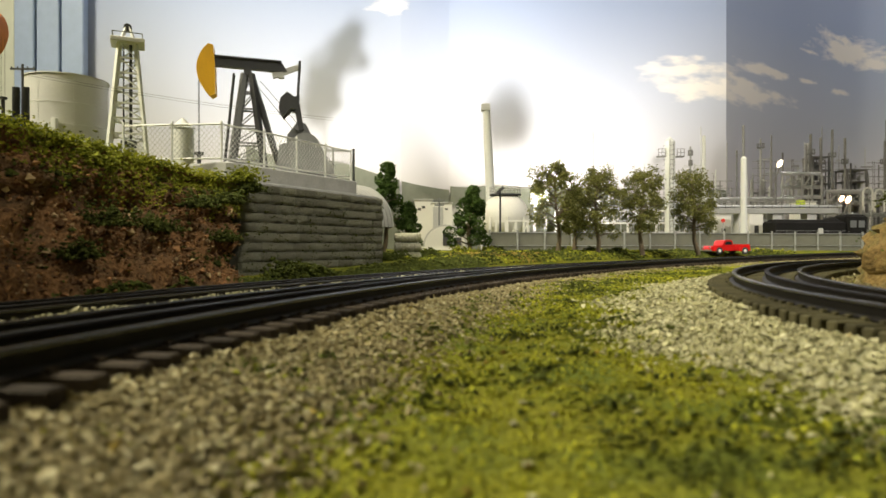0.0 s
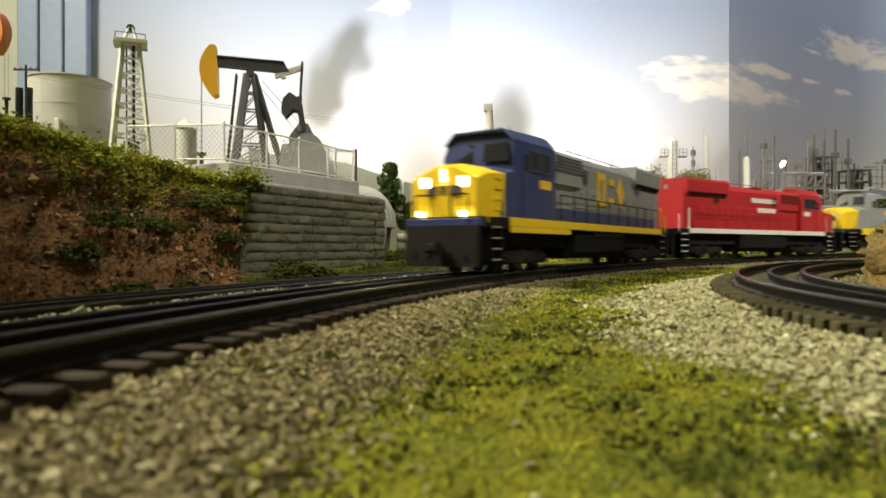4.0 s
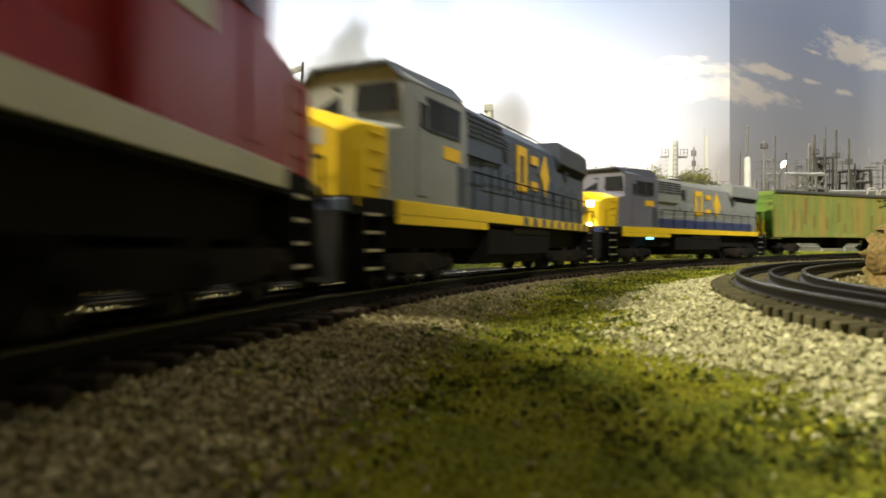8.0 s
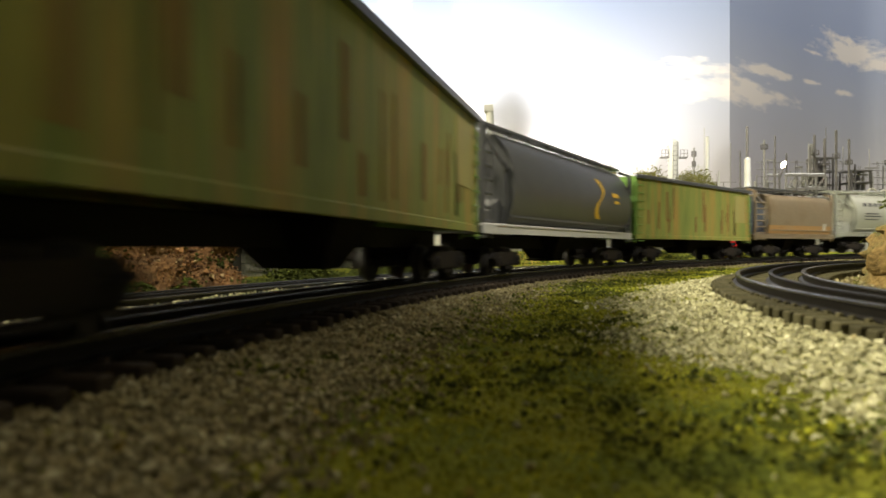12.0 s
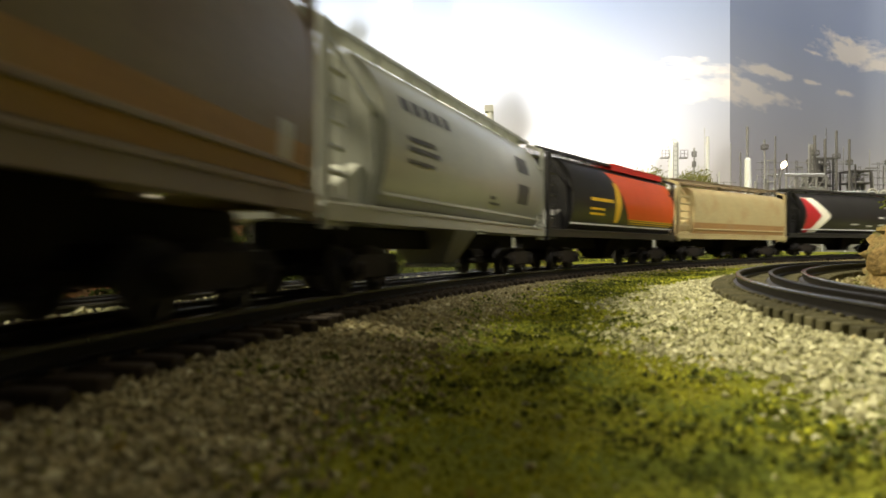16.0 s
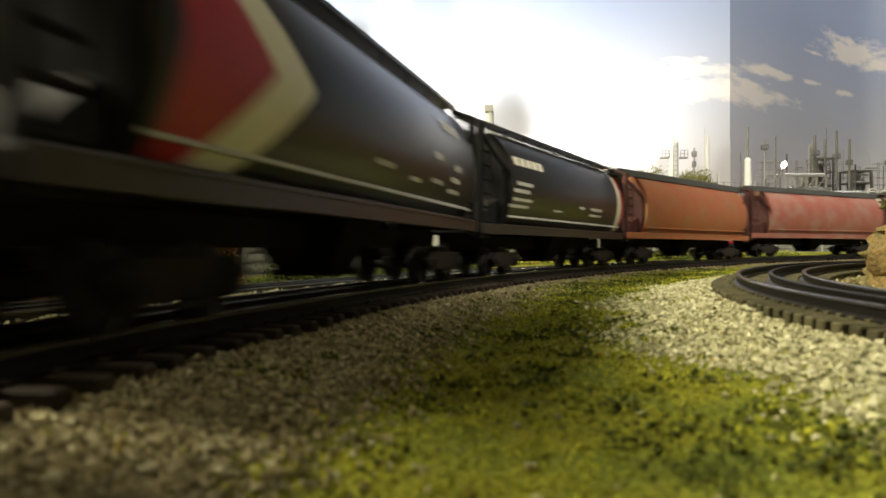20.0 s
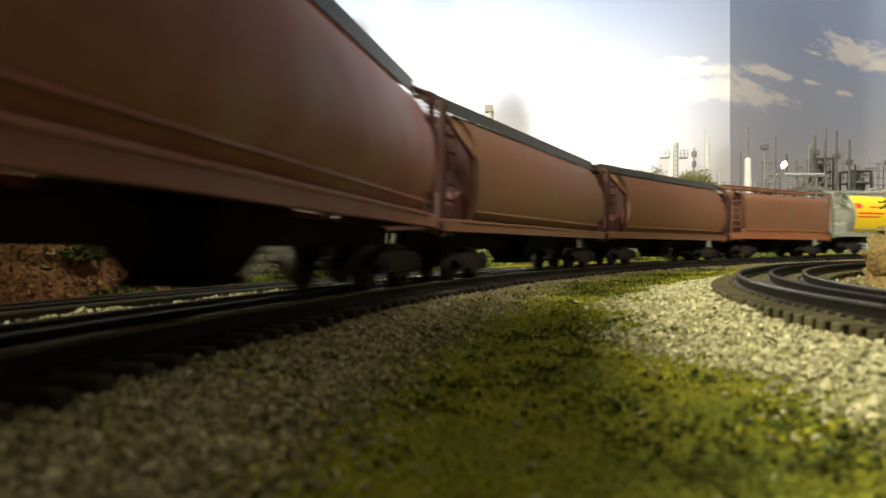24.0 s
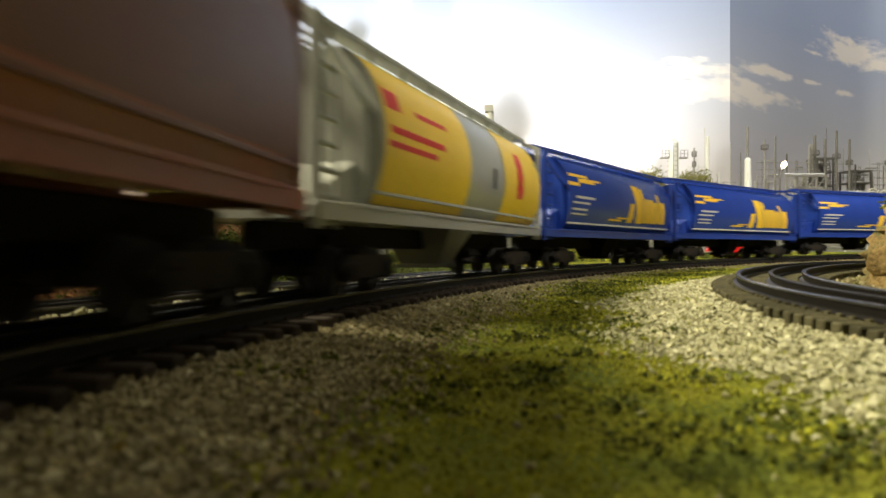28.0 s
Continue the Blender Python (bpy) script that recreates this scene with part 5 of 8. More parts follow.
bars(car, ROUND, P_GOLD, [(-0.154, -0.014, 0.0435, 0.0012), (-0.154, -0.012, 0.0455, 0.0008), (-0.154, -0.016, 0.0415, 0.0008), (0.032, 0.085, 0.060, 0.003), (0.052, 0.085, 0.052, 0.002), (0.052, 0.085, 0.0475, 0.002)])
mark(car, ROUND, "wheat_mark", P_GOLD, lambda z: 0.010 + 0.25 * abs(z - 0.060), lambda z: 0.027 - 0.10 * abs(z - 0.060), 0.042, 0.080, "yellow wheat-ear shape", rows=12)
bm = B()
box(bm, -0.150, 0.005, -0.0182, 0.0182, 0.0950, 0.1016, 0.0004)
part("walkway_rear", bm, P_SIGNRED, car, "red rear half of the walkway").matrix_local = TALL
add(car, 4.741, 5.087)
car = hopper("covered_hopper", "short tan covered hopper with orange-brown lower edge", 0.302, TEAR, P_TAN, P_TAN, P_TAN, P_TAN, P_TAUPE, FREIGHT, chutes=3, hatches=8)
mark(car, TEAR, "rust_band", P_OCHRE, -0.140, 0.117, 0.0335, 0.047, "rusty band along the lower side", lift=0.0002)
add(car, 5.087, 5.404)
for (a, b), front in (((5.404, 5.729), True), ((5.729, 6.073), False)):
    car = hopper("covered_hopper", "glossy black covered hopper with red and white front wedge" if front else "glossy black covered hopper with white and red rear band", 0.312 if front else 0.329, ROUND, P_JET, P_BLACK, P_BLACK, P_JET, P_JET, FREIGHT, stripe=P_PALETEXT, recess=0.031 if front else 0.046)
    e = 0.124 if front else 0.1550
    if front:
        mark(car, ROUND, "white_chevron", P_CREAM, lambda z: e - 0.060 + 1.15 * abs(z - 0.060) - 0.004 * math.cos((z - 0.060) * 50), lambda z: e - 0.002, 0.0345, 0.0875, "cream chevron band", rows=14)
        mark(car, ROUND, "red_wedge", P_CRIMSON, lambda z: e - 0.042 + 1.15 * abs(z - 0.060), lambda z: e - 0.001, 0.0345, 0.0865, "crimson wedge", lift=0.0007, rows=14)
        mark(car, ROUND, "black_end", P_JET, lambda z: e - 0.006 + 0.2 * abs(z - 0.060), lambda z: e, 0.0345, 0.0875, "black end of the side", lift=0.001, rows=14)
        bars(car, ROUND, P_PALETEXT, [(-0.114 + 0.009 * k, -0.107 + 0.009 * k, 0.0745, 0.005) for k in range(4)] + [(-0.075, -0.060, 0.058, 0.003), (-0.110, -0.096, 0.056, 0.003), (-0.110, -0.092, 0.050, 0.0025), (-0.078, -0.060, 0.047, 0.002), (-0.01, 0.01, 0.047, 0.002), (-0.045, -0.03, 0.045, 0.0018), (-0.112, -0.09, 0.0445, 0.002)])
    else:
        mark(car, ROUND, "white_band", P_CREAM, lambda z: -e + 0.006, lambda z: -e + 0.022 - 0.16 * abs(z - 0.05), 0.0345, 0.0885, "cream band", rows=14)
        mark(car, ROUND, "red_band", P_CRIMSON, lambda z: -e + 0.001, lambda z: -e + 0.008, 0.0345, 0.0885, "crimson band at the end", lift=0.0007)
        bars(car, ROUND, P_CREAM, [(0.060 + 0.011 * k, 0.069 + 0.011 * k, 0.0735, 0.006) for k in range(5)])
        bars(car, ROUND, P_PALETEXT, [(0.085, 0.112, 0.060, 0.0025), (0.090, 0.118, 0.055, 0.0025), (0.085, 0.118, 0.0495, 0.002), (0.09, 0.122, 0.045, 0.002), (-0.02, -0.035, 0.0505, 0.002), (-0.05, -0.085, 0.0505, 0.0025), (-0.05, -0.085, 0.0455, 0.002), (0.02, 0.04, 0.0455, 0.0015)])
    add(car, a, b)
# end sheets and end framing are coloured darker to stand for shade
for (a, b), m, label in (((6.073, 6.430), P_OXIDE_A, "orange-brown oxide round-sided covered hopper"), ((6.430, 6.797), P_OXIDE_B, "faded dusty red covered hopper with scuffed sides"), ((6.797, 7.154), P_OXIDE_D, "worn reddish brown covered hopper with paler patches"), ((7.154, 7.498), P_OXIDE_C, "dull brown covered hopper with grimy sides")):
    car = hopper("covered_hopper", label, b - a - 0.015, ROUND, m, P_OXIDE_SHADED, P_OXIDE_SHADED, m, P_CHARCOAL, FREIGHT, recess=0.046, fascia=True)
    add(car, a, b)
car = hopper("covered_hopper", "short oxide-brown covered hopper with a wooden-looking roof walk", 0.272, TEAR, P_OXIDE_C, P_OXIDE_SHADED, P_OXIDE_C, P_OXIDE_A, P_OXIDE_C, FREIGHT, chutes=2, hatches=7)
mark(car, TEAR, "rust_band", P_OXIDE_A, -0.112, 0.112, 0.0335, 0.041, "paler band along the lower side", lift=0.0002)
add(car, 7.498, 7.785)
car = hopper("covered_hopper", "silver covered hopper with two bright yellow side panels", 0.325, ROUND, P_SILVER, P_SILVER, P_SILVER, P_SILVER, P_SILVER, FREIGHT)
mark(car, ROUND, "front_panel", P_YELLOW, 0.012, 0.1150, 0.0345, 0.0925, "bright yellow front panel", rows=12)
mark(car, ROUND, "rear_panel", P_YELLOW, -0.1520, -0.054, 0.0345, 0.0925, "bright yellow rear panel", rows=12)
bars(car, ROUND, P_SIGNRED, [(0.045, 0.082, 0.073, 0.0025), (0.050, 0.110, 0.0625, 0.003), (0.060, 0.112, 0.057, 0.0025), (0.098, 0.112, 0.072, 0.008)])
for s in range(3):
    mark(car, ROUND, "wheat_mark", P_SIGNRED, lambda z: -0.100 + 0.5 * abs(z - 0.056 - 0.009 * s), lambda z: -0.083 - 0.5 * abs(z - 0.056 - 0.009 * s), 0.050 + 0.009 * s, 0.062 + 0.009 * s, "red wheat-ear shape", lift=0.0007)
bars(car, ROUND, P_DARKTEXT, [(-0.036, -0.030, 0.052, 0.012)])
add(car, 7.785, 8.125)
for i, (a, b) in enumerate(((8.125, 8.472), (8.472, 8.824), (8.824, 9.174))):
    car = hopper("covered_hopper", "deep blue round-sided covered hopper with golden markings", b - a - 0.015, ROUND, P_BRIGHTBLUE, P_BRIGHTBLUE, P_BRIGHTBLUE, P_BRIGHTBLUE, P_BRIGHTBLUE, FREIGHT, stripe=P_PALETEXT)
    # large golden word mark and a rose, as plain shapes
    for k, (x, w, z0, z1) in enumerate(((-0.040, 0.018, 0.043, 0.081), (-0.060, 0.008, 0.044, 0.079), (-0.070, 0.012, 0.044, 0.069), (-0.084, 0.013, 0.044, 0.069), (-0.099, 0.010, 0.044, 0.067), (-0.111, 0.007, 0.044, 0.076), (-0.120, 0.014, 0.044, 0.068))):
        mark(car, ROUND, "word_mark", P_GOLD, (lambda x, w: lambda z: x - w + 0.25 * (z - 0.05))(x, w), (lambda x: lambda z: x + 0.25 * (z - 0.05))(x), z0, z1, "golden slab of the word mark")
    mark(car, ROUND, "rose_mark", P_GOLD, lambda z: -0.030 - 0.2 * (z - 0.045), lambda z: -0.016 - 0.3 * (z - 0.045), 0.043, 0.062, "golden rose shape")
    bars(car, ROUND, P_GOLD, [(0.00, 0.032, 0.0435, 0.0018), (-0.02, 0.012, 0.0460, 0.0014), (0.066, 0.100, 0.0740, 0.0035), (0.078, 0.118, 0.0785, 0.0025), (0.052, 0.090, 0.0765, 0.0016), (0.10, 0.122, 0.0705, 0.003)])
    bars(car, ROUND, P_PALETEXT, [(0.070, 0.110, 0.0600, 0.0022), (0.080, 0.116, 0.0555, 0.0016), (0.085, 0.116, 0.0500, 0.0016), (0.085, 0.116, 0.0460, 0.0014)])
    add(car, a, b)


# ---- hillside, retaining wall and plateau ----
rng = np.random.default_rng(21)


def crest(s):
    return float(np.interp(s, [-0.6, -0.06, 0.0, 0.06, 0.13], [0.086, 0.083, 0.077, 0.071, 0.067]))


M_CRUMB = mat("clay_crumb", (0.28, 0.145, 0.062), 0.95, size=60, vary=0.35, islands=True, bump=0, spec=0.1, tones=((0.37, 0.20, 0.085), (0.16, 0.09, 0.045), (0.42, 0.31, 0.16)))
M_ROOT = mat("dark_root", (0.10, 0.055, 0.03), 0.95, size=60, vary=0.4, islands=True, bump=0, spec=0.1)
hill = thing("hillside_cut", "reddish brown cut hillside with grassy crest beside the track", "hill")
FACE_S, FACE_V = np.arange(-0.62, 0.131, 0.004), np.linspace(0, 1, 46)
face = []
for s in FACE_S:
    for v in FACE_V:
        k = min(v / 0.72, 1.0)
        s1 = s if s < 0 else s * (0.055 + 0.065 * k) / 0.131
        w = -0.142 - 0.050 * k - (v - 0.72) / 0.28 * 0.10 * (v > 0.72)
        z = -0.012 + (crest(s1) + 0.012) * math.sin(k * 1.45) / math.sin(1.45) + 0.004 * (v > 0.72) * (v - 0.72) / 0.28
        q = Vector((s * 42, w * 42, z * 55))
        n = noise.turbulence(q, 4, False) - 0.9
        ridge = noise.noise(Vector((s * 110 + z * 60, w * 30, z * 150)))
        d = (0.015 * n + 0.006 * ridge) * max(0.0, math.sin(min(1.0, v * 1.5) * 3.1416)) ** 0.5 if v < 0.75 else 0.003 * n
        face.append(line(s1, w + d * (v < 0.8), 0)[:2] + (z + d * 0.35 + (0.0 if v > 0 else -0.02),))
nv = len(FACE_V)
quads = [(i * nv + j, (i + 1) * nv + j, (i + 1) * nv + j + 1, i * nv + j + 1) for i in range(len(FACE_S) - 1) for j in range(nv - 1)]
cut = part("cut_face", (face, [], quads), [M_CLAY, M_TURF], hill, "raw clay cut face under a turf edge", smooth=True)
cut.data.polygons.foreach_set("material_index", [1 if i % (nv - 1) >= 30 + 3 * noise.noise(Vector((i // (nv - 1) * 0.21, 0, 0))) else 0 for i in range(len(quads))])
# crumbs of clay and dead roots on the face
k = rng.integers(0, len(face), 30000)
k = k[(k % nv > 1) & (k % nv < 27)]
g = np.array(face)[k] + rng.normal(0, 0.0020, (len(k), 3))
k = np.array([noise.noise(Vector((a * 38, b * 38, c * 60))) for a, b, c in g]) + rng.normal(0, 0.2, len(g))
for nm, m, sel, lab in (("clay_rubble", M_CRUMB, k > -0.1, "crumbs of reddish clay"), ("root_litter", M_ROOT, (k <= -0.1) & (k > -0.36), "dark roots and shaded crumbs"), ("face_moss", M_FOAM_DARK, k <= -0.36, "dark moss on the clay")):
    ob = bits(nm, g[sel], rng.uniform(0.0005, 0.0015, sel.sum()) * rng.choice([0.8, 1.0, 1.9], sel.sum(), p=[0.5, 0.42, 0.08]), m, hill, seed=33, rough=0.5, coarse=True, label=lab)
    ob["kind"] = "stuff"
# plateau behind the crest
px, py = np.arange(-2.4, -0.06, 0.03), np.arange(-1.2, 1.45, 0.03)
PX, PY = np.meshgrid(px, py)
pw = tracks(np.column_stack([PX.ravel(), PY.ravel()]))[0].reshape(PX.shape)
PZ = np.interp(PX, [-0.45, -0.25, -0.08], [0.100, 0.088, 0.074]) + 0.10 * smooth(-0.66, -0.70, PX) * smooth(0.78, 0.86, PY) * smooth(-1.0, -0.8, PX) + np.array([0.003 * noise.noise(Vector((x * 12, y * 12, 9))) for x, y in zip(PX.ravel(), PY.ravel())]).reshape(PX.shape)
ok = pw < -0.245
vs = np.column_stack([PX.ravel(), PY.ravel(), PZ.ravel()]).tolist()
n0 = len(px)
fs = [(j * n0 + i, j * n0 + i + 1, (j + 1) * n0 + i + 1, (j + 1) * n0 + i) for j in range(len(py) - 1) for i in range(n0 - 1) if ok[j, i] and ok[j, i + 1] and ok[j + 1, i] and ok[j + 1, i + 1]]
part("plateau", (vs, [], fs), M_TURF, hill, "grassy top of the hill", smooth=True)
# grass and bushes
M_CREST = mat("crest_foam", (0.30, 0.31, 0.034), 0.97, size=55, fine=900, vary=0.45, bump=0.6, spec=0.05)
M_CREST_GREEN = mat("crest_foam_green", (0.17, 0.19, 0.028), 0.97, size=55, fine=900, vary=0.45, bump=0.6, spec=0.05)
n = 150000
k = rng.integers(0, len(face), n)
k = k[in_front(np.array(face)[k][:, :2]) & (k % nv < 42)]
n = len(k)
reach = np.array([22 + 13 * noise.noise(Vector((i * 0.11, 3.3, 0))) + 5 * noise.noise(Vector((i * 0.45, 8.1, 0))) for i in range(len(FACE_S))])
k = k[(k % nv > reach[k // nv] + rng.normal(0, 2.2, n))]
n = len(k)
g = np.array(face)[k] + rng.normal(0, 0.0022, (n, 3)) + np.array([0, 0, 0.0012])[None]
k = np.array([noise.noise(Vector((a * 30, b * 30, 7))) for a, b, c in g]) + rng.normal(0, 0.25, n)
for nm, m, sel, z, lab in (("crest_turf", M_CREST, k > -0.06, 0.00085, "yellow-green foam on the crest"), ("crest_turf_green", M_CREST_GREEN, (k <= -0.06) & (k > -0.50), 0.00095, "mid-green foam on the crest"), ("crest_turf_dark", M_FOAM_DARK, k <= -0.50, 0.0011, "dark foam clumps on the crest")):
    ob = bits(nm, g[sel], z * rng.uniform(0.5, 1.4, sel.sum()), m, hill, seed=31, coarse="shard", rough=0.5, label=lab)
    ob["kind"] = "stuff"


def bush(where, n, spread, size, material, seed, tall=1.0):
    r = np.random.default_rng(seed)
    q = r.normal(0, 1, (n, 3)) * spread * (1, 1, 0.7 * tall)
    q[:, 2] = np.abs(q[:, 2])
    return bits("bush", q + np.array(where)[None], 0.75 * size * r.uniform(0.5, 1.3, n), material, seed=seed, coarse=True, rough=0.5)


for i, (s, w, z, sp, dark) in enumerate(((-0.02, -0.186, 0.066, 0.009, 0), (-0.03, -0.160, 0.030, 0.008, 1), (0.035, -0.163, 0.045, 0.006, 1), (0.055, -0.160, 0.022, 0.005, 1), (0.065, -0.166, 0.050, 0.005, 1), (0.098, -0.186, 0.070, 0.0075, 0), (0.100, -0.180, 0.062, 0.005, 1), (0.00, -0.16, 0.028, 0.006, 1), (-0.10, -0.185, 0.072, 0.006, 0), (-0.055, -0.157, 0.012, 0.006, 1))):
    c = line(s, w)
    b = bush((c.x, c.y, z), 380, sp, 0.0017, M_FOAM_DARK if dark else M_FOAM_GREEN, 100 + i)
    tagged(b, "dark green foam bush clinging to the clay cut" if dark else "leafy green foam bush on the grassy crest", "bush", "bushes on the hillside")
# undergrowth along the foot of the hill and the wall
n = 14000
s = rng.uniform(-0.35, 0.42, n)
w = -0.150 - np.abs(rng.normal(0, 0.010, n)) - np.clip((s - 0.12) * 2, 0, 1) * rng.uniform(0, 0.045, n)
p = np.array([line(a, b)[:2] for a, b in zip(s, w)])
tall = np.clip(np.array([noise.noise(Vector((a * 45, 0.5, 0))) for a in s]) + 0.35, 0.05, 1)
g = np.column_stack([p, lie(p) + rng.uniform(0, 1, n) * (0.016 - 0.011 * smooth(0.10, 0.28, s)) * tall])
k = rng.random(n)
for nm, m, sel, lab in (("undergrowth", M_FOAM_DARK, k < 0.80, "dark undergrowth along the foot of the hill"), ("undergrowth_pale", M_TURF_DARK, k >= 0.80, "paler weeds along the foot of the hill")):
    tagged(bits(nm, g[sel], 0.0019 * rng.uniform(0.5, 1.4, sel.sum()), m, seed=41, coarse=True), lab, "undergrowth", kind="stuff")
# weeds behind the far track
n = 7000
s, w = rng.uniform(0.35, 1.15, n), -0.160 - 0.16 * rng.random(n) ** 1.4
p = np.array([line(a, b)[:2] for a, b in zip(s, w)])
tall = np.clip(np.array([noise.noise(Vector((a * 30, b * 30, 2))) for a, b in p]) + 0.15, 0.03, 1)
g = np.column_stack([p, lie(p) + rng.random(n) * 0.0075 * tall])
k = np.array([noise.noise(Vector((a * 14, b * 14, 6))) for a, b in p]) + rng.normal(0, 0.2, n)
for nm, m, sel, lab in (("weeds", M_FOAM_GREEN, (k > 0.18) & (k <= 0.50), "green weeds behind the far track"), ("weeds_dark", M_FOAM_DARK, k <= 0.18, "dark weeds behind the far track"), ("weeds_yellow", M_FOAM_YELLOW, (k > 0.50), "yellowish dry weeds behind the far track")):
    tagged(bits(nm, g[sel], 0.0019 * rng.uniform(0.5, 1.4, sel.sum()), m, seed=43, coarse=True), lab, "weeds", kind="stuff")
for i, (x, y, sp, dark) in enumerate(((-0.030, 0.86, 0.006, 1), (-0.012, 0.90, 0.005, 1), (0.028, 0.98, 0.006, 0), (0.045, 0.97, 0.004, 0), (0.078, 1.03, 0.007, 0), (0.098, 1.06, 0.005, 1), (0.205, 1.13, 0.006, 1), (0.228, 1.14, 0.005, 0), (0.262, 1.13, 0.005, 1), (0.305, 1.12, 0.004, 1), (-0.050, 0.80, 0.006, 1), (-0.066, 0.775, 0.006, 1))):
    c = float(lie(np.array([(x, y)]))[0])
    tagged(bush((x, y, c), 300, sp, 0.0020, M_FOAM_DARK if dark else M_FOAM_GREEN, 300 + i), "small dark green bush beyond the far track" if dark else "small olive green bush beyond the far track", "bush", "bushes beyond the tracks")
p = np.column_stack([rng.normal(0.085, 0.030, 900), rng.normal(0.93, 0.03, 900)])
tagged(bits("dirt_path", with_height(p, np.full(900, 0.002), 0.2), rng.uniform(0.001, 0.0022, 900), M_FOAM_RUST, seed=45, coarse=True), "orange-brown dirt path behind the tracks", "path", kind="stuff")

# ---- stone retaining wall ----
WA, WB = Vector((-0.166, 0.545, 0)), Vector((-0.065, 0.738, 0))
along = (WB - WA).normalized()
back = Vector((-along.y, along.x, 0))
yaw = math.degrees(math.atan2(along.y, along.x))
LEN = (WB - WA).length
wall = thing("retaining_wall", "grey cut-stone retaining wall with weathered courses", "wall", m=pose(WA.x, WA.y, 0, 0, 0, yaw))
bm = B()
box(bm, 0.001, LEN - 0.001, 0.0015, 0.026, -0.015, 0.072)
part("core", bm, M_MORTAR, wall, "dark joint between the stones")
stone_meshes = []
for i in range(10):
    r = random.Random(i)
    bm = B()
    cols, rows_ = 8, 6
    grid = []
    for b in range(rows_):
        row = []
        for a in range(cols):
            u, v = a / (cols - 1) - 0.5, b / (rows_ - 1) - 0.5
            rim_u, rim_v = a in (0, cols - 1), b in (0, rows_ - 1)
            puff = (1 - (2 * abs(u)) ** 5) * (1 - (2 * abs(v)) ** 4)
            depth = 0.0003 + puff * (0.0016 + 0.0006 * r.random()) + 0.0013 * puff * noise.noise(Vector((u * 5 + 7 * i, v * 3, i)))
            row.append(bm.verts.new((u + 0.020 * noise.noise(Vector((v * 6, 3.1 * i, 1))) * rim_u, -depth, v + 0.075 * noise.noise(Vector((u * 6 + 5 * i, 2, v))) * rim_v)))
        grid.append(row)
    for b in range(rows_ - 1):
        for a in range(cols - 1):
            bm.faces.new((grid[b][a], grid[b][a + 1], grid[b + 1][a + 1], grid[b + 1][a]))
    rim = grid[0] + [g[-1] for g in grid[1:]] + grid[-1][-2::-1] + [g[0] for g in grid[-2:0:-1]]
    rear = [bm.verts.new((v.co.x, 0.004, v.co.z)) for v in rim]
    for a in range(len(rim)):
        bm.faces.new((rim[a], rear[a], rear[(a + 1) % len(rim)], rim[(a + 1) % len(rim)]))
    me = bpy.data.meshes.new("stone")
    bmesh.ops.recalc_face_normals(bm, faces=bm.faces[:])
    bm.to_mesh(me)
    bm.free()
    me.set_sharp_from_angle(angle=radians(40))
    me.materials.append(M_STONE)
    stone_meshes.append(me)
r = random.Random(5)


def stones(parent, x0, x1, y, z, h, turn=0):
    x = x0
    while x < x1 - 0.004:
        w = min(r.uniform(0.013, 0.031), x1 - x)
        if x1 - x - w < 0.007:
            w = x1 - x
        ob = new("stone", r.choice(stone_meshes))
        ob.parent = parent
        ob.matrix_local = pose(x + w / 2, y + r.uniform(-0.0008, 0.0008), z + h / 2, r.uniform(-3, 3), r.uniform(-1.2, 1.2), turn + r.uniform(-2, 2)) @ Matrix.Diagonal((w - 0.0007, 1, h - 0.0006, 1))
        x += w


z = -0.012
for c in range(10):
    h = 0.0085 if c < 9 else 0.0075
    stones(wall, 0.0, LEN, 0.0, z, h)
    z += h
for c in range(9):                      # right-hand return of the wall
    for y0 in (0.006, 0.018):
        ob = new("stone", r.choice(stone_meshes))
        ob.parent = wall
        ob.matrix_local = pose(LEN - 0.0005, y0, -0.008 + c * 0.0085, 0, 0, 90) @ Matrix.Diagonal((0.0115, 1, 0.0078, 1))
# moss and crumbled mortar on the courses
q = rng.random((2600, 2)) * (LEN, 0.080) + (0, -0.012)
q = q[[noise.noise(Vector((a * 60, b * 90, 3))) + 0.5 * noise.noise(Vector((a * 200, b * 240, 1))) + (0.35 - 6 * (b + 0.012)) * 0.5 > 0.14 for a, b in q]]
ob = bits("moss", [(a, -0.0018 + rng.normal(0, 0.0006), b) for a, b in q], rng.uniform(0.0004, 0.0011, len(q)), M_TURF_DARK, wall, seed=71, coarse="shard", label="olive moss in the joints")
ob["kind"] = "stuff"
# short log wall to its right
low = thing("log_wall", "low weathered stone crib wall beside the bushes", "wall", m=pose(-0.058, 0.84, 0, 0, 0, 12))
for c in range(3):
    bm = B()
    loft(bm, [[(x, 0.006 * math.cos(a) * k, 0.005 + c * 0.0125 + 0.0062 * math.sin(a) * k) for a in np.linspace(0, 6.283, 11)[:-1]] for x, k in ((0, 0.8), (0.002, 1), (0.016, 0.96), (0.030, 1.02), (0.034, 0.85))])
    part("crib_log", bm, M_STONE, low, smooth=True)
# concrete ledge above the wall
ledge = thing("concrete_ledge", "smooth grey concrete ledge on top of the wall", "ledge", m=pose(WA.x, WA.y, 0, 0, 0, yaw))
bm = B()
box(bm, -0.012, LEN * 0.80, 0.004, 0.20, 0.0722, 0.0885, 0.0012)
part("slab", bm, M_CONCRETE, ledge)
bm = B()
box(bm, 0.0, LEN * 0.98, 0.0015, 0.030, 0.0715, 0.0745, 0.0008)
part("coping", bm, M_CONCRETE, ledge)

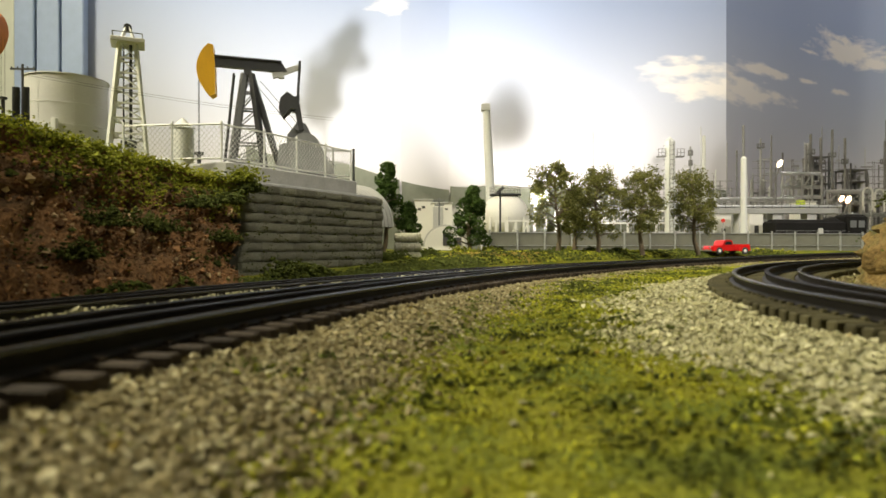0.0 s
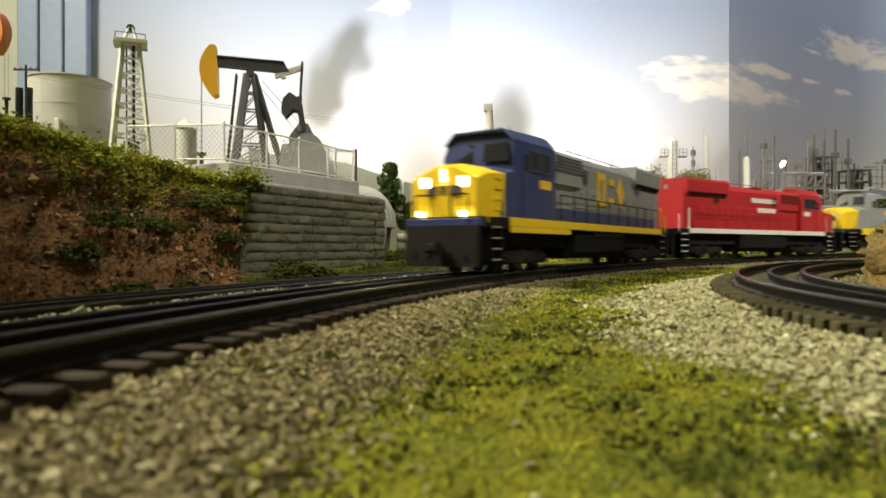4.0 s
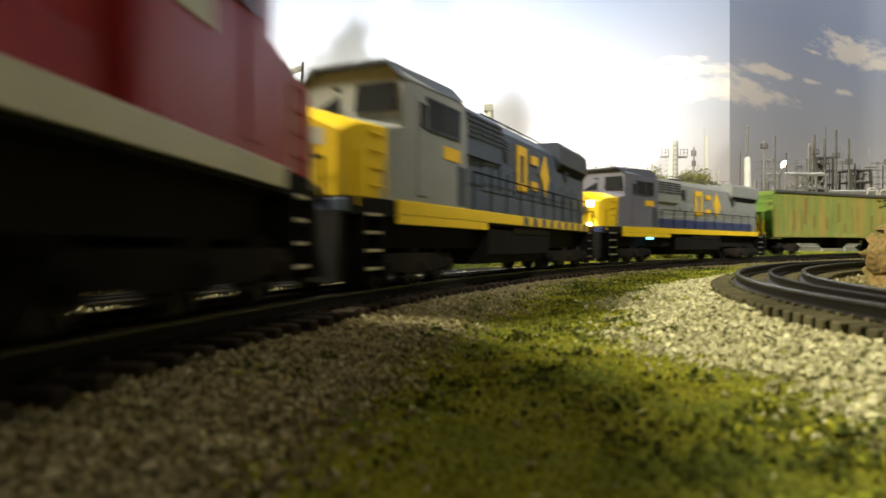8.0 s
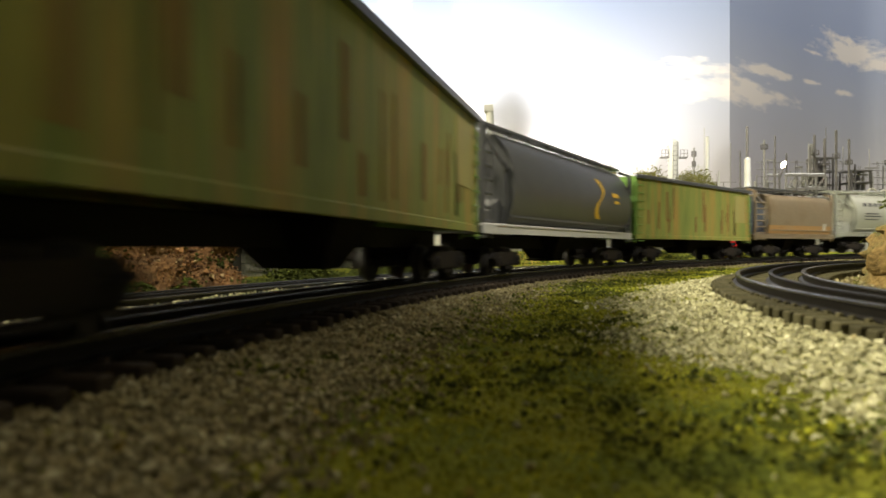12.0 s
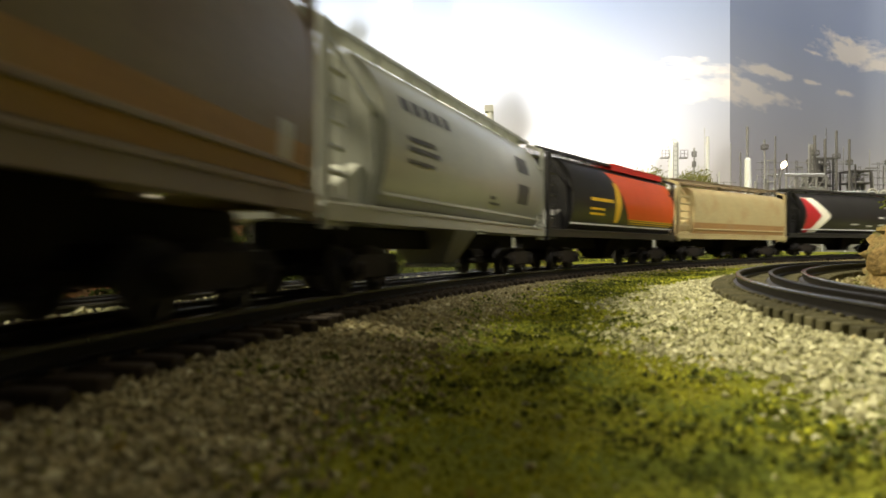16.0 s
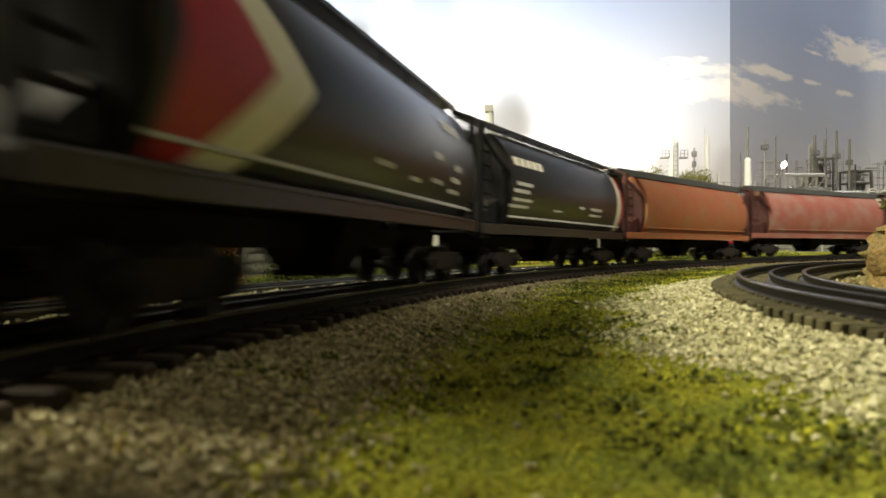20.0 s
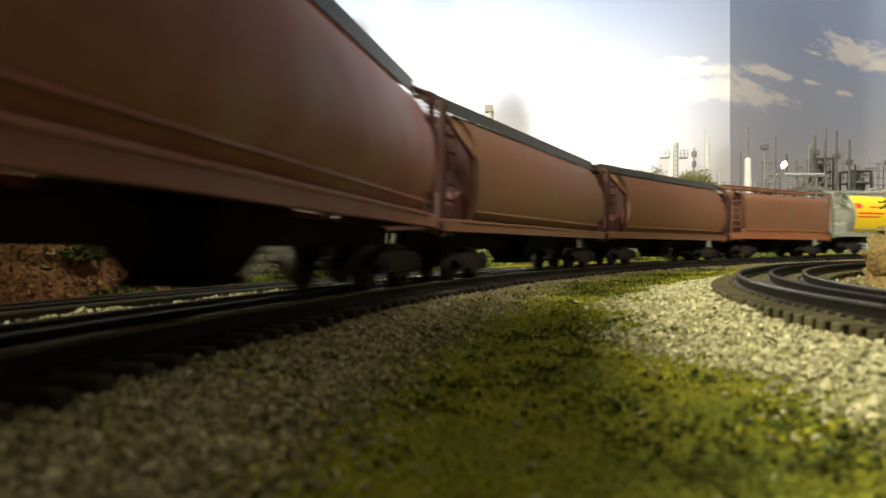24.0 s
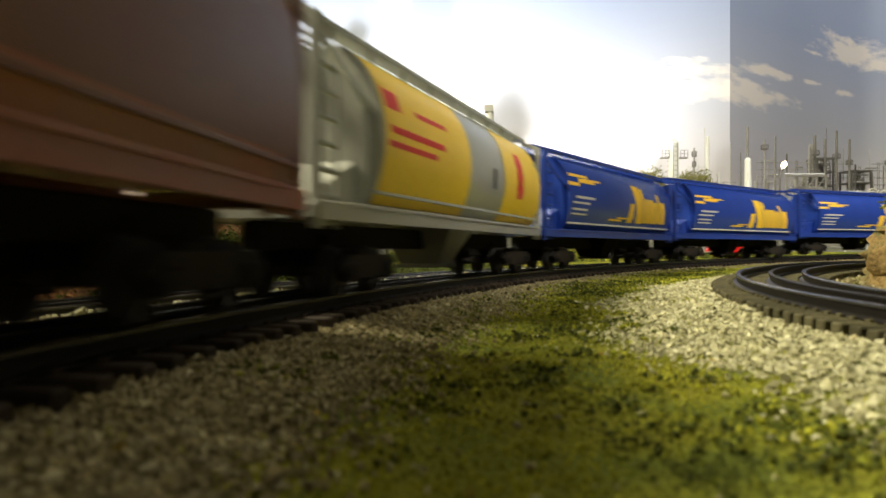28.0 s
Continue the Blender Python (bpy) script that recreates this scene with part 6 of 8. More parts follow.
# ---- oil field on the plateau ----
P_PUMP = paint("pump_black", (0.035, 0.036, 0.038), 0.5, vary=0.2)
P_PUMPGREY = paint("pump_grey", (0.135, 0.14, 0.14), 0.5, vary=0.15)
P_HEAD = paint("horsehead_yellow", (0.62, 0.33, 0.008), 0.45, vary=0.1)
P_HEAD2 = paint("horsehead_orange", (0.60, 0.20, 0.06), 0.45, vary=0.1)
P_OFFWHITE = paint("model_offwhite", (0.63, 0.64, 0.61), 0.5, vary=0.08)
P_TANK = paint("tank_grey", (0.50, 0.50, 0.48), 0.5, vary=0.08)
P_ALU = paint("galvanised", (0.40, 0.41, 0.40), 0.45, metal=0.5, vary=0.15)


P_GUARD = paint("guard_grey", (0.20, 0.205, 0.205), 0.5, vary=0.15)


def pumpjack(name, label, head, m):
    """Beam pump; its horsehead points to -x."""
    pj = thing(name, label, "pumpjack", "pumpjacks", m=m)
    bm = B()
    box(bm, -0.034, 0.084, -0.014, 0.014, 0.0, 0.006, 0.0008)
    box(bm, -0.064, 0.090, -0.018, 0.018, -0.0080, 0.0, 0.0008)
    part("skid", bm, P_PUMPGREY, pj)
    for sx, sy in ((-1, -1), (-1, 1), (1, -1), (1, 1)):
        bm = B()
        bar(bm, (-0.006 + sx * 0.018, sy * 0.013, 0.005), (-0.006 + sx * 0.004, sy * 0.0045, 0.112), 0.0054)
        part("post_leg", bm, P_PUMPGREY if sx < 0 else P_PUMP, pj)
    bm = B()
    for k in range(5):
        z = 0.016 + 0.019 * k
        t0, t1 = 1 - (z - 0.005) / 0.107, 1 - (z + 0.013) / 0.107
        for sy in (-1, 1):
            bar(bm, (-0.006 - 0.003 - 0.015 * t0, sy * (0.0035 + 0.0095 * t0), z), (-0.006 + 0.003 + 0.015 * t0, sy * (0.0035 + 0.0095 * t0), z), 0.0018)
            bar(bm, (-0.006 - 0.003 - 0.015 * t0, sy * (0.0035 + 0.0095 * t0), z), (-0.006 + 0.003 + 0.015 * t1, sy * (0.0035 + 0.0095 * t1), z + 0.018), 0.0012)
        for sx in (-1, 1):
            bar(bm, (-0.006 + sx * (0.003 + 0.015 * t0), -(0.0035 + 0.0095 * t0), z), (-0.006 + sx * (0.003 + 0.015 * t0), 0.0035 + 0.0095 * t0, z), 0.0018)
    part("post_bracing", bm, P_PUMPGREY, pj)
    bm = B()
    for sy in (-0.0035, 0.0035):
        bar(bm, (-0.030, -0.014 + sy, 0.004), (-0.020, -0.008 + sy, 0.110), 0.0017)
    for k in range(15):
        t = k / 14
        bar(bm, (-0.030 + 0.010 * t, -0.0175 + 0.006 * t, 0.006 + 0.100 * t), (-0.030 + 0.010 * t, -0.0105 + 0.006 * t, 0.006 + 0.100 * t), 0.0013)
    part("ladder", bm, P_PUMP, pj)
    bm = B()
    tube(bm, (-0.006, -0.007, 0.114), (-0.006, 0.007, 0.114), 0.0042, k=12)
    part("saddle_bearing", bm, P_PUMP, pj)
    bm = B()
    slab(bm, [(-0.046, 0.1195), (0.026, 0.1165), (0.036, 0.1175), (0.030, 0.1275), (-0.046, 0.1300)], -0.0035, 0.0035)
    slab(bm, [(-0.046, 0.1295), (0.030, 0.1270), (0.030, 0.1285), (-0.046, 0.1310)], -0.0055, 0.0055)
    part("walking_beam", bm, P_PUMP, pj, "black walking beam")
    bm = B()
    arc = [(-0.047 - 0.0135 * max(0.0, math.sin(a * 3.1416)) ** 0.75 + 0.003 * a, 0.142 - 0.057 * a) for a in np.linspace(0, 1, 12)]
    slab(bm, [(-0.042, 0.141)] + arc + [(-0.0395, 0.088), (-0.0400, 0.118)], -0.0080, 0.0080)
    part("horsehead", bm, head, pj, "painted horsehead")
    bm = B()
    for y in (-0.003, 0.003):
        tube(bm, (-0.0575, y, 0.112), (-0.0575, y, 0.012), 0.0003, k=4)
    tube(bm, (-0.0575, 0, 0.0), (-0.0575, 0, 0.022), 0.0022, k=8), tube(bm, (-0.0575, 0, 0.022), (-0.0575, 0, 0.025), 0.005, k=8)
    part("polished_rod", bm, P_PUMP, pj)
    bm = B()
    bar(bm, (0.020, 0, 0.112), (0.050, 0, 0.124), 0.0045, 0.006), bar(bm, (0.029, 0, 0.1175), (0.030, 0, 0.110), 0.006)
    part("equalizer", bm, P_TANK, pj, "pale equalizer bar")
    for y in (-0.009, 0.009):
        bm = B()
        bar(bm, (0.050, y, 0.128), (0.047, y, 0.078), 0.0026)
        part("pitman_arm", bm, P_PUMP, pj)
        bm = B()
        slab(bm, [(0.043, 0.084), (0.050, 0.080), (0.054, 0.052), (0.049, 0.050)], y - 0.0022, y + 0.0022)
        slab(bm, [(0.044, 0.088), (0.036, 0.093), (0.029, 0.086), (0.027, 0.074), (0.032, 0.066), (0.040, 0.075), (0.047, 0.074), (0.050, 0.090)], y - 0.0034, y + 0.0034)
        part("crank_weight", bm, P_PUMP, pj, "black crank counterweight")
    bm = B()
    slab(bm, [(0.034, 0.006), (0.060, 0.006), (0.062, 0.048), (0.056, 0.060), (0.046, 0.060), (0.036, 0.046)], -0.0065, 0.0065)
    tube(bm, (0.048, -0.011, 0.054), (0.048, 0.011, 0.054), 0.0035, k=10)
    part("gearbox", bm, P_PUMPGREY, pj)
    bm = B()
    ring = [(0.056 + 0.018 * math.cos(a), 0.026 + 0.022 * math.sin(a)) for a in np.linspace(0.3, 2.6, 10)]
    slab(bm, [(0.088, 0.004)] + ring + [(0.028, 0.034), (0.024, 0.004)], -0.0150, -0.0085)
    part("belt_guard", bm, P_GUARD, pj, "dark grey belt guard")
    bm = B()
    tube(bm, (0.074, -0.010, 0.014), (0.074, 0.008, 0.014), 0.0075, k=12)
    box(bm, 0.066, 0.082, -0.009, 0.007, 0.004, 0.010)
    part("motor", bm, P_PUMP, pj)
    bm = B()
    bar(bm, (0.028, 0.010, 0.006), (-0.002, 0.004, 0.108), 0.006, 0.004), bar(bm, (0.030, -0.010, 0.006), (0.0, -0.004, 0.108), 0.006, 0.004)
    part("rear_strut", bm, P_PUMP, pj, "black rear strut")
    bm = B()
    for a, b in (((0.006, 0.006, 0.108), (0.092, 0.012, 0.012)), ((0.006, 0.002, 0.098), (0.078, 0.012, 0.012))):
        tube(bm, a, b, 0.00035, k=4)
    part("guy_wire", bm, P_PUMP, pj)
    return pj


pumpjack("pumpjack", "black beam pump with a yellow horsehead behind a fence", P_HEAD, pose(-0.206, 0.722, 0.0960, 0, 0, 12))
pumpjack("pumpjack", "black beam pump with an orange horsehead on a mound", P_HEAD2, pose(-0.655, 0.905, 0.198, 0, 0, 170))

# chain-link fence round the pump
fence = thing("chain_link_fence", "pale chain-link fence with thin posts on the ledge", "fence", m=pose(WA.x, WA.y, 0.0885, 0, 0, yaw))


def mesh_panel(parent, a, b, h, pitch=0.0042):
    """Woven wire between two posts."""
    a, b = Vector(a), Vector(b)
    d = b - a
    bm = B()
    n = int(d.length / pitch)
    m = int(h / pitch)
    for i in range(-m, n):
        for sgn in (1, -1):
            u0, u1 = (i, i + m) if sgn > 0 else (i + m, i)
            z0, z1 = 0.0, h
            if u0 < 0:
                z0, u0 = (-u0) / m * h, 0
            if u1 < 0:
                z1, u1 = h * (1 - (-u1) / m), 0
            if u0 > n:
                z0, u0 = (u0 - n) / m * h, n
            if u1 > n:
                z1, u1 = h * (1 - (u1 - n) / m), n
            if abs(z1 - z0) > 0.001:
                bar(bm, a + d * (u0 / n) + Vector((0, 0, z0)), a + d * (u1 / n) + Vector((0, 0, z1)), 0.00030)
    part("wire_mesh", bm, P_ALU, parent, "woven wire mesh")


corners = [(-0.010, 0.012, 0), (0.036, 0.008, 0), (0.080, 0.008, 0), (0.124, 0.008, 0), (0.168, 0.008, 0)]
side = [(-0.010, 0.012, 0), (-0.026, 0.052, 0.0), (-0.042, 0.092, 0.0)]
for run in (corners, side):
    for p in run if run is corners else run[1:]:
        bm = B()
        tube(bm, p, (p[0], p[1], 0.033), 0.0010, k=6), tube(bm, (p[0], p[1], 0.033), (p[0], p[1], 0.0345), 0.0014, 0.0005, 6)
        part("post", bm, P_OFFWHITE, fence)
    for a, b in zip(run, run[1:]):
        for z in (0.0315, 0.003):
            part("rail", tube(B(), (a[0], a[1], z), (b[0], b[1], z), 0.0008, k=5), P_OFFWHITE, fence)
        mesh_panel(fence, (a[0], a[1], 0.003), (b[0], b[1], 0.003), 0.0285)
bm = B()
tube(bm, (0.173, 0.008, -0.002), (0.173, 0.008, 0.035), 0.0013, k=6)
part("gate_post", bm, P_PUMP, fence, "black gate post")

# derrick
dk = thing("oil_derrick", "white lattice oil derrick with a crown platform", "derrick", m=pose(-0.478, 1.0, 0.095, 0, 0, 24))
for sx, sy in ((-1, -1), (1, -1), (1, 1), (-1, 1)):
    bm = B()
    bar(bm, (sx * 0.032, sy * 0.032, 0), (sx * 0.0115, sy * 0.0115, 0.232), 0.0050)
    part("leg", bm, P_OFFWHITE, dk)
H = 10
for f in range(4):
    q = lambda t, s: Vector((s * (0.032 - 0.0205 * t), -(0.032 - 0.0205 * t), 0.232 * t))
    rot = Matrix.Rotation(f * math.pi / 2, 4, "Z")
    for k in range(H):
        a, b = k / H, (k + 1) / H
        part("girt", bar(B(), rot @ q(b, -1), rot @ q(b, 1), 0.0026), P_OFFWHITE, dk)
        part("diagonal", bar(B(), rot @ q(a, 1), rot @ q(b, -1), 0.0020), P_OFFWHITE, dk)
bm = B()
box(bm, -0.0235, 0.0235, -0.0235, 0.0235, 0.232, 0.238, 0.001)
part("platform", bm, P_TANK, dk)
bm = B()
for sx, sy, ex, ey in ((-1, -1, 1, -1), (1, -1, 1, 1), (1, 1, -1, 1), (-1, 1, -1, -1)):
    bar(bm, (sx * 0.0205, sy * 0.0205, 0.2455), (ex * 0.0205, ey * 0.0205, 0.2455), 0.0013)
    bar(bm, (sx * 0.0205, sy * 0.0205, 0.238), (sx * 0.0205, sy * 0.0205, 0.246), 0.0013)
part("platform_rail", bm, P_PUMPGREY, dk)
for sx, sy in ((-1, -1), (1, -1), (1, 1), (-1, 1)):
    bm = B()
    bar(bm, (sx * 0.009, sy * 0.009, 0.238), (sx * 0.002, sy * 0.002, 0.260), 0.0028)
    part("crown_leg", bm, P_OFFWHITE, dk)
bm = B()
tube(bm, (0, -0.004, 0.258), (0, 0.004, 0.258), 0.006, k=10)
part("crown_block", bm, P_PUMP, dk)
bm = B()
tube(bm, (0.004, 0, 0.235), (0.004, 0, 0.02), 0.0022, k=6), tube(bm, (-0.006, 0.003, 0.235), (-0.006, 0.003, 0.02), 0.0012, k=6), box(bm, -0.010, 0.012, -0.012, 0.012, 0.06, 0.085, 0.002)
part("drill_string", bm, P_PUMP, dk, "dark drill pipe and travelling block")
# storage tank
tk = thing("storage_tank", "pale riveted steel storage tank on the hilltop", "tank", m=pose(-0.605, 1.06, 0.09))
bm = B()
tube(bm, (0, 0, 0), (0, 0, 0.195), 0.060, k=40)
part("shell", bm, P_TANK, tk)
bm = B()
tube(bm, (0, 0, 0.195), (0, 0, 0.197), 0.0615, k=40), tube(bm, (0, 0, 0.197), (0, 0, 0.208), 0.0605, 0.004, 40)
part("roof", bm, P_TANK, tk)
rv = []
for a in np.arange(-3.1, 0.1, 0.052):
    for z in (0.118, 0.152):
        rv.append((0.0604 * math.cos(a), 0.0604 * math.sin(a), z))
for a in (-2.6, -1.75, -0.9):
    for z in np.arange(0.08, 0.19, 0.0045):
        rv.append((0.0604 * math.cos(a), 0.0604 * math.sin(a), z))
ob = bits("rivets", rv, np.full(len(rv), 0.0009), P_OFFWHITE, tk, seed=3, rough=0.1)
ob["kind"] = "stuff"
bm = B()
box(bm, 0.012, 0.020, -0.066, -0.058, 0.07, 0.125, 0.001)
part("gauge_box", bm, P_OFFWHITE, tk)
# small silo
sl = thing("small_silo", "small white tank with a conical roof", "tank", m=pose(-0.473, 1.2, 0.095))
bm = B()
tube(bm, (0, 0, 0), (0, 0, 0.140), 0.0200, k=28)
part("shell", bm, P_OFFWHITE, sl)
bm = B()
tube(bm, (0, 0, 0.140), (0, 0, 0.159), 0.0225, 0.002, 28)
part("roof", bm, P_OFFWHITE, sl)


def pole(name, label, m, h, arms, material, wires=()):
    po = thing(name, label, "utility pole", "utility poles", m=m)
    bm = B()
    tube(bm, (0, 0, 0), (0, 0, h), 0.0022, 0.0016, 8)
    part("mast", bm, material, po)
    for z, w in arms:
        bm = B()
        bar(bm, (-w, 0, z), (w, 0, z), 0.0024)
        for x in (-w * 0.9, -w * 0.4, w * 0.4, w * 0.9):
            tube(bm, (x, 0, z), (x, 0, z + 0.0035), 0.0010, k=6)
        part("crossarm", bm, material, po)
    return po


po = pole("utility_pole", "dark pole with two transformer cans beside the tank", pose(-0.61, 0.955, 0.10), 0.185, ((0.178, 0.018),), P_PUMP)
for x in (-0.007, 0.007):
    bm = B()
    tube(bm, (x, -0.004, 0.09), (x, -0.004, 0.150), 0.0050, k=12)
    part("transformer", bm, P_PUMP, po)
pole("utility_pole", "grey pole with crossarms behind the fence", pose(-0.158, 0.965, 0.08), 0.085, ((0.080, 0.020), (0.062, 0.016)), P_ALU)
pole("utility_pole", "thin grey pole among the refinery sheds", pose(-0.001, 1.42, 0.02), 0.105, ((0.098, 0.013), (0.088, 0.010)), P_PUMPGREY)
ln = thing("overhead_wire", "thin dark wires strung across the oil field", "wire")
for z in (0.0, 0.0035):
    bm = B()
    for k in range(8):
        a, b = k / 8, (k + 1) / 8
        f = lambda u: (-0.61 + 0.452 * u, 0.955 + 0.01 * u, 0.27 + z - 0.065 * u - 0.02 * u * (1 - u))
        tube(bm, f(a), f(b), 0.00022, k=4)
    part("strand", bm, P_PUMP, ln)

# small floodlight standing behind the end of the wall
for x, y, z in ((-0.300, 1.05, 0.085), (0.262, 1.45, 0.012)):
    fl = thing("backdrop_lamp", "small black floodlight tucked out of sight behind the scenery", "lamp", "floodlights", m=pose(x, y - 0.010, z))
    part("stand", tube(B(), (0, 0, -0.01), (0, 0, 0.008), 0.002, k=8), P_PUMP, fl)
    bm = B()
    box(bm, -0.008, 0.008, -0.010, -0.002, 0.008, 0.024, 0.002)
    part("housing", bm, P_PUMP, fl)
# unseen shrub close behind the first floodlight, shaped to throw a ragged shadow on the backdrop
r = np.random.default_rng(77)
q = np.concatenate([r.normal(0, 1, (n, 3)) * sp + np.array(c)[None] for n, sp, c in ((330, (0.0019, 0.002, 0.0034), (-0.3046, 1.122, 0.1352)), (90, (0.0013, 0.002, 0.0022), (-0.3066, 1.122, 0.1305)), (110, (0.0012, 0.002, 0.0016), (-0.3004, 1.122, 0.1420)), (90, (0.0011, 0.002, 0.0015), (-0.2977, 1.122, 0.1470)), (26, (0.0006, 0.002, 0.0005), (-0.2956, 1.122, 0.1407)))])
sh = thing("shrub", "ragged dark shrub growing behind the ledge", "shrub")
bm = B()
tube(bm, (-0.304, 1.122, 0.080), (-0.3045, 1.122, 0.130), 0.0008, 0.0004, 6), tube(bm, (-0.3045, 1.122, 0.130), (-0.298, 1.122, 0.144), 0.0005, 0.0003, 6)
part("stem", bm, P_PUMP, sh)
bits("foliage", q, r.uniform(0.0005, 0.0012, len(q)), M_FOAM_DARK, sh, seed=9, coarse=True)

# ---- rock inside the loop ----
rock = thing("rock_outcrop", "ochre rock outcrop with mossy patches inside the loop", "rock")
RC = Vector((0.416, 0.374, 0))
pts, NA, NZ = [], 110, 40
for j in range(NZ):
    v = j / (NZ - 1)
    z = -0.016 + 0.145 * v
    for i in range(NA):
        a = 6.28319 * i / NA
        r = 0.165 * (1 - 0.42 * v - 0.50 * v ** 4)
        q = Vector((math.cos(a) * 5.5, math.sin(a) * 5.5, z * 34))
        d = 0.017 * (noise.turbulence(q, 4, False) - 0.8) + 0.006 * noise.noise(q * 5) + 0.006 * abs(noise.noise(Vector((math.cos(a) * 16, math.sin(a) * 16, z * 22))))
        pts.append((RC.x + (r + d) * math.cos(a), RC.y + (r + d) * math.sin(a), z + 0.004 * noise.noise(q * 3)))
fs = [(j * NA + i, j * NA + (i + 1) % NA, (j + 1) * NA + (i + 1) % NA, (j + 1) * NA + i) for j in range(NZ - 1) for i in range(NA)] + [tuple((NZ - 1) * NA + i for i in range(NA))]
part("stone_mass", (pts, [], fs), M_OCHRE, rock, smooth=True)
a = rng.uniform(1.9, 5.2, 5000)
v = rng.random(5000) ** 0.55
r = 0.165 * (1 - 0.42 * v - 0.50 * v ** 4) + rng.normal(0.001, 0.003, 5000)
k = np.array([noise.noise(Vector((math.cos(b) * 7, math.sin(b) * 7, c * 6))) for b, c in zip(a, v)]) + 0.9 * (v - 0.62)
sel = k > 0.02
g = np.column_stack([RC.x + r * np.cos(a), RC.y + r * np.sin(a), -0.012 + 0.145 * v])[sel]
ob = bits("moss", g, rng.uniform(0.0006, 0.0015, len(g)), M_TURF_DARK, rock, seed=51, coarse=True, label="green moss on the rock")
ob["kind"] = "stuff"

# ---- trees ----
M_BARK = mat("bark", (0.15, 0.115, 0.07), 0.9, size=120, fine=900, vary=0.35, bump=0.6)
M_LEAF_OLIVE = mat("leaf_olive", (0.170, 0.172, 0.048), 0.9, size=60, vary=0.35, islands=True, bump=0, spec=0.15)
M_LEAF_DARK = mat("leaf_dark", (0.062, 0.105, 0.024), 0.9, size=60, vary=0.35, islands=True, bump=0, spec=0.15)


def tree(label, x, y, z, h, width, lean=0.0, seed=1, dark=False, clumps=42, start=0.28):
    r = np.random.default_rng(seed)
    t = thing("tree", label, "tree", "model trees", m=pose(x, y, z))
    bm = B()
    spine = [Vector((lean * h * u + 0.004 * math.sin(u * 5 + seed) * (u > 0), 0.003 * math.sin(u * 4 + seed * 2), h * 0.93 * u)) for u in np.linspace(0, 1, 7)]
    for i in range(6):
        tube(bm, spine[i], spine[i + 1], 0.0042 * (1 - i / 6.5), 0.0042 * (1 - (i + 1) / 6.5), 7)
    tips = []
    for k in range(clumps):
        u = start + (0.98 - start) * (k + r.random()) / clumps
        s = spine[min(int(u * 6), 5)].lerp(spine[min(int(u * 6) + 1, 6)], u * 6 % 1)
        prof = (1 - (u - start) / (1 - start)) ** 0.75 if dark else math.sin(3.1416 * (0.16 + 0.80 * (u - start) / (1 - start))) ** 0.6
        a = 2.4 * k + r.normal(0, 0.5)
        reach = width / 2 * prof * (r.uniform(0.30, 0.95) if dark else r.uniform(0.45, 1.10))
        tip = s + Vector((reach * math.cos(a), reach * math.sin(a), r.uniform(0.0, 0.3) * reach + 0.004))
        if k % 3 < 2:
            knee = s.lerp(tip, 0.5) + Vector((0, 0, 0.12 * reach))
            tube(bm, s, knee, 0.0014, 0.0009, 5), tube(bm, knee, tip, 0.0009, 0.0004, 5)
        tips.append((tip, (0.0088 if dark else 0.0102) * r.uniform(0.6, 1.35)))
    part("trunk", bm, M_BARK, t)
    q, z2 = [], []
    for tip, sp in tips:
        m = 200 if dark else 185
        d = r.normal(0, 1, (m, 3))
        d /= np.linalg.norm(d, axis=1)[:, None]
        ball = sp * (1.0 if dark else 0.95) * r.uniform(0.6, 1.05, (m, 1)) ** 0.5 * (1 + 0.25 * r.normal(size=(m, 1)) * (not dark))
        q.append(np.array(tip[:])[None] + d * ball * ((1, 1, 0.85) if dark else (1.05, 1.05, 0.95)))
        z2.append(r.uniform(0.0006, 0.0016, m) * (1.25 if dark else 0.95))
    ob = bits("crown", np.concatenate(q), np.concatenate(z2), M_LEAF_DARK if dark else M_LEAF_OLIVE, t, seed=seed, coarse=True, rough=0.5, label="dark green foliage" if dark else "olive green airy foliage")
    return t


tree("airy olive-green broadleaf tree on a thin trunk", 0.190, 1.05, 0.004, 0.152, 0.084, seed=1, clumps=58, start=0.24)
tree("airy olive-green tree with a broad double crown", 0.258, 1.06, 0.004, 0.146, 0.078, seed=2, clumps=56, start=0.22)
tree("thin olive tree half hidden between its neighbours", 0.231, 1.12, 0.004, 0.115, 0.045, seed=6, clumps=24)
tree("olive-green tree with a rusty-tinged crown", 0.331, 1.06, 0.004, 0.142, 0.078, seed=3, clumps=48, start=0.26)
tree("leaning olive-green tree beside the red truck", 0.432, 1.08, 0.005, 0.140, 0.064, lean=-0.14, seed=4, clumps=46)
tree("dense dark green tree behind the retaining wall", -0.088, 0.98, 0.0, 0.150, 0.058, lean=0.10, seed=7, dark=True, clumps=30, start=0.30)
tree("low dark green tree beside the ribbed shed", -0.048, 1.00, 0.0, 0.085, 0.055, seed=8, dark=True, clumps=20, start=0.2)
tree("dense dark green conical tree before the sheds", 0.049, 1.02, 0.003, 0.112, 0.074, seed=9, dark=True, clumps=34, start=0.12)

# ---- sheds and tanks ----
P_SHED = paint("shed_grey", (0.42, 0.42, 0.40), 0.5, vary=0.12)
P_WALLWHITE = paint("shed_white", (0.66, 0.65, 0.60), 0.6, vary=0.08)
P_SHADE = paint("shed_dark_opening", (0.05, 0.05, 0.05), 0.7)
P_STEEL = paint("refinery_steel", (0.30, 0.30, 0.29), 0.5, vary=0.2)
P_STEELDARK = paint("refinery_dark_steel", (0.165, 0.16, 0.155), 0.5, vary=0.25)


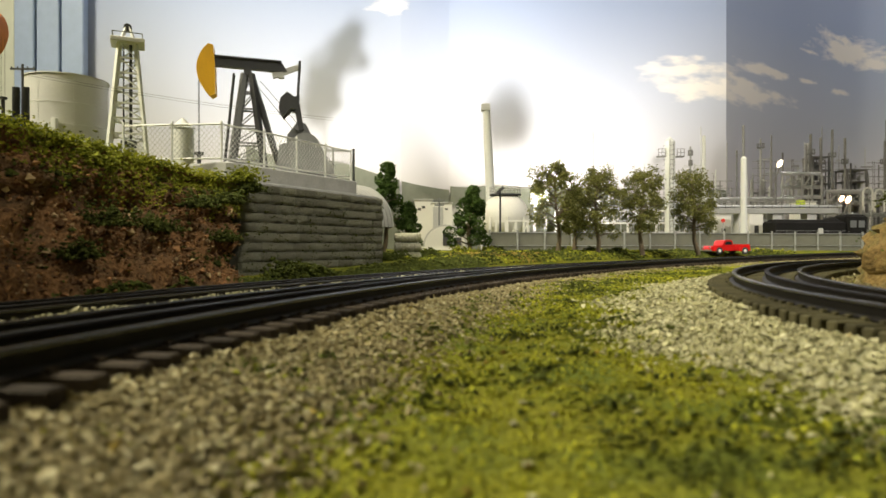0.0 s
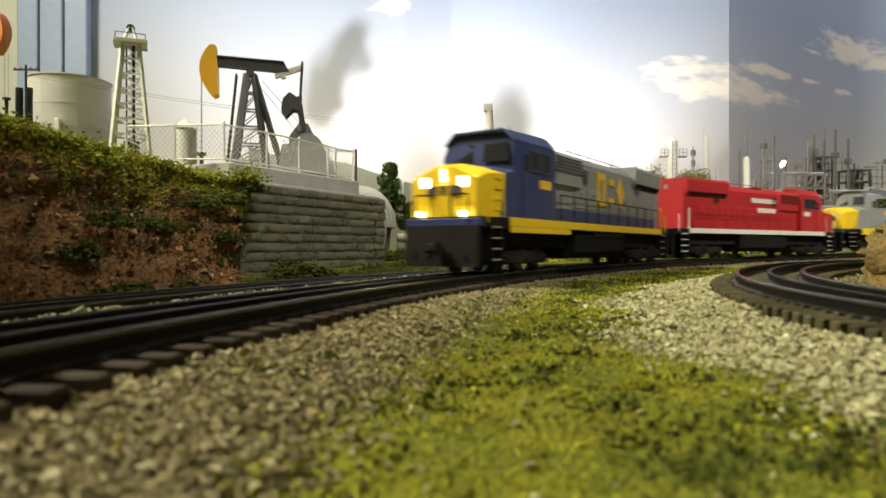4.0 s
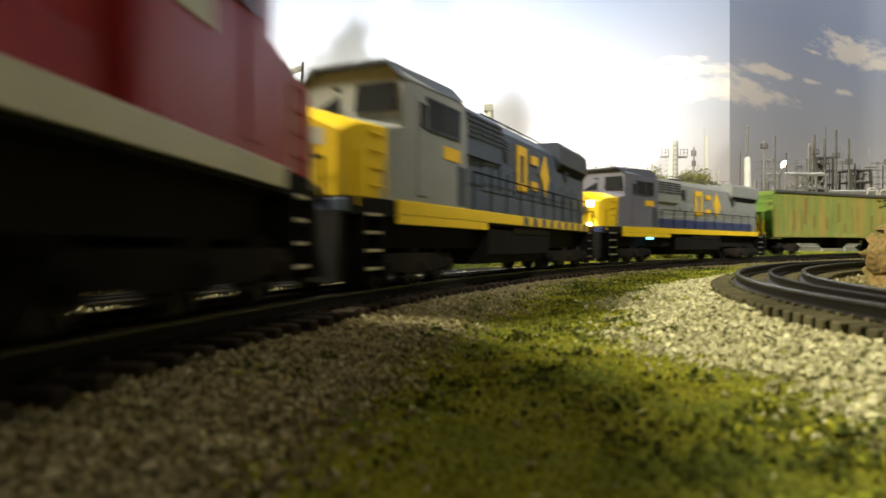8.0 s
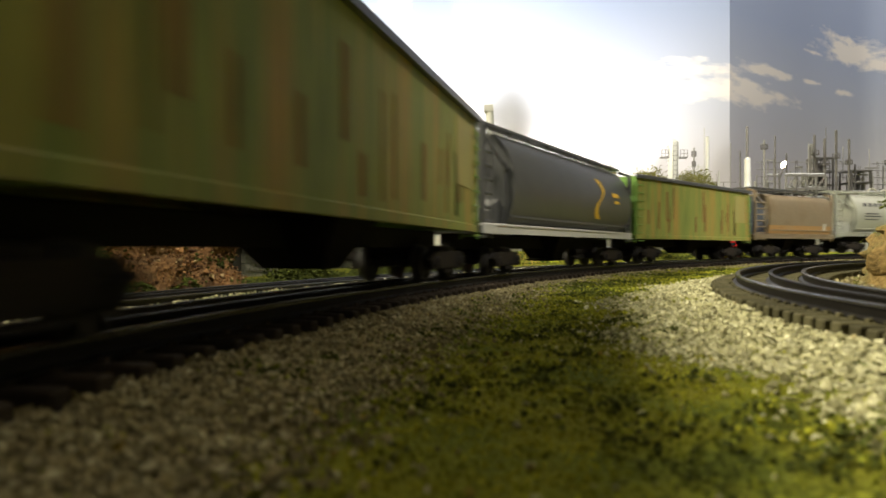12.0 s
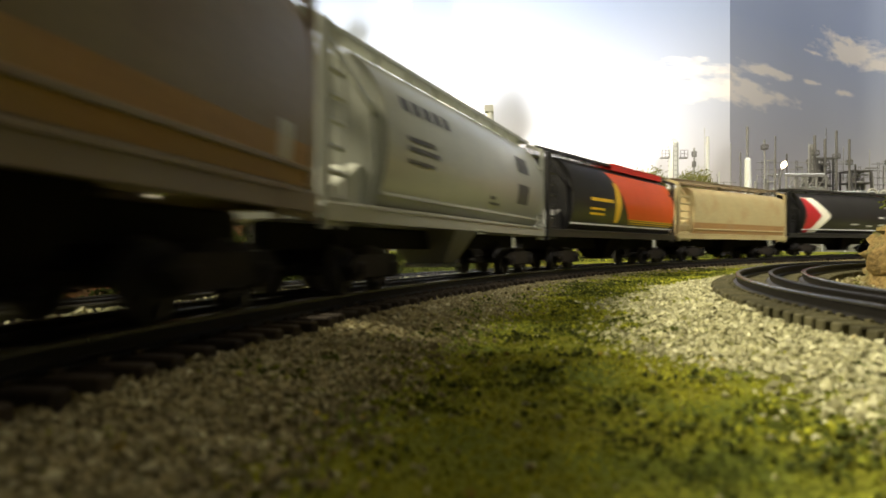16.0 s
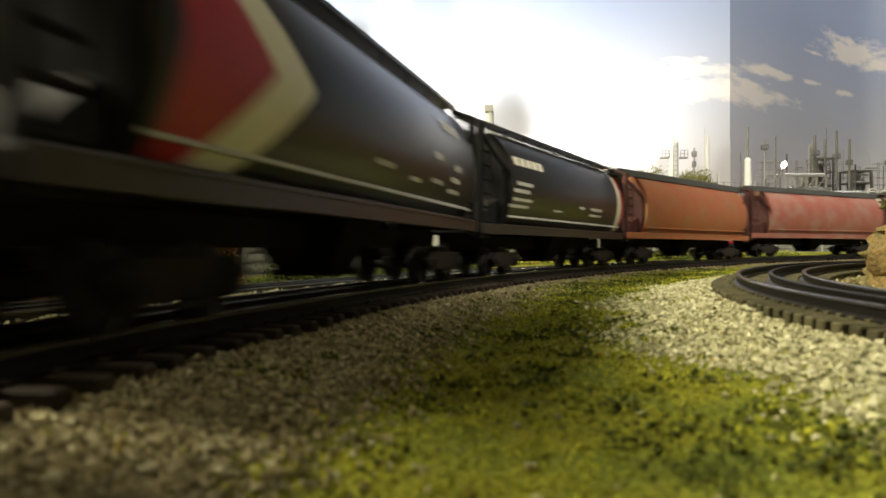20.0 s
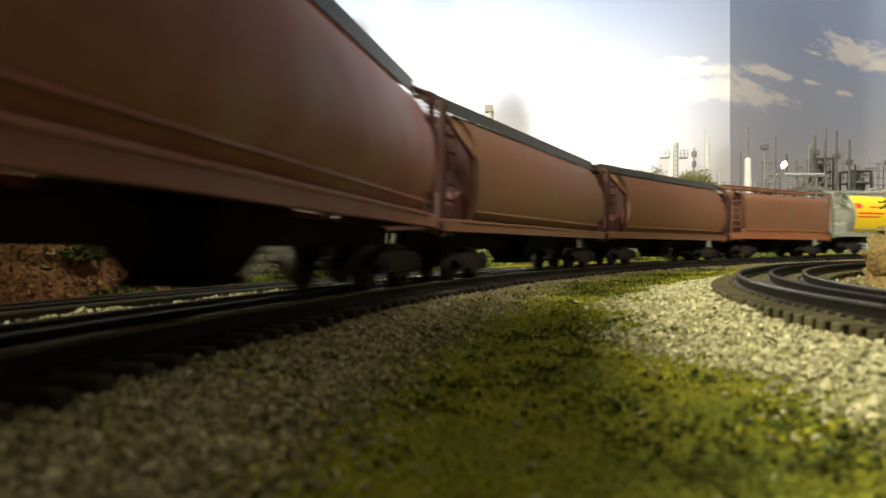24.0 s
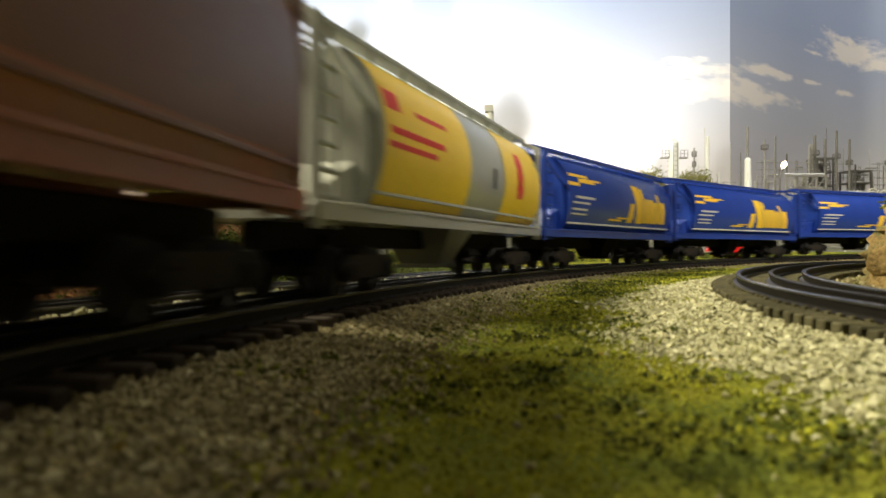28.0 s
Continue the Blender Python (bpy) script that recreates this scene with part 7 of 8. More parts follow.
def quonset(name, label, m, r, length, ribs, windows):
    q = thing(name, label, "shed", m=m)
    bm = B()
    arc = [(r * math.cos(a), r * math.sin(a)) for a in np.linspace(0, math.pi, 17)]
    loft(bm, [[(x, 0, z) for x, z in arc], [(x, length, z) for x, z in arc]])
    part("roof", bm, P_SHED, q, "curved metal roof")
    for k in range(ribs):
        y = length * (k + 0.5) / ribs
        bm = B()
        o = [((r + 0.0012) * math.cos(a), (r + 0.0012) * math.sin(a)) for a in np.linspace(0, math.pi, 17)]
        loft(bm, [[(x, y - 0.0012, z) for x, z in o], [(x, y + 0.0012, z) for x, z in o]])
        part("rib", bm, P_SHED, q)
    for a, y0, y1 in windows:
        bm = B()
        p = [Vector(((r + 0.0018) * math.cos(t), y, (r + 0.0018) * math.sin(t))) for t, y in ((a, y0), (a + 0.22, y0), (a + 0.22, y1), (a, y1))]
        hexa(bm, [v * 1.0 for v in p], [Vector((v.x * 0.96, v.y, v.z * 0.96)) for v in p])
        part("window", bm, P_SHADE, q)
    return q


quonset("ribbed_shed", "grey ribbed half-round shed behind the stone wall", pose(-0.172, 0.86, 0.046, 0, 0, -30), 0.060, 0.11, 12, [(0.42, 0.030, 0.036), (0.42, 0.050, 0.056), (0.42, 0.070, 0.076)])
hut = quonset("white_hut", "small white half-round hut with a dark door", pose(0.010, 1.20, 0.018), 0.040, 0.12, 6, [])
bm = B()
slab(bm, [(0.038 * math.cos(a), 0.038 * math.sin(a)) for a in np.linspace(0, math.pi, 17)], -0.002, 0.0)
part("front_wall", bm, P_WALLWHITE, hut)
for x0, x1, z1 in ((-0.004, 0.010, 0.026), (0.016, 0.030, 0.017)):
    bm = B()
    box(bm, x0, x1, -0.0034, -0.0022, 0.002, z1)
    part("doorway", bm, P_SHADE, hut, "dark doorway")


def block(name, label, x0, x1, y0, y1, z1, windows=(), roof=0.003):
    b = thing(name, label, "building", "refinery sheds")
    bm = B()
    box(bm, x0, x1, y0, y1, 0.0, z1)
    part("wall", bm, P_WALLWHITE, b)
    bm = B()
    box(bm, x0 - 0.002, x1 + 0.002, y0 - 0.002, y1 + 0.002, z1, z1 + roof, 0.0008)
    part("roof", bm, P_SHED, b)
    for wx, wz, ww, wh in windows:
        bm = B()
        box(bm, wx - ww / 2, wx + ww / 2, y0 - 0.0012, y0 + 0.001, wz - wh / 2, wz + wh / 2)
        part("window", bm, P_SHADE if ww < 0.02 else P_SHED, b)
    return b


block("plant_building", "tall white plant building in the haze", -0.062, -0.018, 1.60, 1.72, 0.132, [(-0.040, 0.115, 0.008, 0.006), (-0.050, 0.11, 0.008, 0.006)])
block("plant_building", "white plant building with a grey doorway", -0.020, 0.030, 1.56, 1.70, 0.122, [(-0.004, 0.088, 0.024, 0.050), (0.016, 0.108, 0.007, 0.004)])
block("plant_building", "low white plant building beside the chimney", 0.028, 0.078, 1.62, 1.74, 0.116, [(0.040, 0.10, 0.006, 0.005), (0.055, 0.10, 0.006, 0.005)])
# unseen tank, added so the second floodlight throws a rounded shadow on the backdrop
wt = thing("water_tank", "squat white water tank on steel legs behind the trees", "tank", m=pose(0.25, 1.62, 0.0))
bm = B()
tube(bm, (0, 0, 0.126), (0, 0, 0.150), 0.024, k=28), tube(bm, (0, 0, 0.150), (0, 0, 0.158), 0.0235, 0.017, 28), tube(bm, (0, 0, 0.158), (0, 0, 0.170), 0.0100, 0.0095, 20)
part("shell", bm, P_WALLWHITE, wt)
for k in range(4):
    a = 0.7854 + 1.5708 * k
    part("leg", bar(B(), (0.022 * math.cos(a), 0.022 * math.sin(a), 0.0), (0.017 * math.cos(a), 0.017 * math.sin(a), 0.126), 0.0018), P_STEEL, wt)
# chimney
ch = thing("chimney", "slender leaning cream chimney with a square cap", "chimney", m=pose(0.1265, 1.55, 0.02, 0, -2.6, 0))
bm = B()
tube(bm, (0, 0, 0), (0, 0, 0.325), 0.0125, 0.0088, 20)
part("shaft", bm, P_OFFWHITE, ch)
bm = B()
box(bm, -0.012, 0.0085, -0.010, 0.010, 0.322, 0.338, 0.0008)
part("cap", bm, P_TANK, ch)
# spherical tank
sp = thing("sphere_tank", "white spherical gas tank with a railed platform", "tank", m=pose(0.149, 1.48, 0.0))
bm = B()
bmesh.ops.create_uvsphere(bm, u_segments=36, v_segments=18, radius=0.054, matrix=Matrix.Translation((0, 0, 0.086)))
part("sphere", bm, P_WALLWHITE, sp, smooth=True)
for k in range(8):
    a = 0.785 * k
    bm = B()
    tube(bm, (0.053 * math.cos(a), 0.053 * math.sin(a), 0.0), (0.053 * math.cos(a), 0.053 * math.sin(a), 0.085), 0.0032, k=8)
    part("leg", bm, P_WALLWHITE, sp)
bm = B()
tube(bm, (0, 0, 0.134), (0, 0, 0.137), 0.036, k=24)
part("platform", bm, P_PUMP, sp)
bm = B()
for k in range(20):
    a = 0.3142 * k
    b = a + 0.3142
    bar(bm, (0.035 * math.cos(a), 0.035 * math.sin(a), 0.137), (0.035 * math.cos(a), 0.035 * math.sin(a), 0.152), 0.0009)
    for z in (0.152, 0.145):
        bar(bm, (0.035 * math.cos(a), 0.035 * math.sin(a), z), (0.035 * math.cos(b), 0.035 * math.sin(b), z), 0.0009)
part("railing", bm, P_STEEL, sp)
fr = thing("pipe_stand", "white welded pipe frame before the sphere tank", "frame", m=pose(0.150, 1.36, 0.008))
for x in (-0.032, -0.012, 0.010, 0.034):
    bm = B()
    bar(bm, (x, 0, 0), (x, 0, 0.064), 0.0040)
    part("upright", bm, P_WALLWHITE, fr)
bm = B()
bar(bm, (-0.036, 0, 0.064), (0.058, 0, 0.064), 0.0035), bar(bm, (-0.012, 0, 0.0), (0.010, 0, 0.06), 0.002), bar(bm, (0.010, 0, 0.0), (0.034, 0, 0.06), 0.002)
part("brace", bm, P_WALLWHITE, fr)
lp = thing("yard_lamp", "black yard lamp post with a tilted head", "lamp", m=pose(0.121, 1.30, 0.01))
bm = B()
tube(bm, (0, 0, 0), (0, 0, 0.118), 0.0022, 0.0018, 8)
part("post", bm, P_PUMP, lp)
bm = B()
hexa(bm, [(-0.006, -0.005, 0.112), (0.008, -0.005, 0.124), (0.008, 0.005, 0.124), (-0.006, 0.005, 0.112)], [(-0.008, -0.004, 0.117), (0.005, -0.004, 0.130), (0.005, 0.004, 0.130), (-0.008, 0.004, 0.117)])
part("head", bm, P_PUMP, lp)

# ---- yard fence ----
M_PANEL = mat("fence_screen", (0.165, 0.165, 0.125), 0.7, size=40, fine=800, vary=0.2, bump=0.4)
yf = thing("yard_fence", "grey screen fence with pale posts along the yard", "fence")
FA, FB = Vector((0.095, 1.24, 0.0)), Vector((1.02, 1.42, 0.0))
NP = 17
for k in range(NP):
    a, b = FA.lerp(FB, k / NP), FA.lerp(FB, (k + 1) / NP)
    bm = B()
    dz = 0.0 + 0.002 * (k % 3)
    hexa(bm, [(a.x, a.y, 0.0), (b.x, b.y, 0.0), (b.x, b.y + 0.002, 0.0), (a.x, a.y + 0.002, 0.0)], [(a.x, a.y, 0.046), (b.x, b.y, 0.046), (b.x, b.y + 0.002, 0.046), (a.x, a.y + 0.002, 0.046)])
    part("panel", bm, M_PANEL, yf)
    bm = B()
    tube(bm, (a.x, a.y - 0.002, 0.0), (a.x, a.y - 0.002, 0.050), 0.0020, k=8)
    part("post", bm, P_ALU, yf)
    bm = B()
    bar(bm, (a.x, a.y - 0.0012, 0.0455), (b.x, b.y - 0.0012, 0.0455), 0.0016), bar(bm, (a.x, a.y - 0.0012, 0.020), (b.x, b.y - 0.0012, 0.020), 0.0012)
    part("rail", bm, P_ALU, yf)

# ---- pickup truck ----
P_TRUCKRED = paint("pickup_red", (0.62, 0.012, 0.012), 0.25, vary=0.05)
pk = thing("pickup_truck", "bright red vintage pickup truck parked by the fence", "truck", m=pose(0.531, 1.205, 0.0045, 0, 0, 180 + 14))
S = 0.92


def pk_slab(pts, y0, y1):
    return slab(B(), [(x * S, z * S) for x, z in pts], y0 * S, y1 * S)


part("body", pk_slab([(-0.045, 0.007), (-0.045, 0.016), (-0.008, 0.016), (-0.008, 0.017), (0.018, 0.017), (0.040, 0.0165), (0.044, 0.013), (0.045, 0.007)], -0.0165, 0.0165), P_TRUCKRED, pk)
part("cab", pk_slab([(-0.006, 0.0168), (-0.0045, 0.0255), (-0.001, 0.0282), (0.010, 0.0282), (0.0145, 0.026), (0.0185, 0.0168)], -0.0145, 0.0145), P_TRUCKRED, pk)
for y in (-0.0147, 0.0147):
    part("side_window", pk_slab([(-0.003, 0.0185), (-0.002, 0.0250), (0.0105, 0.0250), (0.0140, 0.0185)], y - 0.0004, y + 0.0004), P_GLASS, pk)
for y in (-0.0165, 0.0165):
    for x in (0.0295, -0.030):
        part("fender", pk_slab([(x - 0.011, 0.006), (x - 0.009, 0.0125), (x - 0.004, 0.0155), (x + 0.004, 0.0155), (x + 0.009, 0.0125), (x + 0.011, 0.006)], y - 0.0028, y + 0.0028), P_TRUCKRED, pk)
        bm = B()
        s = 1 if y > 0 else -1
        tube(bm, (x * S, (y + s * 0.0005) * S, 0.0065 * S), (x * S, (y + s * 0.0042) * S, 0.0065 * S), 0.0068 * S, k=18)
        wh = part("wheel", bm, P_PUMP, pk, "black tyre")
        bm = B()
        tube(bm, (x * S, (y + s * 0.0040) * S, 0.0065 * S), (x * S, (y + s * 0.0047) * S, 0.0065 * S), 0.0036 * S, 0.0030 * S, 14)
        part("hubcap", bm, P_WHITE, wh, "white hubcap")
part("bed_side", pk_slab([(-0.044, 0.0155), (-0.044, 0.0195), (-0.009, 0.0195), (-0.009, 0.0155)], 0.0125, 0.0150), P_TRUCKRED, pk)
part("bed_side", pk_slab([(-0.044, 0.0155), (-0.044, 0.0195), (-0.009, 0.0195), (-0.009, 0.0155)], -0.0150, -0.0125), P_TRUCKRED, pk)
part("tailgate", pk_slab([(-0.0455, 0.010), (-0.0455, 0.0195), (-0.0440, 0.0195), (-0.0440, 0.010)], -0.0145, 0.0145), P_TRUCKRED, pk)
for x in (0.046, -0.047):
    part("bumper", pk_slab([(x - 0.0012, 0.006), (x - 0.0012, 0.009), (x + 0.0012, 0.009), (x + 0.0012, 0.006)], -0.0165, 0.0165), P_CHROME, pk)
for y in (-0.011, 0.011):
    bm = B()
    tube(bm, (0.0435 * S, y * S, 0.0128 * S), (0.0460 * S, y * S, 0.0128 * S), 0.0020 * S, k=10)
    part("headlight", bm, P_CHROME, pk)

# ---- black tank engine on the refinery siding ----
te = thing("tank_engine", "matt black switching locomotive standing behind the fence", "locomotive", m=pose(0.868, 1.50, 0.0, 0, 0, 8))
bm = B()
box(bm, -0.125, 0.125, -0.026, 0.026, 0.030, 0.036, 0.001)
part("deck", bm, P_JET, te)
bm = B()
box(bm, -0.118, 0.062, -0.024, 0.024, 0.036, 0.076, 0.004)
box(bm, -0.112, 0.056, -0.012, 0.012, 0.0755, 0.080, 0.002)
part("hood", bm, P_BLACK, te)
bm = B()
box(bm, 0.064, 0.116, -0.025, 0.025, 0.036, 0.092, 0.005)
part("cab", bm, P_BLACK, te)
for x0, x1 in ((0.070, 0.085), (0.091, 0.106)):
    bm = B()
    box(bm, x0, x1, -0.0258, -0.0245, 0.062, 0.078)
    part("window", bm, P_PUMPGREY, te)
bm = B()
bmesh.ops.create_uvsphere(bm, u_segments=18, v_segments=10, radius=0.016, matrix=Matrix.Translation((0.040, 0, 0.072)) @ Matrix.Diagonal((1.4, 1, 0.9, 1)))
part("dome", bm, P_BLACK, te, smooth=True)
bm = B()
box(bm, -0.012, 0.000, -0.0268, -0.0256, 0.046, 0.060)
part("emblem", bm, P_PALETEXT, te, "small pale square emblem")
bm = B()
for k in range(9):
    tube(bm, (-0.115 + k * 0.026, -0.024, 0.036), (-0.115 + k * 0.026, -0.024, 0.054), 0.0007, k=5)
tube(bm, (-0.115, -0.024, 0.054), (0.060, -0.024, 0.054), 0.0007, k=5)
part("handrail", bm, P_PUMPGREY, te)
for x in (-0.085, -0.050, 0.050, 0.085):
    bm = B()
    tube(bm, (x, -0.018, 0.0125), (x, 0.018, 0.0125), 0.0105, k=16)
    part("wheel", bm, P_TRUCK, te)
bm = B()
box(bm, -0.11, 0.11, -0.02, 0.02, 0.016, 0.030, 0.002)
part("underframe", bm, P_BLACK, te)

# ---- refinery ----
rk = thing("pipe_bridge", "long white pipe bridge on concrete legs with railing", "pipe bridge")
bm = B()
box(bm, 0.635, 0.985, 1.60, 1.64, 0.100, 0.113, 0.001)
part("deck", bm, P_STEEL, rk)
for x in (0.665, 0.75, 0.835, 0.92):
    bm = B()
    box(bm, x - 0.011, x + 0.011, 1.604, 1.636, 0.0, 0.100, 0.001)
    part("leg", bm, M_CONCRETE, rk)
for z in (0.121, 0.128):
    bm = B()
    tube(bm, (0.635, 1.602, z), (0.985, 1.602, z), 0.0008, k=5)
    part("railing", bm, P_STEELDARK, rk)
for k in range(16):
    bm = B()
    tube(bm, (0.636 + k * 0.0231, 1.602, 0.113), (0.636 + k * 0.0231, 1.602, 0.128), 0.0008, k=5)
    part("rail_post", bm, P_STEELDARK, rk)
for k in range(3):
    bm = B()
    tube(bm, (0.60, 1.612 + k * 0.011, 0.118), (1.00, 1.612 + k * 0.011, 0.118), 0.0035, k=10)
    part("pipe", bm, P_ALU, rk)


def column(label, x, y, top, r, material, platforms=(), base=0.0, cage=False, tip=0.0):
    c = thing("process_column", label, "column", "refinery columns", m=pose(x, y, base))
    bm = B()
    tube(bm, (0, 0, 0), (0, 0, top - base), r, r * 0.97, 18)
    part("shell", bm, material, c)
    bm = B()
    tube(bm, (0, 0, top - base), (0, 0, top - base + r * 0.6), r * 0.97, r * 0.4, 18)
    if tip:
        tube(bm, (0, 0, top - base), (0, 0, top - base + tip), r * 0.22, k=8)
    part("head", bm, material, c)
    for z, w in platforms:
        bm = B()
        tube(bm, (0, 0, z - base), (0, 0, z - base + 0.0025), w, k=18)
        pl = part("platform", bm, P_STEELDARK, c)
        bm = B()
        for k in range(12):
            a, b = 0.5236 * k, 0.5236 * (k + 1)
            bar(bm, (w * math.cos(a), w * math.sin(a), z - base), (w * math.cos(a), w * math.sin(a), z - base + 0.014), 0.0011)
            bar(bm, (w * math.cos(a), w * math.sin(a), z - base + 0.014), (w * math.cos(b), w * math.sin(b), z - base + 0.014), 0.0011)
        part("railing", bm, P_STEELDARK, pl)
    if cage:
        bm = B()
        for k in range(int((top - base) / 0.012)):
            bar(bm, (-r * 1.0 - 0.002, -r * 0.5, 0.01 + k * 0.012), (-r * 1.0 - 0.002, r * 0.5, 0.01 + k * 0.012), 0.001)
            bar(bm, (-r * 0.4, -r * 1.05, 0.01 + k * 0.012), (r * 0.4, -r * 1.05, 0.01 + k * 0.012), 0.001)
        bar(bm, (-r * 0.4, -r * 1.05, 0), (-r * 0.4, -r * 1.05, top - base), 0.001), bar(bm, (r * 0.4, -r * 1.05, 0), (r * 0.4, -r * 1.05, top - base), 0.001)
        part("ladder", bm, P_STEELDARK, c)
    return c


column("white distillation column with ladder and cantilever platforms", 0.585, 1.65, 0.285, 0.0130, P_OFFWHITE, cage=True, tip=0.012)
for sx in (-1, 1):
    pf = thing("column_platform", "small caged steel platform on the distillation column", "platform", m=pose(0.585 + sx * 0.0235, 1.648, 0.245))
    bm = B()
    box(bm, -0.010, 0.010, -0.008, 0.008, 0.0, 0.003)
    part("floor", bm, P_STEELDARK, pf)
    bm = B()
    for x in (-0.009, 0, 0.009):
        bar(bm, (x, -0.008, 0.0), (x, -0.008, 0.020), 0.0013)
    bar(bm, (-0.010, -0.008, 0.020), (0.010, -0.008, 0.020), 0.0013), bar(bm, (-0.010, -0.008, 0.011), (0.010, -0.008, 0.011), 0.0013)
    part("railing", bm, P_STEELDARK, pf)
column("tall pale process column behind the trees", 0.700, 1.72, 0.310, 0.0050, P_OFFWHITE)
column("slim grey vent column with a collar", 0.672, 1.74, 0.285, 0.0024, P_STEEL, ((0.262, 0.006), (0.235, 0.005)))
column("stout white stack with a dark steel tip", 0.703, 1.50, 0.222, 0.0072, P_OFFWHITE)
column("dark steel tip of a white stack", 0.703, 1.502, 0.297, 0.0030, P_STEELDARK, base=0.215)
column("short pale vent pipe", 0.765, 1.80, 0.23, 0.0022, P_OFFWHITE)
column("thin pale mast in the haze", 0.400, 1.95, 0.305, 0.0016, P_SHED)
column("thin pale mast in the haze", 0.440, 1.95, 0.310, 0.0018, P_SHED)
for x, y, top, r, dark, plats in ((0.906, 1.98, 0.311, 0.003, 1, ()), (0.979, 1.98, 0.346, 0.0034, 0, ((0.318, 0.01),)), (1.012, 1.98, 0.357, 0.003, 1, ()), (1.031, 2.02, 0.294, 0.0042, 0, ()), (1.073, 2.03, 0.311, 0.0034, 1, ()), (1.113, 1.97, 0.322, 0.0036, 1, ()), (1.132, 1.98, 0.360, 0.005, 1, ((0.3, 0.012), (0.24, 0.012))), (1.151, 2.03, 0.339, 0.0085, 0, ((0.28, 0.014), (0.22, 0.014))), (1.169, 1.99, 0.350, 0.0055, 1, ((0.27, 0.012),)), (1.198, 1.98, 0.374, 0.0046, 1, ((0.29, 0.01),)), (1.231, 1.97, 0.346, 0.0044, 1, ((0.27, 0.009),)), (1.262, 1.99, 0.273, 0.0036, 1, ()), (1.353, 1.97, 0.339, 0.005, 1, ((0.27, 0.012),)), (1.393, 2.01, 0.377, 0.005, 1, ()), (0.962, 2.00, 0.221, 0.007, 0, ()), (1.094, 2.02, 0.225, 0.0075, 0, ())):
    column("hazy grey refinery column" if dark else "pale grey refinery column", x, y, top, r * 0.78, P_STEELDARK if dark else P_STEEL, plats)


def rack(label, x0, x1, y, levels, material, bays):
    k = thing("pipe_rack", label, "pipe rack", "refinery pipe racks")
    for i in range(bays + 1):
        x = x0 + (x1 - x0) * i / bays
        bm = B()
        bar(bm, (x, y, 0), (x, y, levels[-1]), 0.005)
        part("upright", bm, material, k)
    for z in levels:
        bm = B()
        bar(bm, (x0, y, z), (x1, y, z), 0.005)
        part("beam", bm, material, k)
        bm = B()
        tube(bm, (x0, y + 0.01, z + 0.006), (x1, y + 0.01, z + 0.006), 0.004, k=8)
        part("pipe", bm, P_ALU, k)
    for i in range(bays):
        xa, xb = x0 + (x1 - x0) * i / bays, x0 + (x1 - x0) * (i + 1) / bays
        part("brace", bar(B(), (xa, y, levels[-2]), (xb, y, levels[-1]), 0.003), material, k)
    return k


rack("grey steel pipe rack under the flare", 1.035, 1.155, 1.96, (0.07, 0.12, 0.165, 0.195, 0.235), P_STEEL, 4)
rack("low grey pipe rack across the refinery", 0.72, 1.05, 1.92, (0.05, 0.09, 0.13, 0.155), P_STEEL, 9)
rack("grey steel frame behind the tank engine", 1.16, 1.36, 1.94, (0.06, 0.11, 0.15, 0.18), P_STEEL, 6)
rack("pale pipe rack behind the trees", 0.33, 0.70, 1.85, (0.05, 0.085, 0.12), P_WALLWHITE, 9)
for x, y, w, h, m, lab in ((1.19, 2.05, 0.05, 0.30, P_STEELDARK, "dark refinery structure with open floors"), (1.30, 2.05, 0.06, 0.26, P_STEELDARK, "dark cooling structure at the refinery"), (1.02, 2.06, 0.04, 0.19, P_STEEL, "grey open refinery structure with vessels")):
    k = thing("process_structure", lab, "structure", "refinery structures")
    for sx in (-1, 1):
        for sy in (-1, 1):
            bm = B()
            bar(bm, (x + sx * w / 2, y + sy * w / 2, 0), (x + sx * w / 2, y + sy * w / 2, h), 0.005)
            part("upright", bm, m, k)
    for i in range(7):
        z = h * (i + 1) / 7
        bm = B()
        box(bm, x - w / 2 - 0.004, x + w / 2 + 0.004, y - w / 2 - 0.004, y + w / 2 + 0.004, z - 0.004, z)
        part("floor", bm, m, k)
    for i in range(3):
        bm = B()
        tube(bm, (x + (i - 1) * w * 0.3, y, h * 0.1), (x + (i - 1) * w * 0.3, y, h * (0.75 + 0.2 * (i % 2))), w * 0.13, k=12)
        part("vessel", bm, m, k)
for x, y, w, z1, lab in ((0.83, 1.70, 0.035, 0.115, "cream control hut behind the bridge"), (0.965, 1.70, 0.045, 0.135, "cream box tank at the refinery"), (0.735, 1.68, 0.04, 0.10, "white switch house under the bridge")):
    block("refinery_hut", lab, x - w / 2, x + w / 2, y, y + 0.05, z1, [(x, z1 * 0.55, 0.010, 0.02)])
sg = thing("stop_sign", "small red sign post by the bridge leg", "sign", m=pose(0.655, 1.50, 0.0))
bm = B()
tube(bm, (0, 0, 0), (0, 0, 0.075), 0.0015, k=6)
part("post", bm, P_STEEL, sg)
bm = B()
tube(bm, (0, -0.001, 0.078), (0, 0.001, 0.078), 0.0048, k=8)
part("plate", bm, P_SIGNRED, sg)
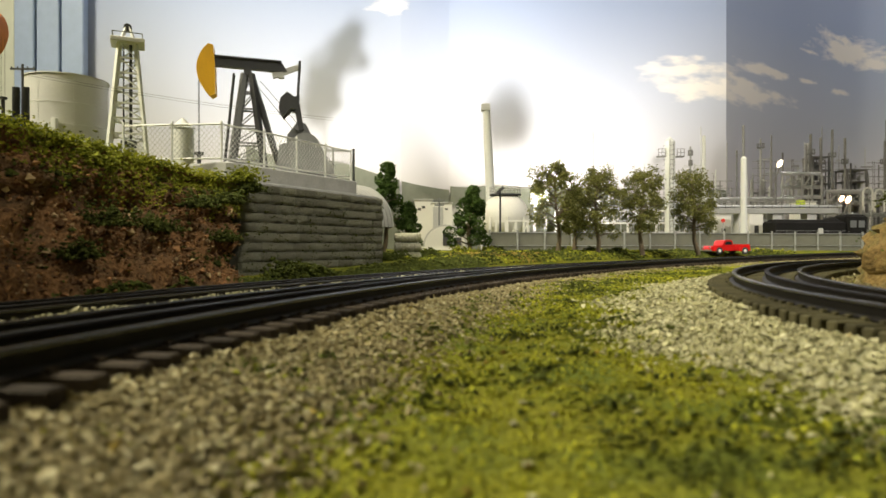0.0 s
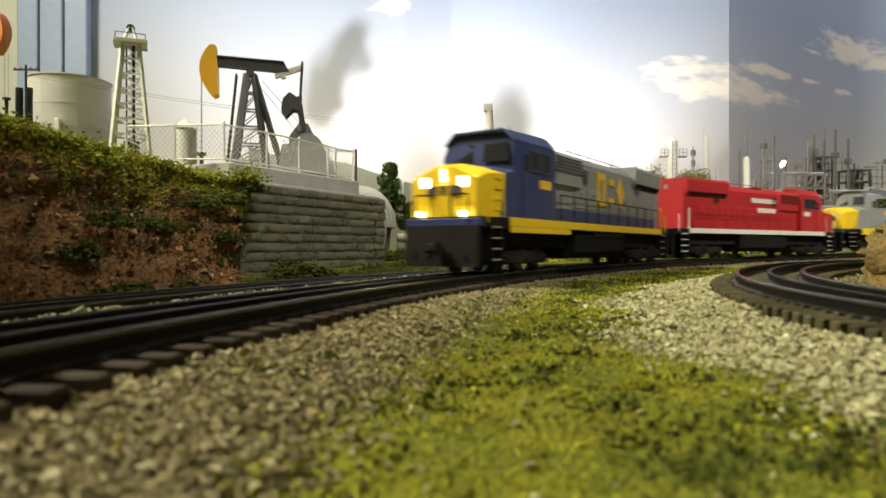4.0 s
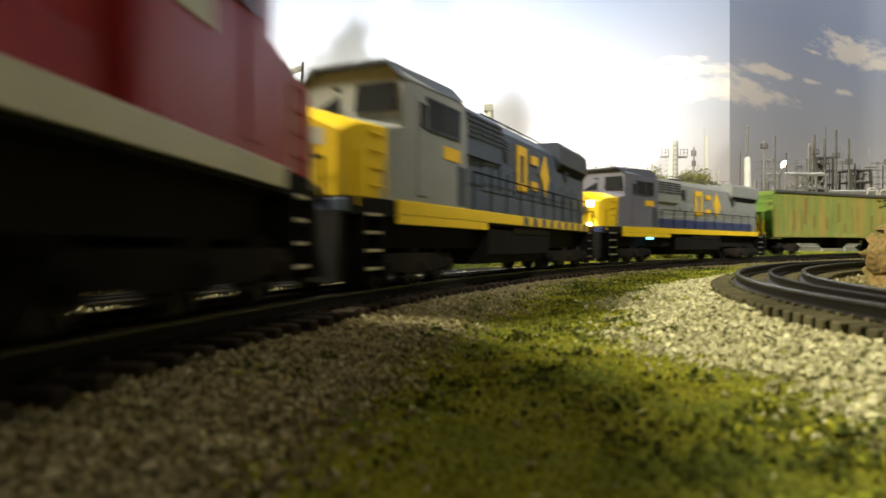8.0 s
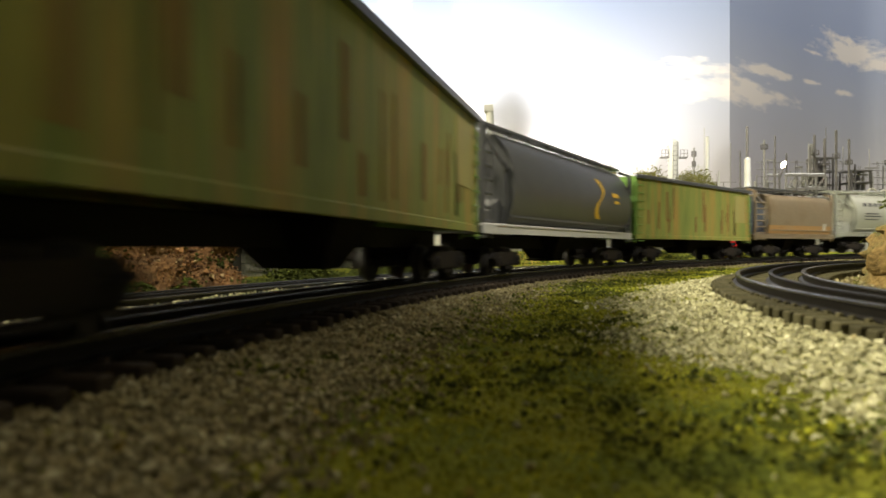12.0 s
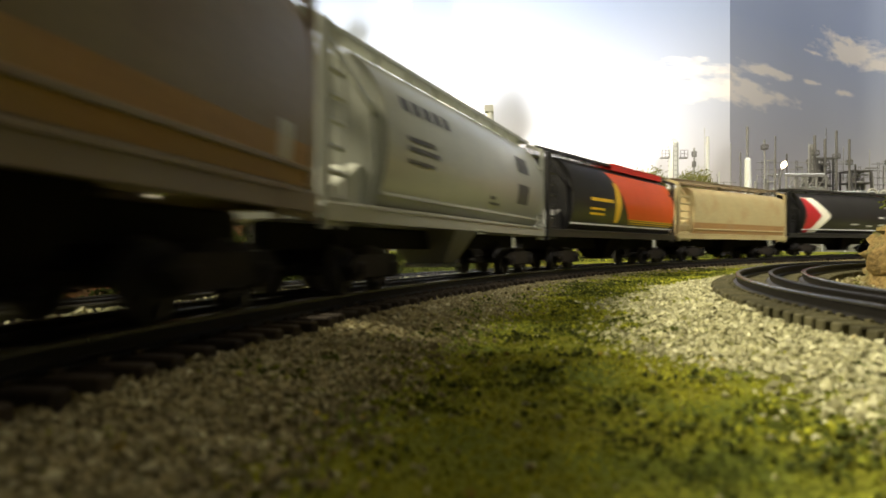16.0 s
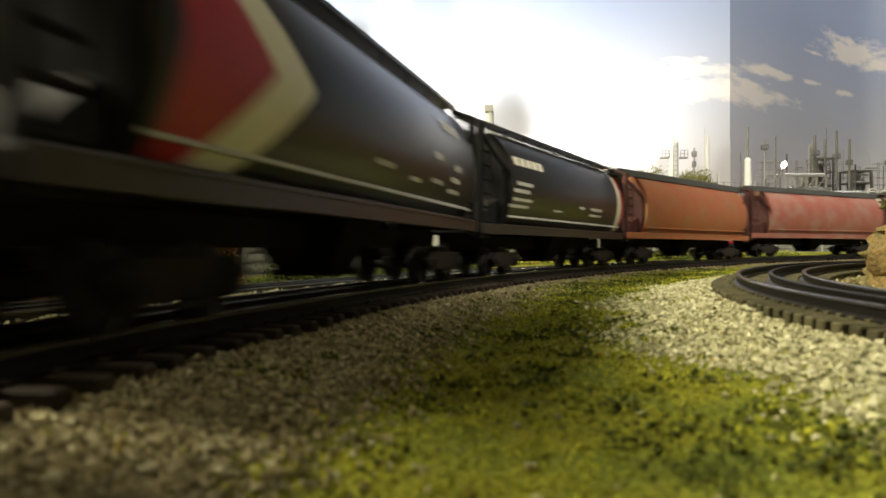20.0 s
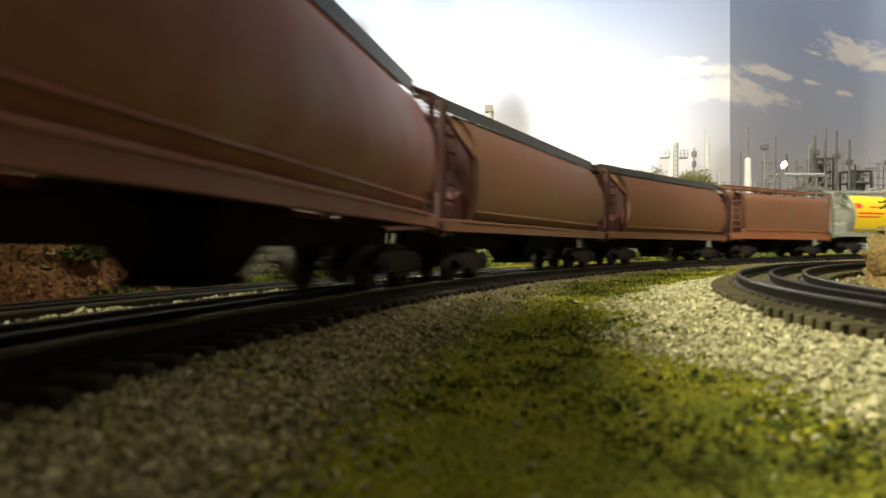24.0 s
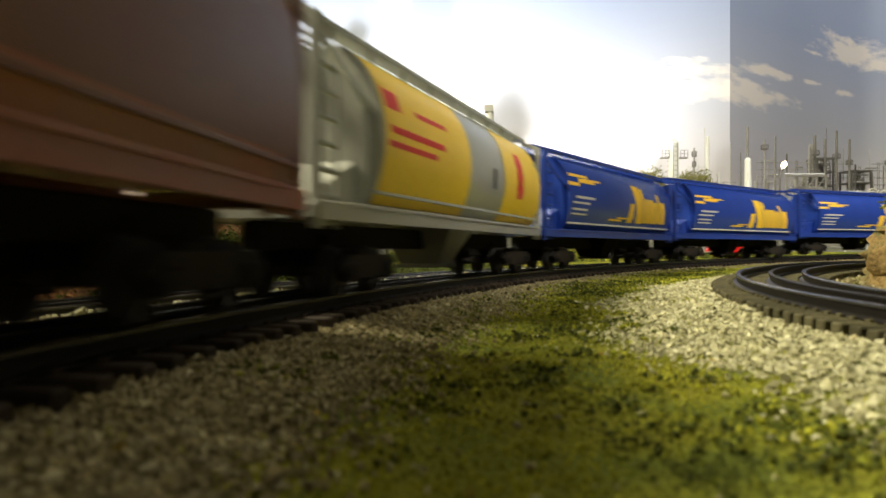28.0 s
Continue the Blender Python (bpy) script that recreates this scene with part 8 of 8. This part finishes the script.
for x, z in ((1.255, 0.175), (1.290, 0.170)):
    dm = thing("white_loop_pipe", "white bent expansion pipe on the refinery", "pipe")
    bm = B()
    arc = [Vector((x + 0.014 * math.cos(a), 1.90, z + 0.016 * math.sin(a))) for a in np.linspace(0, math.pi, 9)]
    arc = [Vector((arc[0].x, 1.90, z - 0.05))] + arc + [Vector((arc[-1].x, 1.90, z - 0.05))]
    for a, b in zip(arc, arc[1:]):
        tube(bm, a, b, 0.0028, k=8)
    part("bend", bm, P_WALLWHITE, dm)
# flare and floodlamp, both lit
G_FLARE = glow("flare_bulb", (1.0, 0.78, 0.50), 9.0)
G_FLOOD = glow("yard_bulb", (1.0, 0.62, 0.36), 7.0)
for nm, lab, x, y, z, h, m in (("flare_stack", "flare stack with a glowing bulb at its tip", 1.004, 1.915, 0.263, 0.0086, G_FLARE), ("yard_floodlight", "glowing orange yard floodlight on a post", 1.147, 1.82, 0.150, 0.0085, G_FLOOD), ("yard_floodlight", "glowing orange yard floodlight on a post", 1.128, 1.82, 0.153, 0.0070, G_FLOOD)):
    k = thing(nm, lab, "lamp", m=pose(x, y, 0))
    bm = B()
    tube(bm, (-0.012, 0, 0.0), (-0.012, 0, z - 0.040), 0.0026, k=8), tube(bm, (-0.012, 0, z - 0.040), (0, 0, z - 0.008), 0.0024, k=8)
    part("post", bm, P_STEELDARK, k)
    bm = B()
    bmesh.ops.create_uvsphere(bm, u_segments=14, v_segments=8, radius=h, matrix=Matrix.Translation((0, 0, z)) @ Matrix.Rotation(0.5, 4, "Y") @ Matrix.Diagonal((0.75, 0.9, 1.35, 1)))
    part("bulb", bm, m, k, "glowing bulb", smooth=True)

# further plant in the haze: skids of vessels, pipes and ladders
plant = random.Random(12)
P_PLANT = paint("plant_pale_grey", (0.46, 0.46, 0.44), 0.5, vary=0.2)
for x, y, w, h, tone in ((0.46, 1.90, 0.07, 0.13, 0), (0.56, 1.93, 0.06, 0.17, 0), (0.66, 1.95, 0.06, 0.15, 0), (0.74, 1.96, 0.06, 0.20, 0), (0.82, 1.98, 0.07, 0.17, 1), (0.90, 2.00, 0.06, 0.15, 0), (0.98, 2.03, 0.07, 0.21, 1), (1.08, 2.02, 0.07, 0.24, 0), (1.16, 2.05, 0.06, 0.33, 2), (1.22, 2.06, 0.06, 0.22, 1), (1.29, 2.04, 0.06, 0.20, 0), (1.36, 2.06, 0.07, 0.25, 2), (1.44, 2.08, 0.07, 0.20, 1)):
    k = thing("process_skid", ("pale grey", "mid grey", "dark grey")[tone] + " refinery skid of vessels, pipes and ladders", "plant", "refinery skids")
    m, h = (P_PLANT, P_STEEL, P_STEELDARK)[tone], min(h * 1.38, 0.29)
    for ux in (0, 0.5, 1):
        part("upright", bar(B(), (x + ux * w, y, 0), (x + ux * w, y, h * plant.uniform(0.8, 1.0)), 0.0026), m, k)
    for i in range(int(h / 0.022)):
        z = 0.02 + i * 0.022
        part("beam", bar(B(), (x - 0.003, y, z), (x + w + 0.003, y, z), 0.0018), m, k)
        if plant.random() < 0.6:
            xa = x + plant.uniform(0, w * 0.6)
            part("pipe", tube(B(), (xa, y - 0.008, z + 0.006), (xa + w * plant.uniform(0.3, 0.6), y - 0.008, z + 0.006), plant.uniform(0.0016, 0.0032), k=8), (P_PLANT, P_ALU, P_STEEL)[i % 3], k)
    for i in range(3):
        r0, xv, zv = plant.uniform(0.004, 0.009), x + plant.uniform(0.008, w - 0.008), plant.uniform(0.0, h * 0.5)
        bm = tube(B(), (xv, y + 0.010, zv), (xv, y + 0.010, zv + h * 0.36), r0, k=14)
        tube(bm, (xv, y + 0.010, zv + h * 0.36), (xv, y + 0.010, zv + h * 0.36 + r0 * 0.6), r0, r0 * 0.4, 14)
        part("vessel", bm, (P_PLANT, m, P_OFFWHITE)[i], k)
    bm = B()
    for i in range(int(h / 0.008)):
        bar(bm, (x + w * 0.2, y - 0.003, 0.006 + i * 0.008), (x + w * 0.2 + 0.006, y - 0.003, 0.006 + i * 0.008), 0.0008)
    for xo in (0, 0.006):
        bar(bm, (x + w * 0.2 + xo, y - 0.003, 0), (x + w * 0.2 + xo, y - 0.003, h), 0.0009)
    part("ladder", bm, P_STEELDARK, k)
    part("vent_pipe", tube(B(), (x + w * 0.8, y, h * 0.8), (x + w * 0.8, y, h * plant.uniform(1.1, 1.5)), 0.0013, k=6), m, k)
P_LIME = paint("lime_patch", (0.45, 0.55, 0.03), 0.5)
sb = thing("lime_box", "small lime-green electrical box on the pipe bridge", "box", m=pose(0.900, 1.62, 0.113))
part("housing", box(B(), -0.008, 0.008, -0.010, 0.006, 0.0, 0.020, 0.001), P_LIME, sb)


def motions():
    """The train runs along the main line; its trucks follow the curve and its wheels roll."""
    rest = {}
    for car, mid, base, flip in TRAIN:
        rows = []
        for i in range(71):
            t = i * 0.4
            s = mid - gone(t)
            f, r = line(s - base / 2), line(s + base / 2)
            c, d = (f + r) / 2, f - r
            rows.append((t, pose(c.x, c.y, c.z, 0, 0, math.degrees(math.atan2(d.y, d.x)) + (180 if flip else 0))))
        walk(car, rows)
        rest[car] = (mid, base, flip)
    for car, t_ob, x, sets in TRUCKS:
        mid, base, flip = rest[car]
        sign = -1 if flip else 1
        t0, t1 = (mid - sign * x - 1.5) / 0.2835, (mid - sign * x + 0.5) / 0.2835
        t0, t1 = min(max(t0, 0.0), 28.0), min(max(t1, 0.0), 28.0)
        rows = []
        for t in sorted({0.0, 28.0, *np.linspace(t0, t1, 18).round(2).tolist()}):
            s = mid - gone(t)
            d = line(s - base / 2) - line(s + base / 2)
            q = line(s - sign * x - 0.01) - line(s - sign * x + 0.01)
            rows.append((t, pose(x, 0, 0, 0, 0, math.degrees((math.atan2(q.y, q.x) - math.atan2(d.y, d.x) + math.pi) % (2 * math.pi) - math.pi))))
        walk(t_ob, rows)
        for ob, a, r in sets:
            times = {0.0, 28.0, *[k / 30 for k in range(int(t0 * 30), int(t1 * 30) + 1)]}
            walk(ob, [(t, pose(a, 0, r, 0, sign * math.degrees((gone(min(max(t, t0), t1)) - gone(t0)) / r), 0)) for t in sorted(times)])


motions()
